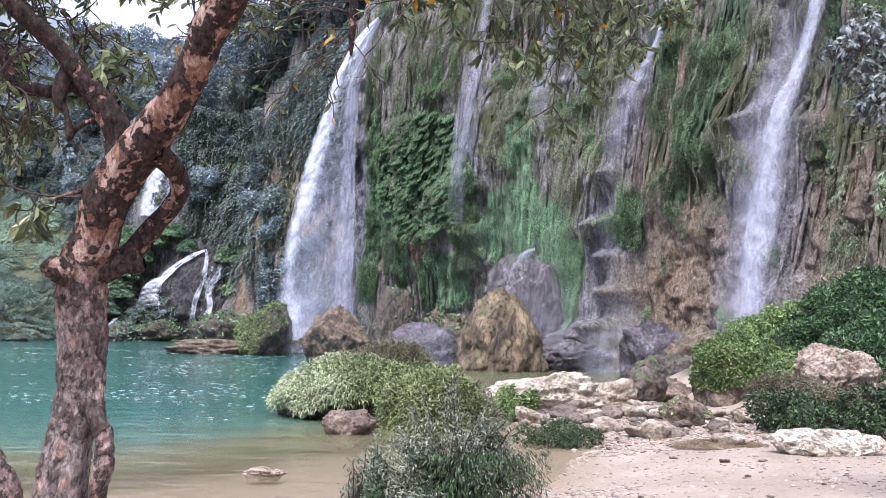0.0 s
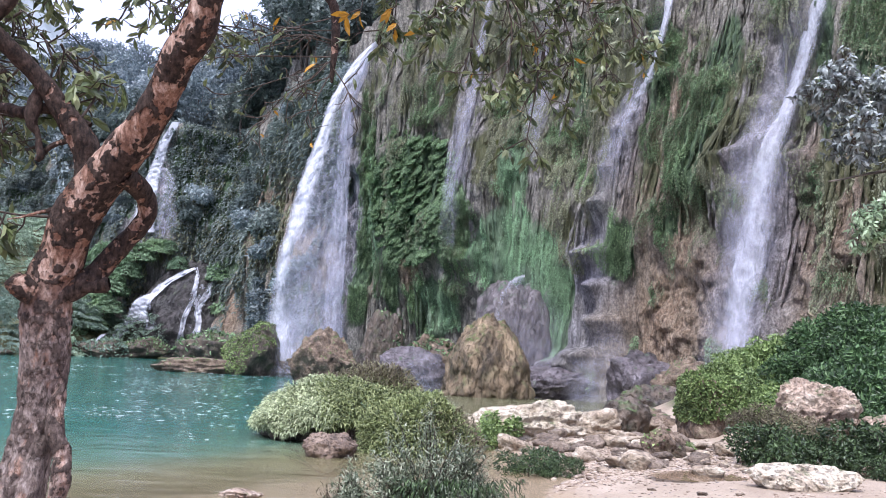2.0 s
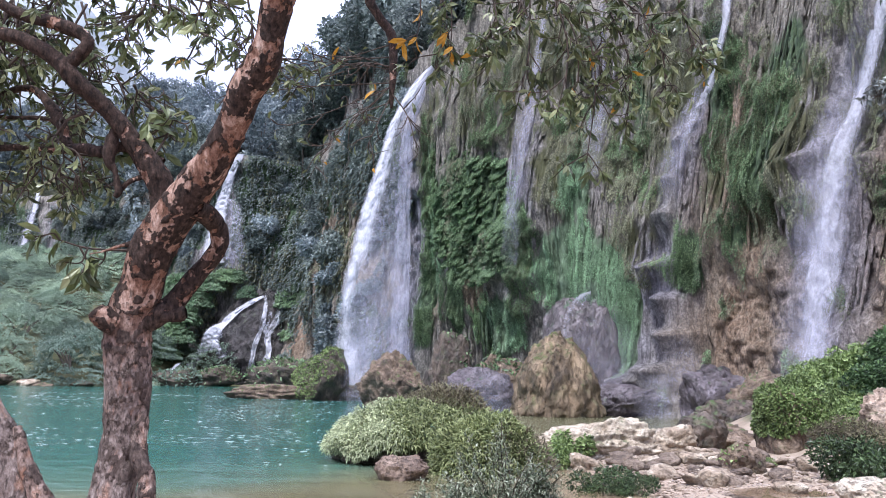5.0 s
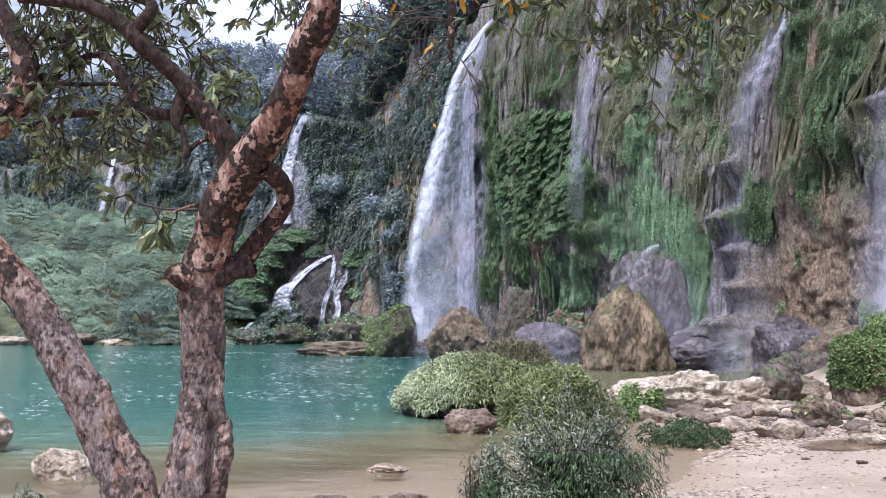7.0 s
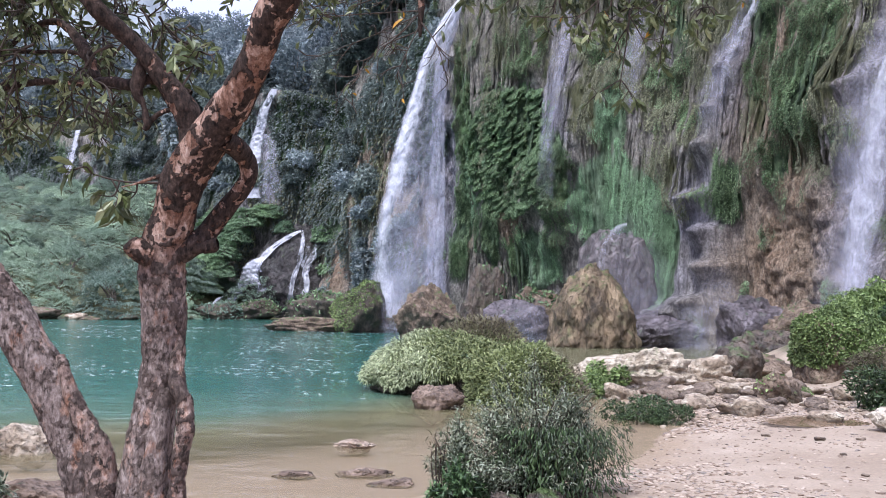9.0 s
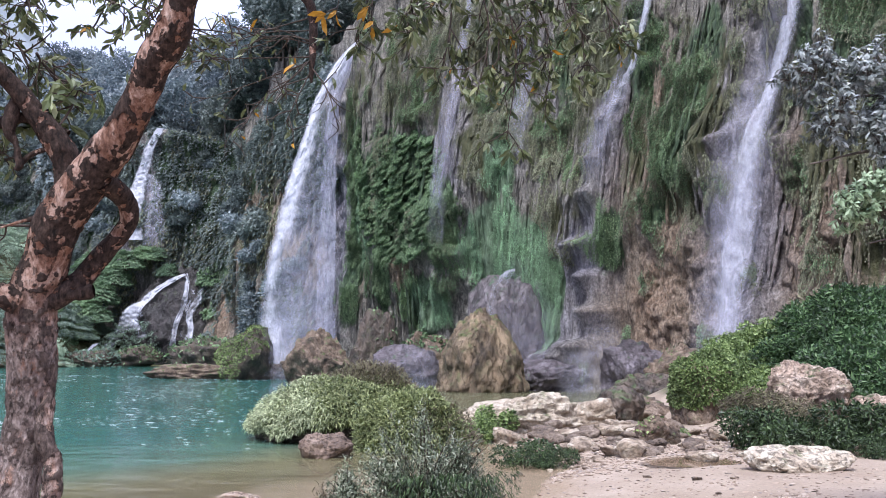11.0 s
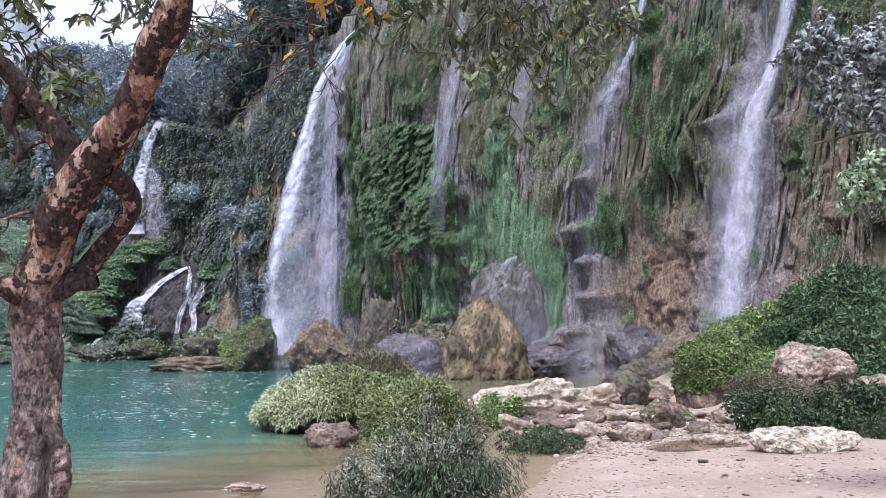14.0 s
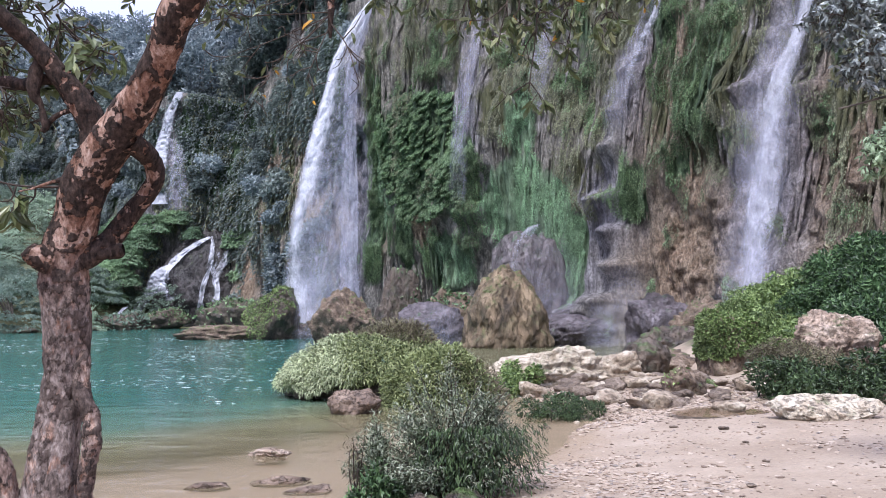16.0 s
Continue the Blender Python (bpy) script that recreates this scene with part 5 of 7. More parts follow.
# ---------------------------------------------------------------- growth on the cliff
def face_growth(name, label, rows, material, n, size, seed, s_range, floor=0.35, hang=0.6, thin=None, lift=0.55):
    """Leaves and moss tufts on the cliff where the patches are."""
    rng = np.random.default_rng(seed)
    s, z = rng.uniform(*s_range, n * 8), rng.uniform(0.3, 30, n * 8)
    b = blobs(s, z, rows)
    q = b > floor - 0.42
    s, z, b = s[q], z[q], b[q]
    amount = b + 0.55 * fbm(s / 1.3, z / 2.6, 0, 3, 77)
    q = amount > floor + rng.uniform(0, 0.35, len(s))
    q &= z < cliff_row(s)[0][:, 2] + 0.5
    if thin is not None:
        q &= ~thin(s, z)
    s, z = s[q][:n], z[q][:n]
    # cushions: clumps stand further out than the gaps between them
    zone = cushion_zone(s, z)
    thread = 1 - np.abs(vnoise(s / 0.30 + 0.4 * vnoise(s / 2, z / 1.5, 2, 85), z / 2.4, 5.0, 83)) ** 0.7
    cush = zone * (1 - cushion(s, z)) + (1 - zone) * thread
    q = cush > rng.uniform(0.1, 0.45, len(s)) + 0.15 * zone
    s, z, cush = s[q], z[q], cush[q]
    out = lift * (1 + 0.5 * zone[q]) * cush**1.3 * (0.5 + 0.5 * smooth(-0.4, 0.4, vnoise(s / 0.7, z / 0.7, 1, 81))) + 0.2 * np.maximum(0, fbm(s / 1.6, z / 1.2, 4, 2, 82))
    p = face_point(s, z)
    nn = cliff_row(s)[1]
    nn = np.stack([nn[:, 0], nn[:, 1], np.full(len(s), 0.35)], -1)
    p[:, :2] += nn[:, :2] * (0.14 + out * rng.uniform(0.75, 1.0, len(s)))[:, None]
    way = nn * 0.55 + random_ways(rng, len(s)) * 0.4 - np.array([0, 0, hang])
    k = rng.uniform(0.55, 1.35, len(s)) * size
    v, f = leaf_arrays(p, way, nn + np.array([0, 0, 0.7]) + 0.2 * random_ways(rng, len(s)), k, k * 0.6, 0.15, 0.5, True)
    return tagged(new(name, mesh_of(name, v, f, material, True)), label, "plants", "", "stuff")


NEAR, FARR = (9, 62), (60, 182)
face_growth("cliff_vines", "dark green creepers hanging on the cliff", MOSS, M["leaf_moss"], 230000, 0.105, 1, NEAR, 0.40, 0.6, lambda s, z: (blobs(s, z, BRIGHT) > 0.45) | (cushion_zone(s, z) > 0.6))


def creeper_cushions(seed):
    """Drooping tongues of creeper, row over row, each with a lip that overhangs the next, all set with small leaves."""
    rng = np.random.default_rng(seed)
    nu, nv = 9, 7
    u, w = np.meshgrid(np.linspace(-1, 1, nu), np.linspace(0, 1, nv), indexing="ij")
    V_, F_, at = [], [], 0
    for row, z0 in enumerate(np.arange(6.0, 18.8, 0.36)):
        for s0 in np.arange(46.4, 57.2, 0.56):
            sc, zc = s0 + 0.28 * (row % 2) + rng.normal() * 0.14, z0 + rng.normal() * 0.11
            if cushion_zone(np.array(sc), np.array(zc)) + 0.18 * vnoise(sc / 1.5, zc / 1.5, 0, 72) < 0.55 or rng.random() < 0.08:
                continue
            half, tall, far = rng.uniform(0.26, 0.5), rng.uniform(0.4, 0.78), rng.uniform(0.2, 0.5)
            ss = sc + half * u * (1 - 0.35 * w**2) + 0.04 * vnoise(u * 2 + row, w * 2, sc, 73)
            zz = zc - tall * np.minimum(w * 1.2, 1 - 0.25 * (w - 0.83)) * (1 - 0.3 * u**2)
            out = far * np.where(w < 0.84, (w / 0.84) ** 1.1, 1 - 5.5 * (w - 0.84)) * np.sqrt(np.maximum(0.02, 1 - 0.9 * u**2)) + 0.12
            pt = face_point(np.full(1, sc), np.full(1, zc))[0]
            pnt = np.zeros((nu, nv, 3))
            along = cliff_row(np.array([sc]))[1][0]
            side = np.array([along[1], -along[0]])
            pnt[..., :2] = pt[:2] + side * (ss - sc)[..., None] + along * out[..., None]
            pnt[..., 2] = zz
            V_.append(pnt.reshape(-1, 3)), F_.append(grid_faces(nu, nv) + at)
            at += nu * nv
    v, f = np.vstack(V_), np.vstack(F_)
    v = v + 0.05 * np.stack([fbm(v[:, 0] * 3, v[:, 1] * 3, v[:, 2] * 3, 3, 74 + k) for k in range(3)], -1)
    m = Net("creeper_cushion")
    c = m.ramp(m.noise(9, 6, 0.65), (0.36, (0.02, 0.04, 0.02)), (0.55, (0.07, 0.13, 0.06)), (0.7, (0.14, 0.22, 0.11)))
    base = tagged(new("creeper_cushions", mesh_of("creeper_cushions", v, f, m.done(c, 0.7, m.bump(m.noise(14, 5), 1.0, 0.06)))), "overlapping cushions of dark green creeper drooping on the cliff", "plants", "", "stuff")
    tri = np.vstack([f[:, :3], f[:, [0, 2, 3]]])
    pl, nl = scatter(v, tri, 95000, rng)
    mid = cliff_row(np.full(1, 51.6))[1][0]
    flip = np.sign(nl[:, :2] @ mid + 0.4 * nl[:, 2])
    nl = nl * np.where(flip == 0, 1, flip)[:, None]
    way = nl * 0.35 + random_ways(rng, len(pl)) * 0.5 - np.array([0, 0, 0.7])
    k = rng.uniform(0.06, 0.13, len(pl))
    lv, lf = leaf_arrays(pl + nl * 0.02, way, nl + np.array([0, 0, 0.3]) + 0.15 * random_ways(rng, len(pl)), k, k * 0.6, 0.15, 0.5, True)
    tagged(part("leaves", mesh_of("leaves", lv, lf, M["leaf_moss"], True), base), kind="stuff")


creeper_cushions(15)
face_growth("cliff_moss", "bright green wet moss curtains on the cliff", BRIGHT, M["leaf_bright"], 120000, 0.085, 2, NEAR, 0.36, 0.9, None, 0.3)
face_growth("cliff_grass", "olive grasses hanging from the cliff", OLIVE, M["leaf_olive"], 230000, 0.10, 3, NEAR, 0.38, 1.6, lambda s, z: blobs(s, z, BRIGHT) > 0.4)
face_growth("cliff_ferns", "ferns and shrubs covering the far cliff", MOSS, M["leaf_hazed"], 110000, 0.38, 4, FARR, 0.22, 0.5)
face_growth("cliff_grass", "dull grasses hanging on the far cliff", OLIVE, M["leaf_olive"], 24000, 0.36, 5, FARR, 0.30, 1.2)

# ---------------------------------------------------------------- woods and shrubs
def crown_arrays(rng, blobs_, n, leaf, flat=0.7, wide=0.55):
    """Leaves over many small clumps: rows of x, y, z, radius."""
    b = np.asarray(blobs_, float)
    k = rng.choice(len(b), n, p=b[:, 3] ** 2 / (b[:, 3] ** 2).sum())
    d = random_ways(rng, n, 0.15)
    r = b[k, 3] * rng.uniform(0.65, 1.08, n)
    p = b[k, :3] + d * r[:, None] * np.array([1, 1, flat])
    way = d * 0.6 + random_ways(rng, n) * 0.7 - np.array([0, 0, 0.25])
    size = leaf * rng.uniform(0.6, 1.4, n)
    return leaf_arrays(p, way, d + 0.6 * random_ways(rng, n), size, size * wide, 0.15, 0.4, True)


def clump_rows(rng, n, half, height, low=0.0, lift=0.5, r=(0.18, 0.36)):
    """Clumps filling a rounded crown of half width and height, in metres."""
    rows = []
    while len(rows) < n:
        x, y, z = rng.uniform(-1, 1, 3)
        q = x * x + y * y + z * z
        if q > 1 or q < 0.18:
            continue
        rows.append((x * half, y * half, low + (z * 0.5 + 0.5) * height, half * rng.uniform(*r)))
    return rows


def wood_tree(seed, half, height, trunk_h, leaf, n, material, slender=False):
    """A tree at the origin: trunk, limbs and a crown of clumps."""
    rng = np.random.default_rng(seed)
    base = empty("tree", (0, 0, 0), "", "")
    lean = rng.uniform(-0.4, 0.4, 2)
    top = trunk_h + height * 0.55
    part("trunk", tubes("trunk", [[(0, 0, -1.5, 0.035 * height), (lean[0] * 0.3, lean[1] * 0.3, trunk_h, 0.024 * height), (lean[0], lean[1], top, 0.008 * height)]], M["stem"], 14, 7, 0.2, seed), base)
    rows = clump_rows(rng, 26 if not slender else 20, half, height, trunk_h, r=(0.2, 0.42))
    lines = []
    for x, y, z, r in rows[:3]:
        z0 = trunk_h + 0.3 * (z - trunk_h)
        lines.append([(lean[0] * 0.4, lean[1] * 0.4, z0, 0.012 * height), (x * 0.5, y * 0.5, z0 + 0.6 * (z - z0), 0.008 * height), (x * 0.9, y * 0.9, z, 0.003 * height)])
    for q in lines:
        part("limb", tubes("limb", [q], M["stem"], 8, 5), base)
    v, f = crown_arrays(rng, rows, n, leaf, 0.75 if not slender else 1.0)
    tagged(part("crown", mesh_of("crown", v, f, material, True), base), kind="stuff")
    return base


def shrub_thing(seed, half, height, leaf, n, material, clumps=16, name="shrub", flat=0.8, big=False, wide=0.55):
    rng = np.random.default_rng(seed)
    base = empty(name, (0, 0, 0), "", "")
    rows = clump_rows(rng, clumps, half, height, -0.15 * height, r=(0.45, 0.75) if big else (0.17, 0.34) if clumps > 20 else (0.28, 0.5))
    for x, y, z, r in rows[:4]:
        part("stem", tubes("stem", [[(0, 0, -0.3, 0.03 * height), (x * 0.5, y * 0.5, z * 0.5, 0.02 * height), (x, y, z, 0.006 * height)]], M["stem"], 8, 5), base)
    v, f = crown_arrays(rng, rows, n, leaf, flat, wide)
    v[:, 2] = np.maximum(v[:, 2], -0.35)
    tagged(part("foliage", mesh_of("foliage", v, f, material, True), base), kind="stuff")
    return base


def mound_thing(seed, half, height, leaf, n, material):
    """A rounded mound of creepers in overlapping tiers, denser on top, with its stems inside."""
    rng = np.random.default_rng(seed)
    base = empty("shrub", (0, 0, 0), "", "")
    for q in range(4):
        a = rng.uniform(0, 6.28)
        part("stem", tubes("stem", [[(0, 0, -0.6, 0.09), (np.cos(a) * half * 0.3, np.sin(a) * half * 0.3, height * 0.4, 0.06), (np.cos(a) * half * 0.6, np.sin(a) * half * 0.6, height * 0.6, 0.02)]], M["stem"], 8, 5), base)
    d = random_ways(rng, n, 0.2)
    d[:, 2] = np.abs(d[:, 2])
    lump = 1 + 0.34 * fbm(d[:, 0] * 1.8, d[:, 1] * 1.8, d[:, 2] * 1.8, 3, seed)
    tier = d[:, 2] * 5 + 1.1 * vnoise(d[:, 0] * 3, d[:, 1] * 3, 0, seed + 3)
    tier = tier - np.floor(tier)
    q = tier < 0.85
    d, lump, tier = d[q], lump[q], tier[q]
    p = d * (lump * (1.0 - 0.22 * tier) * rng.uniform(0.95, 1.03, len(d)))[:, None] * np.array([half, half, height]) - np.array([0, 0, 0.4])
    way = d * 0.7 + random_ways(rng, len(d)) * 0.5 - np.array([0, 0, 0.45])
    size = leaf * rng.uniform(0.6, 1.4, len(d))
    v, f = leaf_arrays(p, way, d + np.array([0, 0, 0.5]) + 0.15 * random_ways(rng, len(d)), size, size * 0.6, 0.15, 0.5, True)
    tagged(part("foliage", mesh_of("foliage", v, f, material, True), base), kind="stuff")
    return base


def spin(rng, x, y, z, k, kz=None):
    return Matrix.LocRotScale((x, y, z), Euler((rng.uniform(-0.06, 0.06), rng.uniform(-0.06, 0.06), rng.uniform(0, 6.3))), None), (k, k, kz or k)


def set_copies(kinds, rows, label, category, group, seed):
    """Spread copies of the kinds over rows of x, y, z, scale; the last ones are the kinds themselves."""
    rng = np.random.default_rng(seed)
    rows = list(rows)
    for q, (x, y, z, k) in enumerate(rows):
        kind = kinds[q % len(kinds)]
        m, sc = spin(rng, x, y, z, k, k * rng.uniform(0.85, 1.15))
        ob = kind if q >= len(rows) - len(kinds) else copy_thing(kind, m)
        ob.matrix_basis = m @ Matrix.Diagonal((*sc, 1))
        tagged(ob, label, category, group)


rng = np.random.default_rng(31)
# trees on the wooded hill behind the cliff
kinds = [wood_tree(400 + q, 3.2, 6.5, 3.0, 0.46, 2400, M["leaf_hazed_blue"]) for q in range(4)]
rows = []
while len(rows) < 150:
    x, y = rng.uniform(-95, 8), rng.uniform(100, 190)
    sd, s = side_of_cliff(np.array([x]), np.array([y]))
    if sd[0] < 6 or sd[0] > 52:
        continue
    rows.append((x, y, float(ground_height(x, y)), rng.uniform(0.75, 1.5)))
set_copies(kinds, rows, "broadleaf tree in the hillside wood, with haze painted into its leaf colour", "tree", "trees of the hillside wood", 1)
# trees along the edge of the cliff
kinds = [wood_tree(410 + q, 2.6, 4.6, 1.6, 0.38, 3000, M["leaf_hazed"]) for q in range(4)]
rows = []
for s in np.r_[np.arange(46, 58, 1.6), np.arange(61, 100, 1.15), np.arange(110, 150, 1.8)]:
    for back in (1.5, 4.5):
        s1 = s + rng.uniform(-0.6, 0.6)
        row, n = cliff_row(np.array([s1]))
        x, y = row[0, :2] - n[0] * (row[0, 3] + back + rng.uniform(-0.8, 0.8))
        rows.append((x, y, row[0, 2] - 0.8 + 0.3 * back, rng.uniform(0.7, 1.35)))
set_copies(kinds, rows, "dark green tree on the cliff edge", "tree", "trees of the cliff edge", 2)
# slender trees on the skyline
kinds = [wood_tree(420, 1.5, 11, 3.0, 0.5, 1000, M["leaf_hazed_blue"], True)]
set_copies(kinds, [(x, y, float(ground_height(x, y)) + 2.0, k) for x, y, k in [(-53, 158, 1.0), (-49.5, 158, 1.15), (-47, 157, 0.9), (-44, 158, 0.8)]], "tall slender tree standing out on the skyline", "tree", "slender trees of the skyline", 3)
# vine-covered mounds of the far bank
kinds = [mound_thing(430 + q, 2.6, 2.6, 0.115, 14000, M["leaf_mound"]) for q in range(4)]
rows = []
tries = 0
while len(rows) < 210 and tries < 6000:
    tries += 1
    x = rng.uniform(-68, -18)
    far = 60 * rng.random() ** 1.7
    y = np.interp(x, FAR_X, FAR_Y) + far
    sd, s = side_of_cliff(np.array([x]), np.array([y]))
    low = abs(x + 0.425 * y) < 4.5 and y > 95
    if far < 0.8 or sd[0] > -1.0:
        continue
    k = rng.uniform(0.75, 1.7) * (0.55 if low else 1.0)
    if any((x - r[0]) ** 2 + (y - r[1]) ** 2 < (2.05 * (k + r[3])) ** 2 for r in rows):
        continue
    rows.append((x, y, float(ground_height(x, y)) - 0.2, k))
for q in range(46):
    y = rng.uniform(88, 132)
    x = -0.425 * y + rng.uniform(-6, 6)
    if side_of_cliff(np.array([x]), np.array([y]))[0][0] < -1:
        rows.append((x, y, float(ground_height(x, y)) - 0.3, rng.uniform(0.5, 0.75)))
set_copies(kinds, rows, "green mound of creeper-covered shrub on the far bank", "shrub", "shrubs of the far bank", 4)
# green shrubs round the cascade and foot of the far cliff
kinds = [mound_thing(440 + q, 1.7, 1.9, 0.2, 4200, M["leaf_green"]) for q in range(3)]
rows = [(-15.4, 98.4, 10.4, 0.75), (-17.0, 100.6, 12.6, 0.9), (-18.4, 100.4, 12.4, 1.1), (-20.4, 99.6, 11.4, 1.2), (-21.6, 98.6, 9.4, 1.2), (-22.6, 97.4, 7.4, 1.3), (-22.4, 95.6, 5.0, 1.0), (-24.2, 96.0, 5.6, 1.3), (-23.2, 94.0, 3.2, 0.9), (-25.0, 94.2, 3.2, 1.2), (-24.4, 92.4, 1.6, 0.9), (-23.6, 99.6, 11.0, 1.3), (-25.4, 98.4, 8.6, 1.3),
        (-8.6, 96.0, 6, 1.5), (-7.6, 93.5, 3, 1.5), (-6.6, 89.5, 2, 1.4), (-6, 85, 1.2, 1.5), (-4.6, 80, 0.5, 1.4), (-10.2, 97.5, 9.5, 1.2), (-25.6, 90.5, 0.8, 1.1)]
set_copies(kinds, rows, "round green shrub beside the cascade", "shrub", "shrubs of the cascade", 5)

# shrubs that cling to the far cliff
kinds = [shrub_thing(490 + q, 1.5, 1.9, 0.34, 1500, M["leaf_hazed" if q < 2 else "leaf_hazed_blue"], 12, "cliff_shrub") for q in range(4)]
rows = []
s_hump = place_on_line(-9, 91) - 1
rng = np.random.default_rng(35)
while len(rows) < 130:
    s1, z1 = rng.uniform(61, 150), rng.uniform(3, 28)
    if 103 < s1 < 110.5 or (abs(s1 - s_hump) < 6 and z1 < 11) or abs(s1 - s_far) < 5 or (vnoise(s1 / 6, z1 / 5, 0, 95) < -0.15 and s1 < 98) or z1 > cliff_row(np.array([s1]))[0][0, 2]:
        continue
    p = on_face([(s1, z1)], 0.1)[0]
    rows.append((p[0], p[1], p[2] - 0.5, rng.uniform(0.5, 1.2)))
set_copies(kinds, rows, "shrub clinging to the far cliff, with haze painted into its leaf colour", "shrub", "shrubs of the far cliff", 10)

# ridge far behind the woods, with distance haze put into its pale colour
x = np.linspace(-420, -20, 90)
yv = np.linspace(0, 1, 24)
Xr, V = np.meshgrid(x, yv, indexing="ij")
Hr = 185 * np.exp(-((Xr + 235) / 115) ** 2) + 60 + 9 * fbm(Xr / 40, V * 3, 0, 4, 91)
m = Net("haze_pale_ridge")
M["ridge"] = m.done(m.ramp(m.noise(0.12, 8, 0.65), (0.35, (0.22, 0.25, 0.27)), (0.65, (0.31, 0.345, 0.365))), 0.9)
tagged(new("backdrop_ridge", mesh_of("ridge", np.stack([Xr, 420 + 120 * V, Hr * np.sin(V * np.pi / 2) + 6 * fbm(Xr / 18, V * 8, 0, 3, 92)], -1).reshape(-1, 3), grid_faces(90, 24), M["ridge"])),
       "wooded mountain ridge in the distance, its haze painted as a pale colour", "mountain", "", "structure")

# ---------------------------------------------------------------- bank beside the beach
def gz(x, y):
    return float(ground_height(x, y))


kinds = [shrub_thing(450 + q, 1.15, 1.3, 0.115, 13000, M["leaf_fern"], 40, "fern_shrub", wide=0.38) for q in range(3)]
rows = []
rng = np.random.default_rng(33)
for x, y, k in [(11.2, 17.4, 0.9), (12.3, 17.8, 1.1), (13.2, 18.4, 1.2), (11.0, 19.2, 0.8), (12.0, 19.6, 1.0), (13.2, 20.4, 1.2), (14.2, 19.2, 1.2), (10.6, 16.6, 0.7), (11.6, 15.9, 1.0), (12.6, 16.2, 1.2),
                (13.8, 16.8, 1.3), (11.4, 21.2, 0.9), (12.4, 22.4, 1.0), (14.6, 21.6, 1.2), (10.9, 22.6, 0.7), (12.2, 14.4, 0.9), (13.4, 14.8, 1.1), (11.3, 15.0, 0.9), (12.0, 16.8, 1.3), (13.0, 17.2, 1.5), (14.4, 18.0, 1.6), (14.0, 20.0, 1.5), (15.0, 21.0, 1.6), (15.5, 19.0, 1.6), (14.8, 22.6, 1.4), (16.0, 22.0, 1.5), (13.6, 21.8, 1.3), (16.5, 20.5, 1.6), (17.0, 23.0, 1.5)]:
    # the growth climbs away from the beach
    roof = np.interp((x - 0.45) / y, [0.515, 0.53, 0.556, 0.60, 0.645, 0.70], [1.9, 2.4, 2.8, 3.05, 3.4, 3.9])
    top = min(roof, gz(x, y) + 1.0 * k)
    if top - gz(x, y) > 0.35 and (x - 0.45) / y > 0.605:
        rows.append((x, y, top - 1.0 * k, k * 0.8))
set_copies(kinds, rows, "dense dark green fern shrub on the bank", "shrub", "fern shrubs of the bank", 6)
kinds = [shrub_thing(460 + q, 0.75, 0.85, 0.09, 2600, M["leaf_dark"], 9, "low_shrub", wide=0.45) for q in range(2)]
rows = [(8.7, 14.2, gz(8.7, 14.2), 0.95), (9.4, 13.9, gz(9.4, 13.9), 0.8), (10.2, 13.6, gz(10.2, 13.6), 1.05), (11.0, 13.6, gz(11.0, 13.6), 1.0), (8.9, 14.6, gz(8.9, 14.6), 0.9), (10.6, 14.1, gz(10.6, 14.1) + 0.3, 0.7), (4.5, 15.6, gz(4.5, 15.6), 0.75), (5.0, 15.2, gz(5, 15.2), 0.5),
        (9.7, 12.9, gz(9.7, 12.9), 0.5)]
set_copies(kinds, rows, "low grey-green shrub among the stones", "shrub", "low shrubs of the beach", 7)
kinds = [shrub_thing(470, 0.5, 0.45, 0.10, 1500, M["leaf_ivy"], 10, "low_shrub")]
set_copies(kinds, [(4.95, 20.1, 0.25, 1.0), (4.4, 19.4, 0.1, 0.8), (8.4, 17.4, 0.3, 0.4)], "small bright green shrub beside the limestone", "shrub", "bright shrubs of the bar", 8)
kinds = [shrub_thing(475 + q, 0.8, 0.8, 0.095, 5200, M["leaf_ivy"], 16, "ivy_shrub") for q in range(2)]
rows = [(x, y, gz(x, y) - 0.15, k) for x, y, k in [(11.35, 19.8, 0.55), (11.2, 19.0, 0.5), (11.7, 20.2, 0.7), (12.0, 20.0, 0.85), (11.8, 19.0, 0.85), (12.4, 20.6, 0.95), (11.0, 18.2, 0.45), (11.5, 18.4, 0.7), (12.6, 19.6, 1.0), (13.0, 21.4, 1.1), (12.9, 22.4, 0.9), (13.6, 23.0, 1.1), (10.6, 17.4, 0.5), (10.9, 17.0, 0.6), (11.9, 22.2, 0.6), (12.3, 23.2, 0.65), (11.7, 21.3, 0.55), (13.0, 24.4, 0.8), (14.0, 25.6, 0.9)]]
set_copies(kinds, rows, "bright green ivy shrub on the bank", "shrub", "ivy shrubs of the bank", 11)
kinds = [shrub_thing(485, 0.7, 0.75, 0.09, 3000, M["leaf_dry"], 12, "dry_shrub", wide=0.3)]
set_copies(kinds, [(9.15, 14.9, gz(9.15, 14.9) + 0.55, 0.8), (9.4, 14.5, gz(9.4, 14.5) + 0.45, 0.6), (8.8, 15.2, gz(8.8, 15.2) + 0.5, 0.7), (9.9, 14.6, gz(9.9, 14.6) + 0.35, 0.45)], "grey-brown brushwood in front of the pale rock", "shrub", "brushwood of the bank", 12)
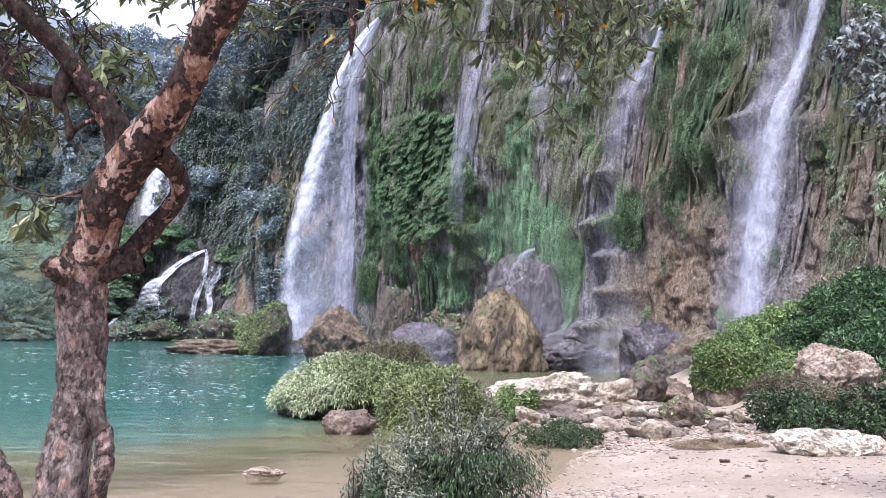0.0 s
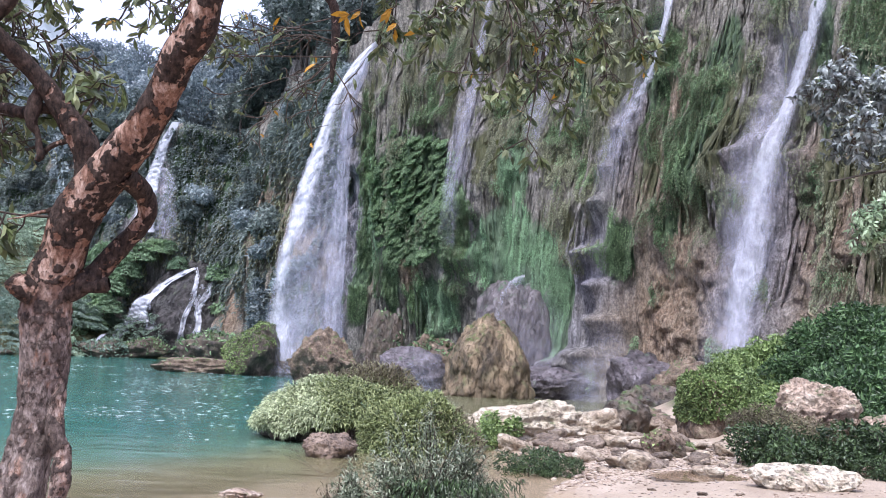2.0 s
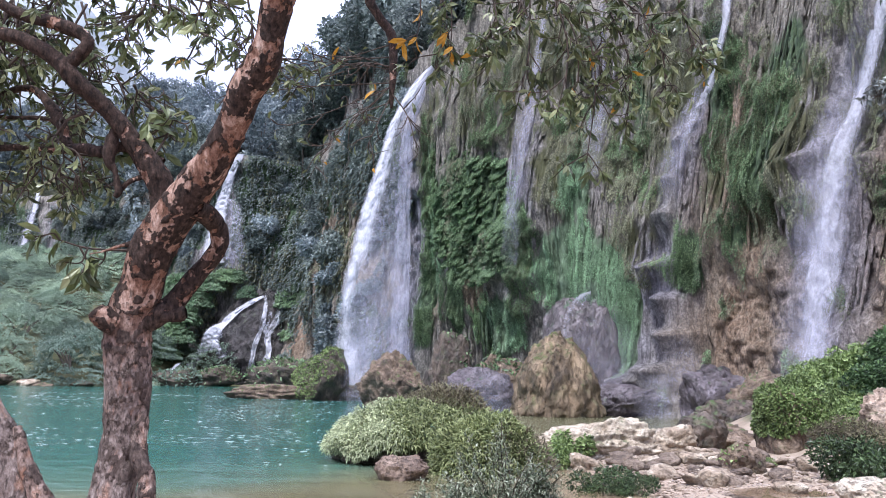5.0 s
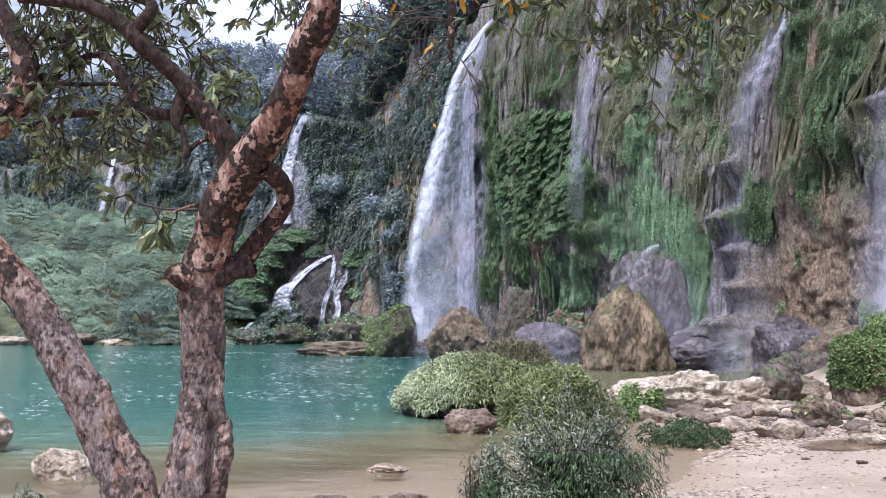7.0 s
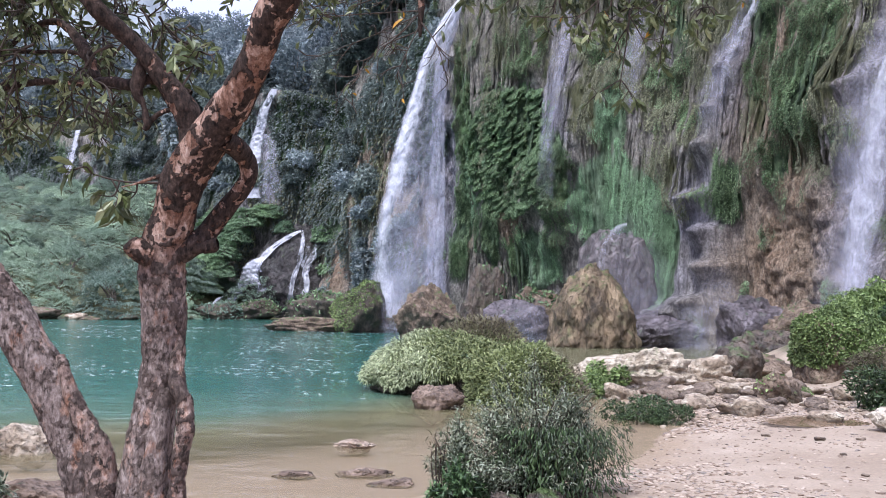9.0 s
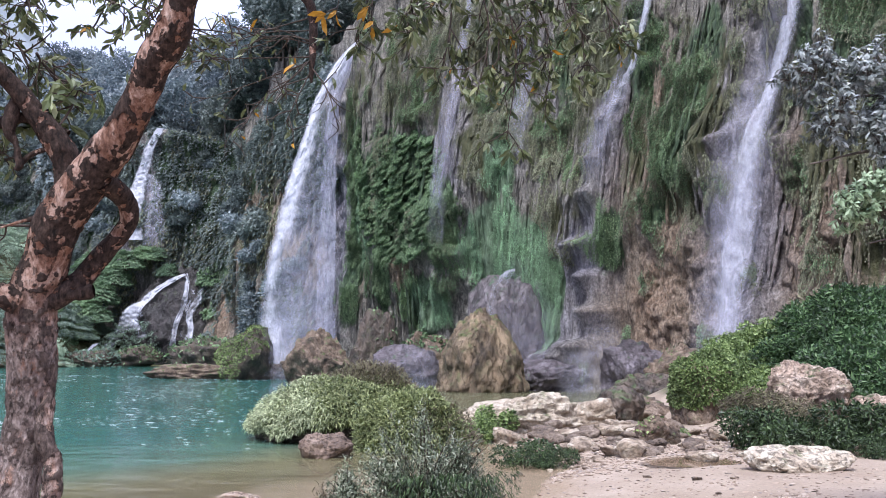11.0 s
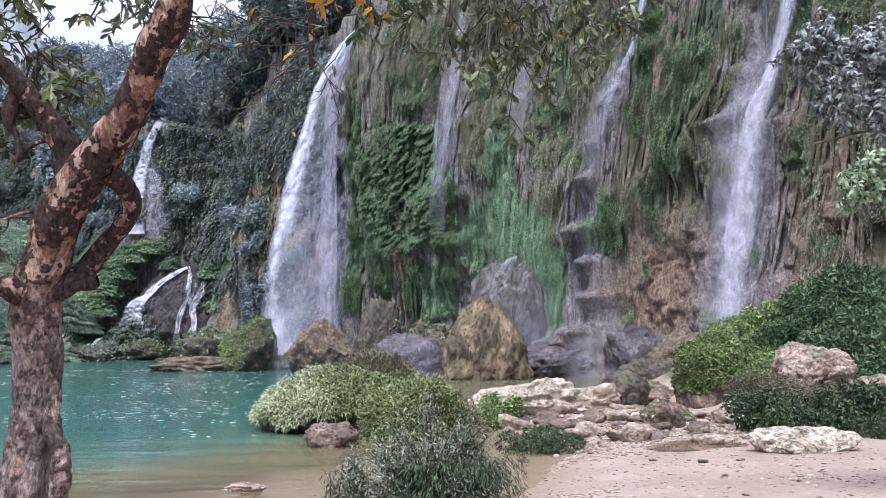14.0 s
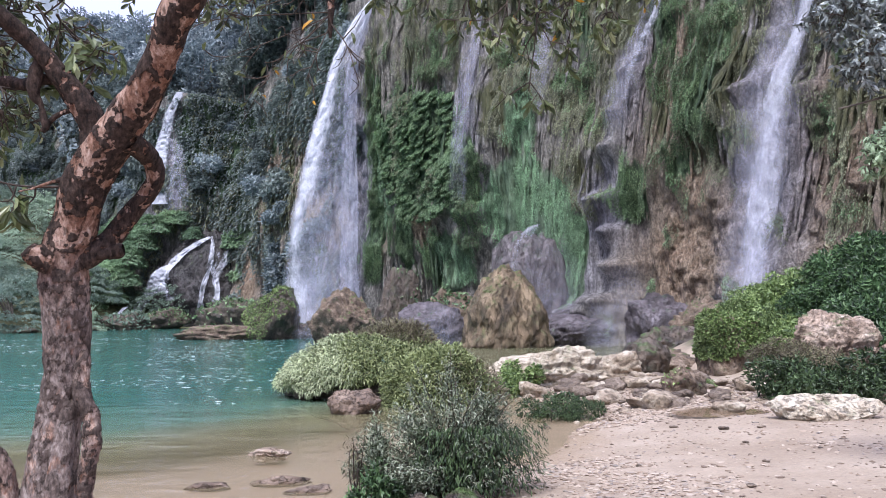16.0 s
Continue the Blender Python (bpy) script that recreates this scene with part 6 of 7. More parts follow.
# dry growth on the slope above the bank
kinds = [shrub_thing(480 + q, 1.2, 0.9, 0.15, 3200, M["leaf_dry"], 12, "dry_shrub") for q in range(2)]
rows = []
for q in range(34):
    x, y = rng.uniform(14, 23), rng.uniform(17, 30)
    sd, _ = side_of_cliff(np.array([x]), np.array([y]))
    if sd[0] < -0.6 and (x - 0.45) / y > 0.66:
        rows.append((x, y, gz(x, y) - 0.1, rng.uniform(0.6, 1.1)))
set_copies(kinds, rows, "brown dry shrub on the slope under the cliff", "shrub", "dry shrubs of the slope", 9)

# ---------------------------------------------------------------- islet of reeds
islet = empty("reed_islet", (1.3, 20.4, 0), "low rocky islet overgrown with arching reeds and dry stalks", "islet")
v, f = boulder_arrays((1.4, 20.5, -0.5), (1.9, 1.5, 1.0), 120, rough=0.3, sub=5)
part("stone_body", mesh_of("stone_body", v, f, M["dark_rock"]), islet, "dark reddish rock under the reeds")


def blades(rng, centre, half, height, n, length, width, material, keep=None, rise=0.5):
    """Arching blades over a low mound."""
    d = random_ways(rng, n)
    d[:, 2] = np.abs(d[:, 2])
    p = np.asarray(centre) + d * np.asarray([half[0], half[1], height]) * rng.uniform(0.75, 1.0, (n, 1))
    p[:, 2] += 0.2 * fbm(p[:, 0] * 1.6, p[:, 1] * 1.6, 0, 3, 3)
    if keep is not None:
        q = keep(p)
        p, d = p[q], d[q]
    way = d * 0.8 + random_ways(rng, len(p)) * 0.6 + np.array([0, 0, rise])
    k = length * rng.uniform(0.6, 1.3, len(p))
    # two joined leaves make an arch
    way = unit(way)
    v1, f1 = leaf_arrays(p, way, np.array([0, 0, 1.0]) + 0.3 * d, k, width * rng.uniform(0.7, 1.3, len(p)), 0.1, 1.3)
    return mesh_of("blades", v1, f1, material, True)


rng = np.random.default_rng(41)
C, Hf = (1.45, 20.3, 0.25), (2.3, 1.8)
tagged(part("reeds", blades(rng, C, Hf, 1.1, 30000, 0.115, 0.032, M["leaf_pale"], lambda p: p[:, 0] + 0.5 * vnoise(p[:, 0] * 2, p[:, 1] * 2, 0, 6) < 1.1, -0.25), islet, "pale green arching reeds"), kind="stuff")
tagged(part("reeds", blades(rng, C, Hf, 1.15, 26000, 0.12, 0.032, M["leaf_grass"], lambda p: p[:, 0] + 0.5 * vnoise(p[:, 0] * 2, p[:, 1] * 2, 0, 6) > 0.7, -0.1), islet, "green arching reeds"), kind="stuff")
tagged(part("dry_growth", blades(rng, (1.9, 20.8, 0.5), (1.4, 1.0), 1.22, 12000, 0.11, 0.02, M["leaf_dry"], lambda p: p[:, 2] > 0.95), islet, "brown dry stalks"), kind="stuff")
reeds = empty("reed_clump", (2.9, 18.4, 0), "yellow-green reed clump beside the islet", "reeds")
tagged(part("reeds", blades(rng, (2.7, 18.0, 0.0), (1.2, 1.0), 1.15, 13000, 0.12, 0.028, M["leaf_grass"], None, 0.15), reeds), kind="stuff")
tagged(part("dry_growth", blades(rng, (3.3, 17.8, 0.0), (0.9, 0.8), 0.9, 700, 0.16, 0.02, M["leaf_dry"]), reeds, "grey-brown dry stalks"), kind="stuff")

# ---------------------------------------------------------------- bush on the beach
def beach_bush(at, half, height, seed, stems, per, leaf, material, label):
    """Many thin stems from one foot, set with narrow leaves, drooping at the rim."""
    rng = np.random.default_rng(seed)
    base = empty("bush", at, label, "bush")
    at = np.asarray(at, float)
    lines, P_, W_, U_ = [], [], [], []
    tufts = [(rng.uniform(0, 6.283), np.sqrt(rng.random()), rng.uniform(0.72, 1.15)) for _ in range(max(5, stems // 7))]
    for q in range(stems):
        a, r, lift = tufts[q % len(tufts)]
        a, r = a + rng.normal() * 0.16, np.clip(r + rng.normal() * 0.09, 0, 1.1)
        tip = np.array([np.cos(a) * r * half[0], np.sin(a) * r * half[1], height * (1 - 0.75 * min(1.0, r) ** 2) * lift * rng.uniform(0.72, 1.06)])
        mid = tip * [0.45, 0.45, 0.62] + rng.normal(size=3) * 0.04
        foot = np.array([np.cos(a), np.sin(a), 0]) * 0.22 * r * half[0]
        line_ = [(*(at + foot), 0.010), (*(at + mid), 0.006), (*(at + tip), 0.002)]
        lines.append(line_)
        c = curve_points([l[:3] for l in line_], 40)
        t = rng.uniform(0.35, 1.0, per) ** 0.8
        i = np.clip((t * 39).astype(int), 1, 39)
        tan = unit(c[i] - c[i - 1])
        P_.append(c[i] + rng.normal(size=(per, 3)) * 0.035)
        W_.append(tan * 0.7 + random_ways(rng, per) * 1.1)
        U_.append(np.array([0, 0, 1.0]) + 0.5 * random_ways(rng, per))
    tagged(part("stem_mass", tubes("stem_mass", lines, M["twig"], 8, 4), base), kind="stuff")
    p, w, u = np.vstack(P_), np.vstack(W_), np.vstack(U_)
    k = leaf * rng.uniform(0.55, 1.35, len(p))
    v, f = leaf_arrays(p, w, u, k, k * 0.3, 0.1, 0.5)
    v[:, 2] = np.maximum(v[:, 2], at[2] + 0.01)
    tagged(part("foliage", mesh_of("foliage", v, f, material, True), base), kind="stuff")
    return base


bx, by = 1.70, 9.0
bz = gz(bx, by)
bush = beach_bush((bx, by, bz), (0.95, 0.68), 1.36, 51, 230, 85, 0.05, M["leaf_bush"], "grey-green bush with narrow leaves standing on the sand")
beach_bush((1.0, 9.05, gz(1.0, 9.05)), (0.5, 0.42), 0.95, 57, 60, 90, 0.05, M["leaf_bush"], "sparse grey-green bush leaning on the larger one")
# dark drooping leaves; those set inward put the bush's inner shade into colour
rng = np.random.default_rng(52)
n = 2600
a = rng.uniform(-3.3, 0.2, n)
p = np.stack([bx + 0.25 + 0.72 * np.cos(a), by + 0.62 * np.sin(a), bz + rng.uniform(0.12, 0.75, n)], -1)
p[:, :2] = p[:, :2] + (np.array([bx + 0.2, by]) - p[:, :2]) * (rng.random(n)[:, None] * 0.75)
w = np.stack([np.cos(a) * 0.6, np.sin(a) * 0.6, np.full(n, -0.7)], -1) + 0.5 * random_ways(rng, n)
k = rng.uniform(0.05, 0.09, n)
v, f = leaf_arrays(p, w, np.stack([np.cos(a), np.sin(a), np.full(n, 0.6)], -1), k, k * 0.24, 0.1, 0.7)
v[:, 2] = np.maximum(v[:, 2], bz + 0.01)
tagged(part("foliage", mesh_of("foliage", v, f, M["leaf_dark"], True), bush, "dark green drooping leaves, the inner ones painting the shaded core of the bush"), kind="stuff")
beach_bush((0.85, 8.6, gz(0.85, 8.6)), (0.34, 0.3), 0.42, 53, 26, 40, 0.08, M["leaf_fern"], "small dark green plant beside the bush")
beach_bush((0.72, 8.8, gz(0.72, 8.8)), (0.28, 0.2), 0.75, 54, 9, 16, 0.06, M["leaf_dry"], "sparse stalks with brown seed heads")
beach_bush((-3.45, 8.0, gz(-3.45, 8.0)), (0.55, 0.45), 0.62, 55, 40, 45, 0.08, M["leaf_bush"], "low grey-green bush at the water's edge")
beach_bush((-4.1, 8.3, gz(-4.1, 8.3)), (0.6, 0.5), 0.6, 56, 36, 45, 0.08, M["leaf_fern"], "low dark bush at the water's edge")

# ---------------------------------------------------------------- the leaning tree
tree = empty("tree", (-0.75, 4.1, 0.4), "old leaning tree with mottled flaking bark, forked low over the bank", "tree")


def bark_tube(name, rows, n=70, sides=28, knobs=0.14, seed=0, lichen=0.0, crust=0.0, label="", freq=7.0, owner=None):
    """A length of trunk or limb whose crust stands a few millimetres proud of the new bark."""
    v, f, _ = tube_arrays(rows, n, sides, knobs, seed, freq)
    z = v[:, 2]
    low = smooth(2.45, 2.05, z)
    field = (0.55 - 0.4 * low) * fbm(v[:, 0] * 9, v[:, 1] * 9, z * 6.0, 5, 90, 0.65) + (0.5 - 0.28 * low) * fbm(v[:, 0] * 30, v[:, 1] * 30, z * 20, 4, 94, 0.65)
    field = field + crust + 0.3 * smooth(2.85, 3.25, z) - 0.05 * low
    axis = np.repeat(curve_points(rows, n)[:, :3], sides, 0)
    way = unit(v[:-2] - axis)
    v[:-2] += way * (0.0045 * smooth(-0.03, 0.06, field[:-2]) - 0.003 * smooth(0.1, 0.4, fbm(v[:-2, 0] * 30, v[:-2, 1] * 30, z[:-2] * 12, 2, 97)))[:, None]
    me = mesh_of(name, v, f, M["bark"])
    attribute(me, "crust", field)
    attribute(me, "lichen", np.clip(lichen * smooth(2.4, 1.9, z) + 0.1, 0, 1))
    return part(name, me, owner or tree, label)


trunk = bark_tube("trunk", [(-0.70, 4.15, 0.2, 0.30), (-0.68, 4.14, 0.6, 0.235), (-0.668, 4.14, 0.921, 0.175), (-0.67, 4.12, 1.161, 0.135), (-0.661, 4.11, 1.328, 0.108), (-0.641, 4.1, 1.472, 0.095), (-0.624, 4.09, 1.616, 0.088), (-0.604, 4.07, 1.761, 0.087),
                    (-0.6, 4.05, 1.904, 0.089), (-0.601, 4.02, 2.047, 0.09), (-0.603, 4.0, 2.165, 0.092), (-0.593, 3.98, 2.259, 0.09), (-0.551, 3.96, 2.352, 0.085), (-0.515, 3.92, 2.476, 0.087), (-0.445, 3.87, 2.598, 0.084),
                    (-0.342, 3.8, 2.727, 0.079), (-0.228, 3.7, 2.856, 0.07), (-0.156, 3.62, 2.971, 0.058), (-0.116, 3.56, 3.065, 0.057), (-0.05, 3.5, 3.163, 0.06), (-0.014, 3.45, 3.259, 0.05), (0.015, 3.4, 3.369, 0.056),
                    (0.06, 3.35, 3.477, 0.054), (0.2, 3.2, 3.7, 0.05), (0.5, 3.2, 4.05, 0.045), (0.8, 3.5, 4.5, 0.04)], 460, 110, 0.1, 3, 1.0, 0.0)
low_trunk = bark_tube("trunk", [(-0.72, 4.16, 0.3, 0.26), (-0.80, 4.15, 0.75, 0.175), (-0.851, 4.14, 1.013, 0.125), (-0.896, 4.13, 1.203, 0.102), (-0.941, 4.12, 1.347, 0.095), (-0.999, 4.12, 1.477, 0.092), (-1.063, 4.11, 1.609, 0.092), (-1.142, 4.1, 1.752, 0.09),
                    (-1.232, 4.1, 1.895, 0.086), (-1.31, 4.1, 2.015, 0.084), (-1.414, 4.1, 2.159, 0.082), (-1.542, 4.1, 2.304, 0.077), (-1.671, 4.1, 2.449, 0.072), (-1.74, 4.08, 2.593, 0.068), (-1.7, 4.06, 2.737, 0.064), (-1.562, 4.02, 2.852, 0.06),
                    (-1.45, 4.0, 2.971, 0.058), (-1.399, 4.0, 3.069, 0.053), (-1.438, 4.0, 3.216, 0.046), (-1.6, 4.0, 3.5, 0.036)], 330, 90, 0.12, 8, 1.0, 0.0)
bark_tube("root_flare", [(-0.79, 4.09, 0.9, 0.11), (-0.818, 4.08, 1.169, 0.075), (-0.836, 4.07, 1.287, 0.066), (-0.863, 4.06, 1.406, 0.062), (-0.905, 4.05, 1.5, 0.052), (-0.956, 4.05, 1.593, 0.04), (-0.998, 4.06, 1.687, 0.028), (-1.034, 4.08, 1.78, 0.016)], 120, 48, 0.25, 11, 0.6, 0.04, owner=low_trunk)
bark_tube("root_flare", [(-0.51, 4.02, 0.75, 0.10), (-0.511, 4.0, 1.146, 0.05), (-0.499, 3.99, 1.285, 0.026), (-0.491, 3.985, 1.377, 0.028), (-0.479, 3.98, 1.469, 0.030), (-0.472, 3.98, 1.55, 0.029), (-0.482, 3.99, 1.617, 0.028), (-0.514, 4.0, 1.674, 0.028),
                         (-0.527, 4.02, 1.765, 0.026), (-0.525, 4.03, 1.882, 0.019), (-0.532, 4.04, 2.001, 0.012)], 130, 36, 0.35, 12, 0.6, 0.06, owner=trunk)
bark_tube("root_flare", [(-0.58, 3.99, 0.8, 0.10), (-0.586, 3.99, 1.125, 0.064), (-0.594, 4.0, 1.281, 0.056), (-0.593, 4.01, 1.417, 0.045), (-0.582, 4.02, 1.555, 0.034), (-0.579, 4.03, 1.67, 0.025), (-0.581, 4.04, 1.787, 0.014)], 100, 40, 0.25, 13, 1.0, 0.0, owner=trunk)
bark_tube("limb", [(-0.475, 3.9, 2.58, 0.05), (-0.479, 3.92, 2.66, 0.048), (-0.484, 3.92, 2.725, 0.049), (-0.497, 3.91, 2.789, 0.053), (-0.538, 3.9, 2.854, 0.047), (-0.598, 3.88, 2.931, 0.038), (-0.652, 3.86, 3.0, 0.036), (-0.718, 3.83, 3.069, 0.033), (-0.829, 3.77, 3.165, 0.03),
                   (-0.874, 3.76, 3.218, 0.0285), (-0.954, 3.75, 3.271, 0.027), (-1.049, 3.75, 3.312, 0.025), (-1.18, 3.75, 3.331, 0.022), (-1.32, 3.75, 3.34, 0.017)], 200, 44, 0.18, 14, 0.0, 0.5, owner=trunk)
bark_tube("limb", [(-0.864, 3.77, 3.20, 0.02), (-0.817, 3.76, 3.242, 0.022), (-0.775, 3.75, 3.295, 0.021), (-0.794, 3.75, 3.336, 0.021), (-0.857, 3.75, 3.361, 0.022), (-0.936, 3.75, 3.385, 0.022), (-1.014, 3.75, 3.399, 0.02), (-1.104, 3.75, 3.437, 0.0166), (-1.222, 3.75, 3.529, 0.013)], 90, 24, 0.2, 15, 0.0, 0.2, owner=trunk)
bark_tube("limb", [(-0.32, 3.78, 2.668, 0.034), (-0.282, 3.88, 2.644, 0.034), (-0.258, 3.95, 2.603, 0.035), (-0.251, 3.97, 2.542, 0.034), (-0.291, 3.99, 2.478, 0.033), (-0.344, 4.0, 2.416, 0.034), (-0.389, 4.0, 2.353, 0.035), (-0.43, 4.0, 2.298, 0.039), (-0.48, 3.98, 2.25, 0.046), (-0.53, 3.98, 2.22, 0.05)], 130, 44, 0.2, 16, 0.4, 0.22, owner=trunk)
bark_tube("stub", [(-0.53, 3.98, 2.238, 0.042), (-0.47, 3.97, 2.241, 0.037), (-0.42, 3.97, 2.247, 0.034), (-0.385, 3.97, 2.257, 0.03), (-0.368, 3.97, 2.261, 0.018)], 50, 30, 0.45, 18, 0.0, 0.4, owner=trunk)
bark_tube("stub", [(-0.62, 3.92, 2.20, 0.045), (-0.68, 3.9, 2.235, 0.034), (-0.70, 3.9, 2.255, 0.020)], 40, 24, 0.4, 19, 0.0, 0.3, owner=trunk)
bark_tube("limb", [(-0.50, 3.95, 2.879, 0.014), (-0.571, 3.95, 2.91, 0.015), (-0.662, 3.9, 2.925, 0.018), (-0.738, 3.92, 2.904, 0.0195), (-0.819, 3.95, 2.918, 0.021), (-0.898, 3.97, 2.92, 0.0188), (-0.981, 4.0, 2.929, 0.0154), (-1.062, 4.02, 2.938, 0.012), (-1.172, 4.05, 2.939, 0.0096), (-1.316, 4.1, 2.926, 0.0085), (-1.5, 4.15, 2.885, 0.007)], 120, 20, 0.25, 20, 0.0, 0.25, owner=trunk)
bark_tube("burl", [(-0.682, 3.87, 2.99, 0.014), (-0.69, 3.87, 2.946, 0.027), (-0.697, 3.87, 2.898, 0.031), (-0.691, 3.87, 2.852, 0.024), (-0.667, 3.87, 2.817, 0.0115), (-0.656, 3.87, 2.77, 0.0103), (-0.645, 3.87, 2.731, 0.0103), (-0.658, 3.87, 2.707, 0.0046)], 70, 22, 0.35, 21, 0.0, 0.45, owner=trunk)
bark_tube("limb", [(-0.893, 3.97, 2.92, 0.0165), (-0.918, 3.98, 2.978, 0.0177), (-0.947, 4.0, 3.039, 0.019), (-0.996, 4.03, 3.105, 0.0167), (-1.048, 4.05, 3.165, 0.0132), (-1.119, 4.08, 3.212, 0.0109), (-1.194, 4.1, 3.21, 0.0098), (-1.268, 4.12, 3.18, 0.0086), (-1.35, 4.15, 3.116, 0.0074), (-1.433, 4.2, 3.027, 0.006)], 100, 18, 0.25, 22, 0.0, 0.25, owner=trunk)
bark_tube("limb", [(-1.268, 4.12, 3.18, 0.0074), (-1.286, 4.12, 3.23, 0.0123), (-1.293, 4.12, 3.286, 0.0135), (-1.286, 4.12, 3.35, 0.0135), (-1.267, 4.1, 3.46, 0.012), (-1.25, 4.1, 3.6, 0.01)], 50, 14, 0.25, 23, 0.0, 0.25, owner=trunk)
bark_tube("limb", [(-1.286, 4.12, 3.235, 0.0074), (-1.341, 4.12, 3.255, 0.0098), (-1.404, 4.12, 3.264, 0.0098), (-1.463, 4.12, 3.309, 0.0098), (-1.56, 4.1, 3.36, 0.0085)], 50, 12, 0.25, 26, 0.0, 0.25, owner=trunk)
bark_tube("limb", [(-0.925, 4.0, 3.008, 0.0059), (-1.019, 4.02, 3.062, 0.006), (-1.153, 4.05, 3.071, 0.0048), (-1.299, 4.1, 3.082, 0.0049), (-1.44, 4.1, 3.07, 0.004)], 50, 10, 0.25, 27, 0.0, 0.3, owner=trunk)
bark_tube("limb", [(-0.50, 3.9, 2.545, 0.010), (-0.56, 3.89, 2.53, 0.0088), (-0.62, 3.87, 2.51, 0.0075), (-0.68, 3.86, 2.485, 0.005), (-0.73, 3.85, 2.47, 0.003)], 40, 10, 0.3, 28, 0.0, 0.3, owner=trunk)
bark_tube("limb", [(-0.655, 3.9, 2.735, 0.007), (-0.62, 3.9, 2.775, 0.006), (-0.57, 3.9, 2.80, 0.006), (-0.50, 3.9, 2.81, 0.006)], 30, 10, 0.3, 29, 0.0, 0.3, owner=trunk)
bark_tube("limb", [(0.5, 3.2, 4.05, 0.04), (0.5, 3.9, 4.5, 0.042), (0.35, 5.0, 4.85, 0.044), (0.245, 5.8, 4.80, 0.046), (0.256, 6.0, 4.711, 0.044), (0.271, 6.0, 4.587, 0.036), (0.339, 6.0, 4.476, 0.029), (0.418, 6.0, 4.371, 0.026), (0.44, 6.0, 4.249, 0.024), (0.444, 6.0, 4.107, 0.02), (0.443, 6.0, 3.966, 0.014), (0.439, 6.0, 3.83, 0.006)], 160, 22, 0.25, 25, 0.0, 0.35, owner=trunk)
bark_tube("limb", [(0.35, 5.0, 4.85, 0.03), (0.9, 5.4, 5.1, 0.024), (1.5, 5.5, 4.95, 0.018), (2.2, 5.6, 4.7, 0.012)], 60, 10, 0.2, 24, 0.0, 0.3, owner=trunk)


# leafy twigs: whorls of leaves at the ends of thin shoots
def whorls(rng, ends, length, owner, per=(4, 8), share=0):
    """Leaves in whorls at rows of place and way; the first share of them are pieces of their own, the rest are one part."""
    P_, W_, U_ = [], [], []
    for p, w in ends:
        w = unit(np.asarray(w, float))
        n = rng.integers(*per)
        r = random_ways(rng, n)
        r = unit(r - (r @ w)[:, None] * w)
        P_.append(np.asarray(p) - w * rng.uniform(0, 0.05, (n, 1)))
        W_.append(r * 0.8 + w * 0.45 + np.array([0, 0, -0.6]))
        U_.append(w + 0.3 * random_ways(rng, n) + np.array([0, 0, 0.5]))
    p, w, u = np.vstack(P_), np.vstack(W_), np.vstack(U_)
    k = length * rng.uniform(0.55, 1.25, len(p))
    order = rng.permutation(len(p))
    return p[order], w[order], u[order], k[order]


def leafy(owner, shoots, seed, length, material, spread=0.22, side=5, tips=3, own=0, per=(4, 8), orange=0.0, width=0.36):
    """shoots: lists of rows x, y, z, radius. Side twigs leave each shoot and carry whorls."""
    rng = np.random.default_rng(seed)
    lines, ends = list(shoots), []
    for line_ in shoots:
        c = curve_points(line_, 30)
        for q in range(side):
            i = rng.integers(8, 29)
            w = unit((c[i, :3] - c[i - 1, :3])) * 0.6 + random_ways(rng, 1)[0] * 0.8 + np.array([0, 0, -0.15])
            e = c[i, :3] + unit(w) * spread * rng.uniform(0.5, 1.2)
            mid = (c[i, :3] + e) / 2 + rng.normal(size=3) * 0.02
            lines.append([(*c[i, :3], 0.0045), (*mid, 0.0035), (*e, 0.002)])
            ends.append((e, w))
            for _ in range(tips - 1):
                w2 = w * 0.5 + random_ways(rng, 1)[0] * 0.7
                e2 = mid + unit(w2) * spread * 0.55 * rng.uniform(0.5, 1.2)
                lines.append([(*mid, 0.003), (*((mid + e2) / 2 + rng.normal(size=3) * 0.008), 0.0025), (*e2, 0.0015)])
                ends.append((e2, w2))
        ends.append((c[-1, :3], c[-1, :3] - c[-3, :3]))
    twigs = [part("twig", tubes("twig", [line_], M["twig"], 14, 6), owner) for line_ in shoots]
    middles = np.array([curve_points(line_, 5)[:, :3] for line_ in shoots])
    tagged(part("twig_mass", tubes("twig_mass", lines[len(shoots):], M["twig"], 8, 5), owner), kind="stuff")
    p, w, u, k = whorls(rng, ends, length, owner, per)
    for q in range(min(own, len(p))):
        v, f = leaf_arrays(p[q:q + 1], w[q:q + 1], u[q:q + 1], k[q], k[q] * width, 0.14, 0.6)
        part("leaf", mesh_of("leaf", v, f, M["leaf_orange"] if rng.random() < orange else material, True), twigs[int(np.argmin(((middles - p[q]) ** 2).sum(-1).min(1)))])
    if len(p) > own:
        v, f = leaf_arrays(p[own:], w[own:], u[own:], k[own:], k[own:] * width, 0.14, 0.6)
        tagged(part("foliage", mesh_of("foliage", v, f, material, True), owner), kind="stuff")


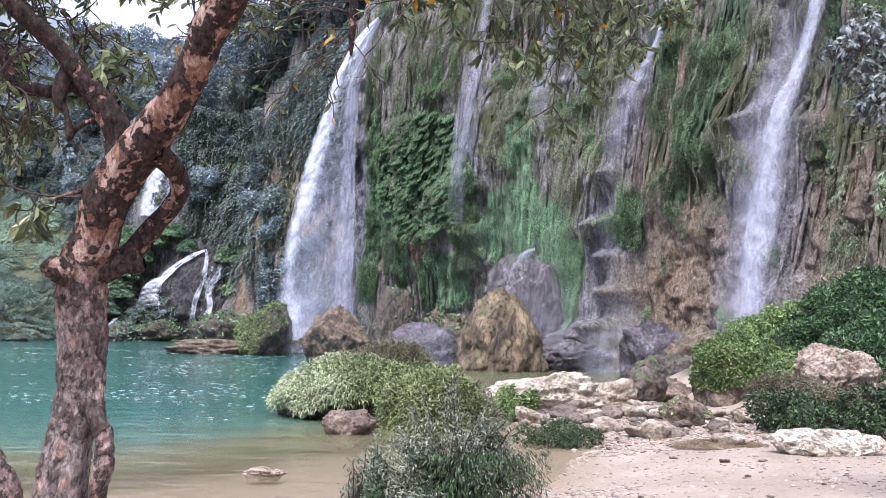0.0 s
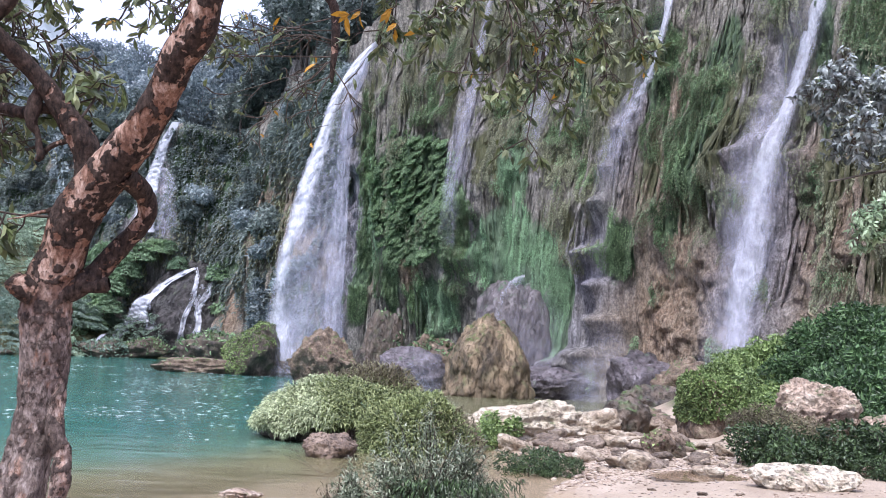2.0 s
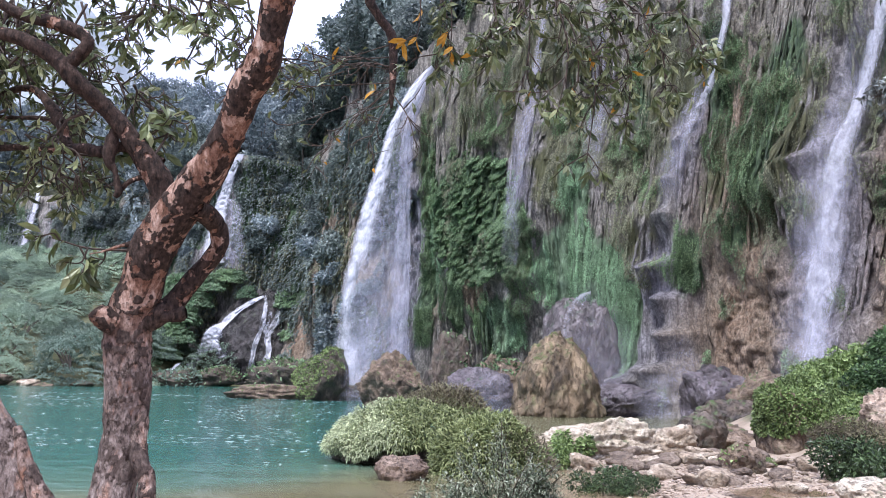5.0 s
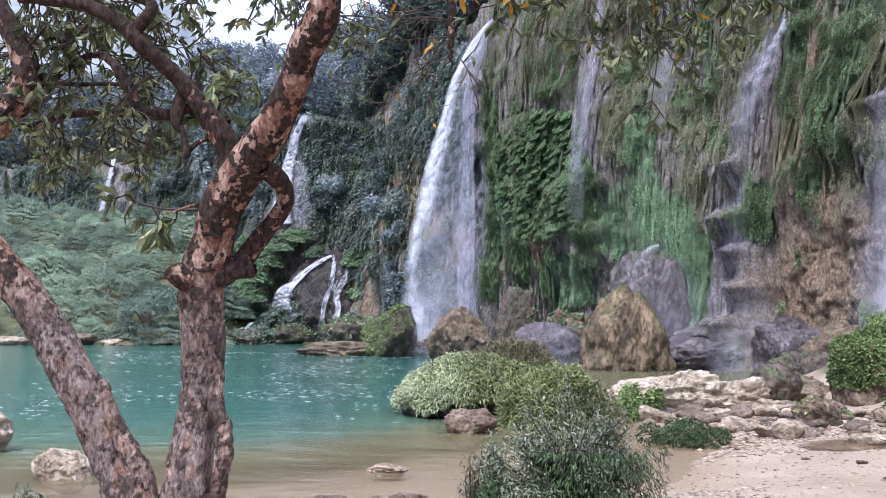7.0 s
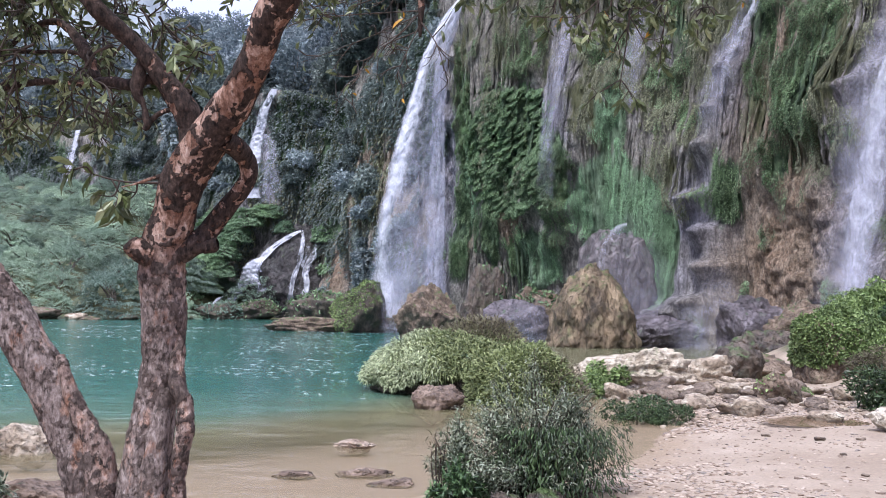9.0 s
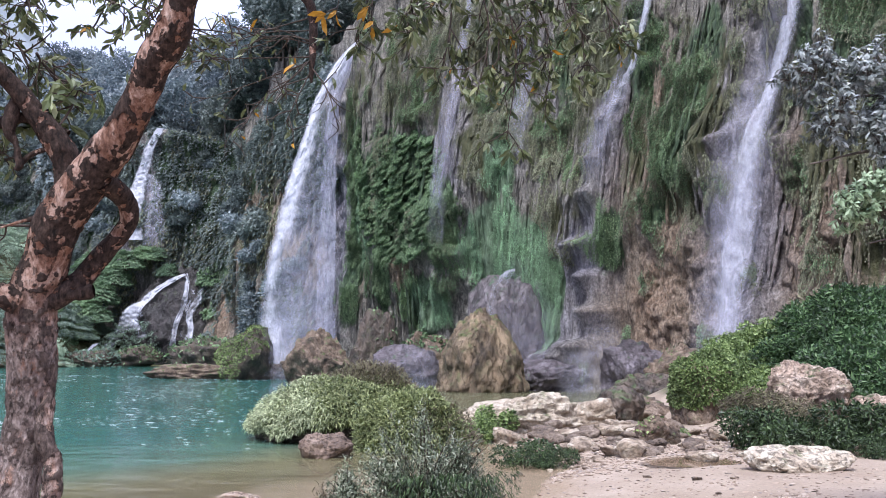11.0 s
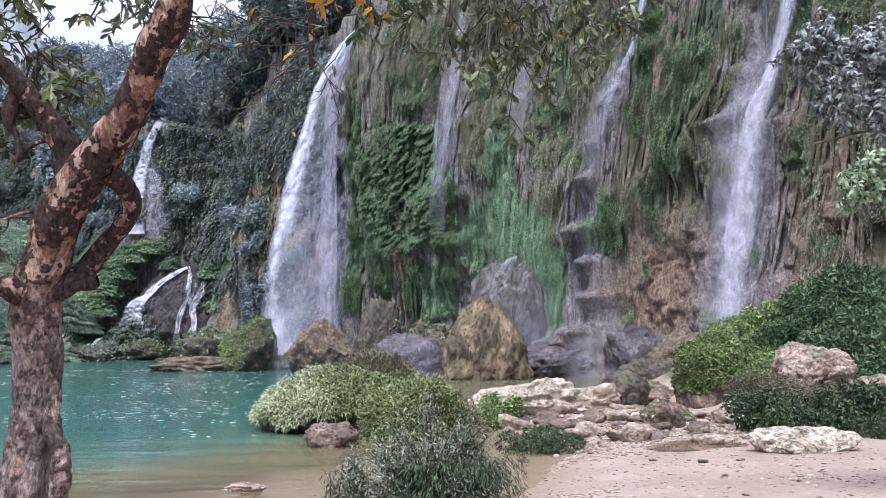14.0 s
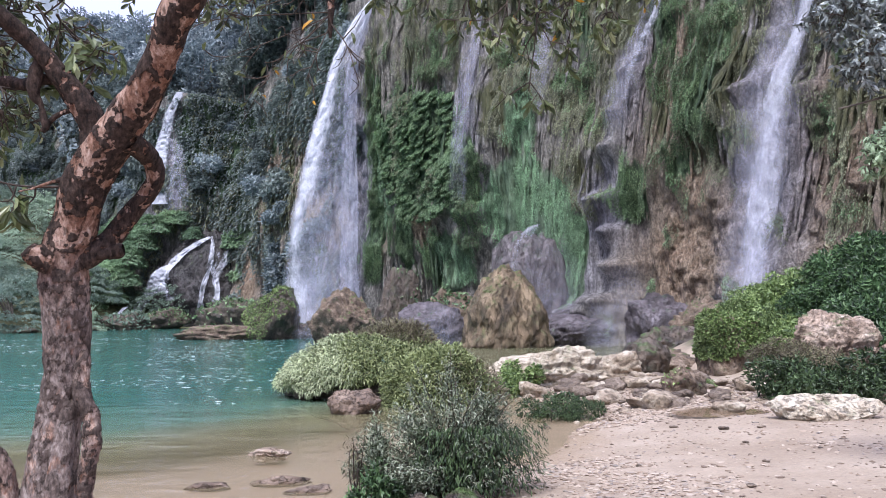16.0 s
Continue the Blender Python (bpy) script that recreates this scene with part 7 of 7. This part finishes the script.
# shoots that hang into view in the middle
rng = np.random.default_rng(71)
shoots = []
for x0, x1, z1 in [(1.0, 1.05, 4.0), (1.3, 1.25, 3.75), (1.5, 1.45, 3.6), (1.7, 1.68, 3.38), (1.9, 1.95, 3.65), (2.1, 2.25, 3.9), (1.2, 1.15, 4.15), (1.6, 1.85, 4.0), (2.2, 2.45, 4.05), (1.45, 1.6, 3.85), (1.85, 2.1, 4.15), (0.75, 0.72, 4.05)]:
    y0 = 5.5 + rng.uniform(-0.25, 0.25)
    shoots.append([(x0, y0, 5.0, 0.009), (x0 + rng.uniform(-0.1, 0.1), y0, 4.55, 0.007), ((x0 + x1) / 2 + 0.05, y0, (4.5 + z1) / 2, 0.005), (x1, y0, z1, 0.003)])
leafy(tree, shoots, 72, 0.098, M["leaf_tree"], 0.24, 9, 3, 150, (3, 7), 0.08, 0.3)
# a few shoots beside the fall, nearly bare
shoots = [[(0.44, 6.0, 4.0, 0.005), (0.30, 5.9, 3.8, 0.004), (0.12, 5.9, 3.66, 0.002)], [(0.43, 6.0, 3.95, 0.005), (0.55, 5.9, 3.75, 0.004), (0.62, 5.8, 3.5, 0.002)], [(0.44, 6, 4.1, 0.004), (0.25, 6, 4.12, 0.003), (0.05, 6.0, 4.05, 0.002)],
          [(0.43, 6.0, 3.9, 0.005), (0.34, 5.9, 3.65, 0.004), (0.28, 5.9, 3.5, 0.002)]]
rng = np.random.default_rng(83)
for q in range(7):
    z0 = rng.uniform(3.85, 4.35)
    x1, z1 = rng.uniform(-0.75, 0.1), z0 + rng.uniform(-0.55, 0.1)
    shoots.append([(0.44, 6.0, z0, 0.005), ((0.44 + x1) / 2, 6.0 + rng.uniform(-0.1, 0.3), (z0 + z1) / 2 + rng.uniform(-0.02, 0.1), 0.0035), (x1, 6.0 + rng.uniform(-0.1, 0.5), z1, 0.0015)])
leafy(tree, shoots, 73, 0.09, M["leaf_tree"], 0.2, 6, 2, 60, (0, 2), 0.15)
shoots = [[(0.55, 5.4, 4.7, 0.006), (0.6, 5.4, 4.3, 0.004), (0.58, 5.35, 4.05, 0.003)], [(0.75, 5.4, 4.8, 0.006), (0.8, 5.45, 4.3, 0.004), (0.8, 5.5, 4.02, 0.003)]]
leafy(tree, shoots, 74, 0.10, M["leaf_orange"], 0.12, 2, 1, 30, (1, 4))
# leafy shoots of the limbs over the lake
shoots = []
rng = np.random.default_rng(75)
for x0, z0, x1, z1 in [(-1.1, 3.25, -1.25, 2.85), (-1.3, 3.18, -1.5, 2.7), (-1.05, 2.93, -1.15, 2.62), (-1.3, 2.9, -1.4, 2.6), (-0.9, 3.3, -0.75, 3.1), (-0.95, 3.35, -1.05, 3.05), (-1.1, 3.6, -0.95, 3.3), (-1.2, 3.4, -1.35, 3.2),
                       (-1.6, 3.5, -1.6, 3.1), (-0.8, 2.93, -0.9, 2.62), (-1.5, 3.0, -1.75, 2.75), (-1.0, 3.5, -0.7, 3.28), (-0.9, 3.4, -0.55, 3.2), (-1.15, 2.95, -1.25, 2.72), (-1.45, 2.9, -1.6, 2.6),
                       (-1.2, 3.3, -1.1, 2.95), (-0.95, 3.1, -1.0, 2.75), (-1.5, 3.3, -1.7, 3.0), (-1.35, 3.5, -1.2, 3.25), (-0.75, 3.2, -0.62, 3.0), (-1.7, 3.2, -1.8, 2.85), (-1.3, 3.0, -1.05, 2.68)]:
    y0 = 4.0 + rng.uniform(-0.15, 0.5)
    z0, z1 = z0 + 0.12, max(z1 + 0.14, 2.84)
    if z1 > 3.3:
        continue
    shoots.append([(x0, y0, z0, 0.007), ((x0 + x1) / 2 - 0.05, y0 + 0.05, (z0 + z1) / 2 + 0.06, 0.005), (x1, y0 + 0.1, z1, 0.003)])
for x0, z0, x1, z1 in [(-1.4, 3.55, -1.35, 3.2), (-1.2, 3.58, -1.15, 3.22), (-1.55, 3.4, -1.5, 3.08)]:
    y0 = 4.0 + rng.uniform(-0.1, 0.4)
    shoots.append([(x0, y0, z0, 0.007), ((x0 + x1) / 2 - 0.04, y0 + 0.05, (z0 + z1) / 2 + 0.05, 0.005), (x1, y0 + 0.1, z1, 0.003)])
for x0, z1 in [(-1.12, 3.54), (-0.92, 3.54), (-0.66, 3.58), (-0.42, 3.6)]:
    y0 = 4.0 + rng.uniform(-0.1, 0.3)
    shoots.append([(x0 + rng.uniform(-0.1, 0.1), y0, 4.05, 0.007), (x0, y0, 3.8, 0.005), (x0 + rng.uniform(-0.08, 0.08), y0, z1 + 0.08, 0.003)])
for q in range(9):
    x0, z1 = rng.uniform(-1.9, -0.72), rng.uniform(3.3, 3.55)
    y0 = 4.0 + rng.uniform(-0.2, 0.7)
    shoots.append([(x0 + rng.uniform(-0.15, 0.15), y0, z1 + rng.uniform(0.25, 0.4), 0.007), (x0, y0, z1 + 0.14, 0.005), (x0 + rng.uniform(-0.12, 0.12), y0 + 0.05, z1, 0.003)])
for q in range(5):
    x0, z1 = rng.uniform(-0.75, -0.15), rng.uniform(3.42, 3.56)
    y0 = 4.0 + rng.uniform(-0.1, 0.5)
    shoots.append([(x0 + rng.uniform(-0.15, 0.15), y0, z1 + 0.3, 0.006), (x0, y0, z1 + 0.14, 0.004), (x0 + rng.uniform(-0.1, 0.1), y0, z1, 0.003)])
leafy(tree, shoots, 76, 0.062, M["leaf_tree"], 0.2, 8, 4, 90, (2, 5), 0.03, 0.32)
# short sprays at the fork and on the trunk
shoots = [[(-0.55, 3.9, 2.85, 0.006), (-0.50, 3.95, 2.98, 0.005), (-0.48, 3.98, 3.08, 0.003)], [(-0.56, 3.9, 2.86, 0.006), (-0.62, 4.0, 2.95, 0.005), (-0.60, 4.0, 3.02, 0.003)], [(-0.58, 3.92, 2.5, 0.006), (-0.75, 3.9, 2.5, 0.004), (-0.88, 3.85, 2.53, 0.003)]]
leafy(tree, shoots, 77, 0.10, M["leaf_tree"], 0.13, 4, 2, 40, (3, 6))
shoots = [[(-0.5, 3.6, 3.75, 0.006), (-0.45, 3.6, 3.55, 0.005), (-0.42, 3.6, 3.38, 0.003)], [(-0.2, 3.5, 3.75, 0.006), (-0.25, 3.5, 3.55, 0.005), (-0.3, 3.5, 3.3, 0.003)]]
leafy(tree, shoots, 78, 0.075, M["leaf_tree"], 0.14, 4, 2, 30, (3, 6))

# tree that reaches in from beside the beach
side_tree = empty("tree", (8.4, 8.6, 0.5), "tree with glossy grey-green leaves reaching over the beach", "tree")
me = tubes("trunk", [[(8.4, 8.6, 0.2, 0.16), (8.3, 8.5, 2.0, 0.13), (8.0, 8.3, 3.4, 0.10), (7.5, 8.1, 4.6, 0.07)]], M["stem"], 40, 16, 0.2, 5)
part("trunk", me, side_tree)
for q, rows in enumerate([[(8.05, 8.3, 3.2, 0.06), (7.0, 7.9, 3.9, 0.04), (6.0, 7.6, 4.05, 0.02), (5.1, 7.5, 3.85, 0.006)], [(7.8, 8.2, 3.9, 0.06), (6.8, 7.8, 4.5, 0.035), (5.9, 7.6, 4.6, 0.015), (5.2, 7.5, 4.4, 0.006)], [(8.2, 8.4, 2.4, 0.05), (7.2, 7.8, 2.9, 0.03), (6.2, 7.5, 3.2, 0.015), (5.6, 7.4, 3.1, 0.006)]]):
    part("limb", tubes("limb", [rows], M["stem"], 30, 8, 0.15, q), side_tree)
shoots = []
rng = np.random.default_rng(79)
for q in range(16):
    x0, z0 = rng.uniform(5.5, 6.8), rng.uniform(4.0, 4.95)
    x1 = x0 - rng.uniform(0.25, 0.6)
    shoots.append([(x0, 7.6, z0, 0.007), ((x0 + x1) / 2, 7.5, z0 + 0.08, 0.005), (x1, 7.45 + rng.uniform(-0.2, 0.2), z0 - rng.uniform(0.0, 0.3), 0.003)])
leafy(side_tree, shoots, 80, 0.082, M["leaf_glossy"], 0.26, 15, 5, 150, (4, 9), 0.0, 0.36)
shoots = []
for q in range(7):
    x0, z0 = rng.uniform(5.7, 6.6), rng.uniform(3.3, 3.8)
    x1 = x0 - rng.uniform(0.2, 0.4)
    shoots.append([(x0, 7.5, z0, 0.007), ((x0 + x1) / 2, 7.4, z0 + 0.05, 0.005), (x1, 7.35, z0 - rng.uniform(0.0, 0.2), 0.003)])
leafy(side_tree, shoots, 81, 0.08, M["leaf_fresh"], 0.22, 14, 5, 100, (4, 9), 0.0, 0.36)
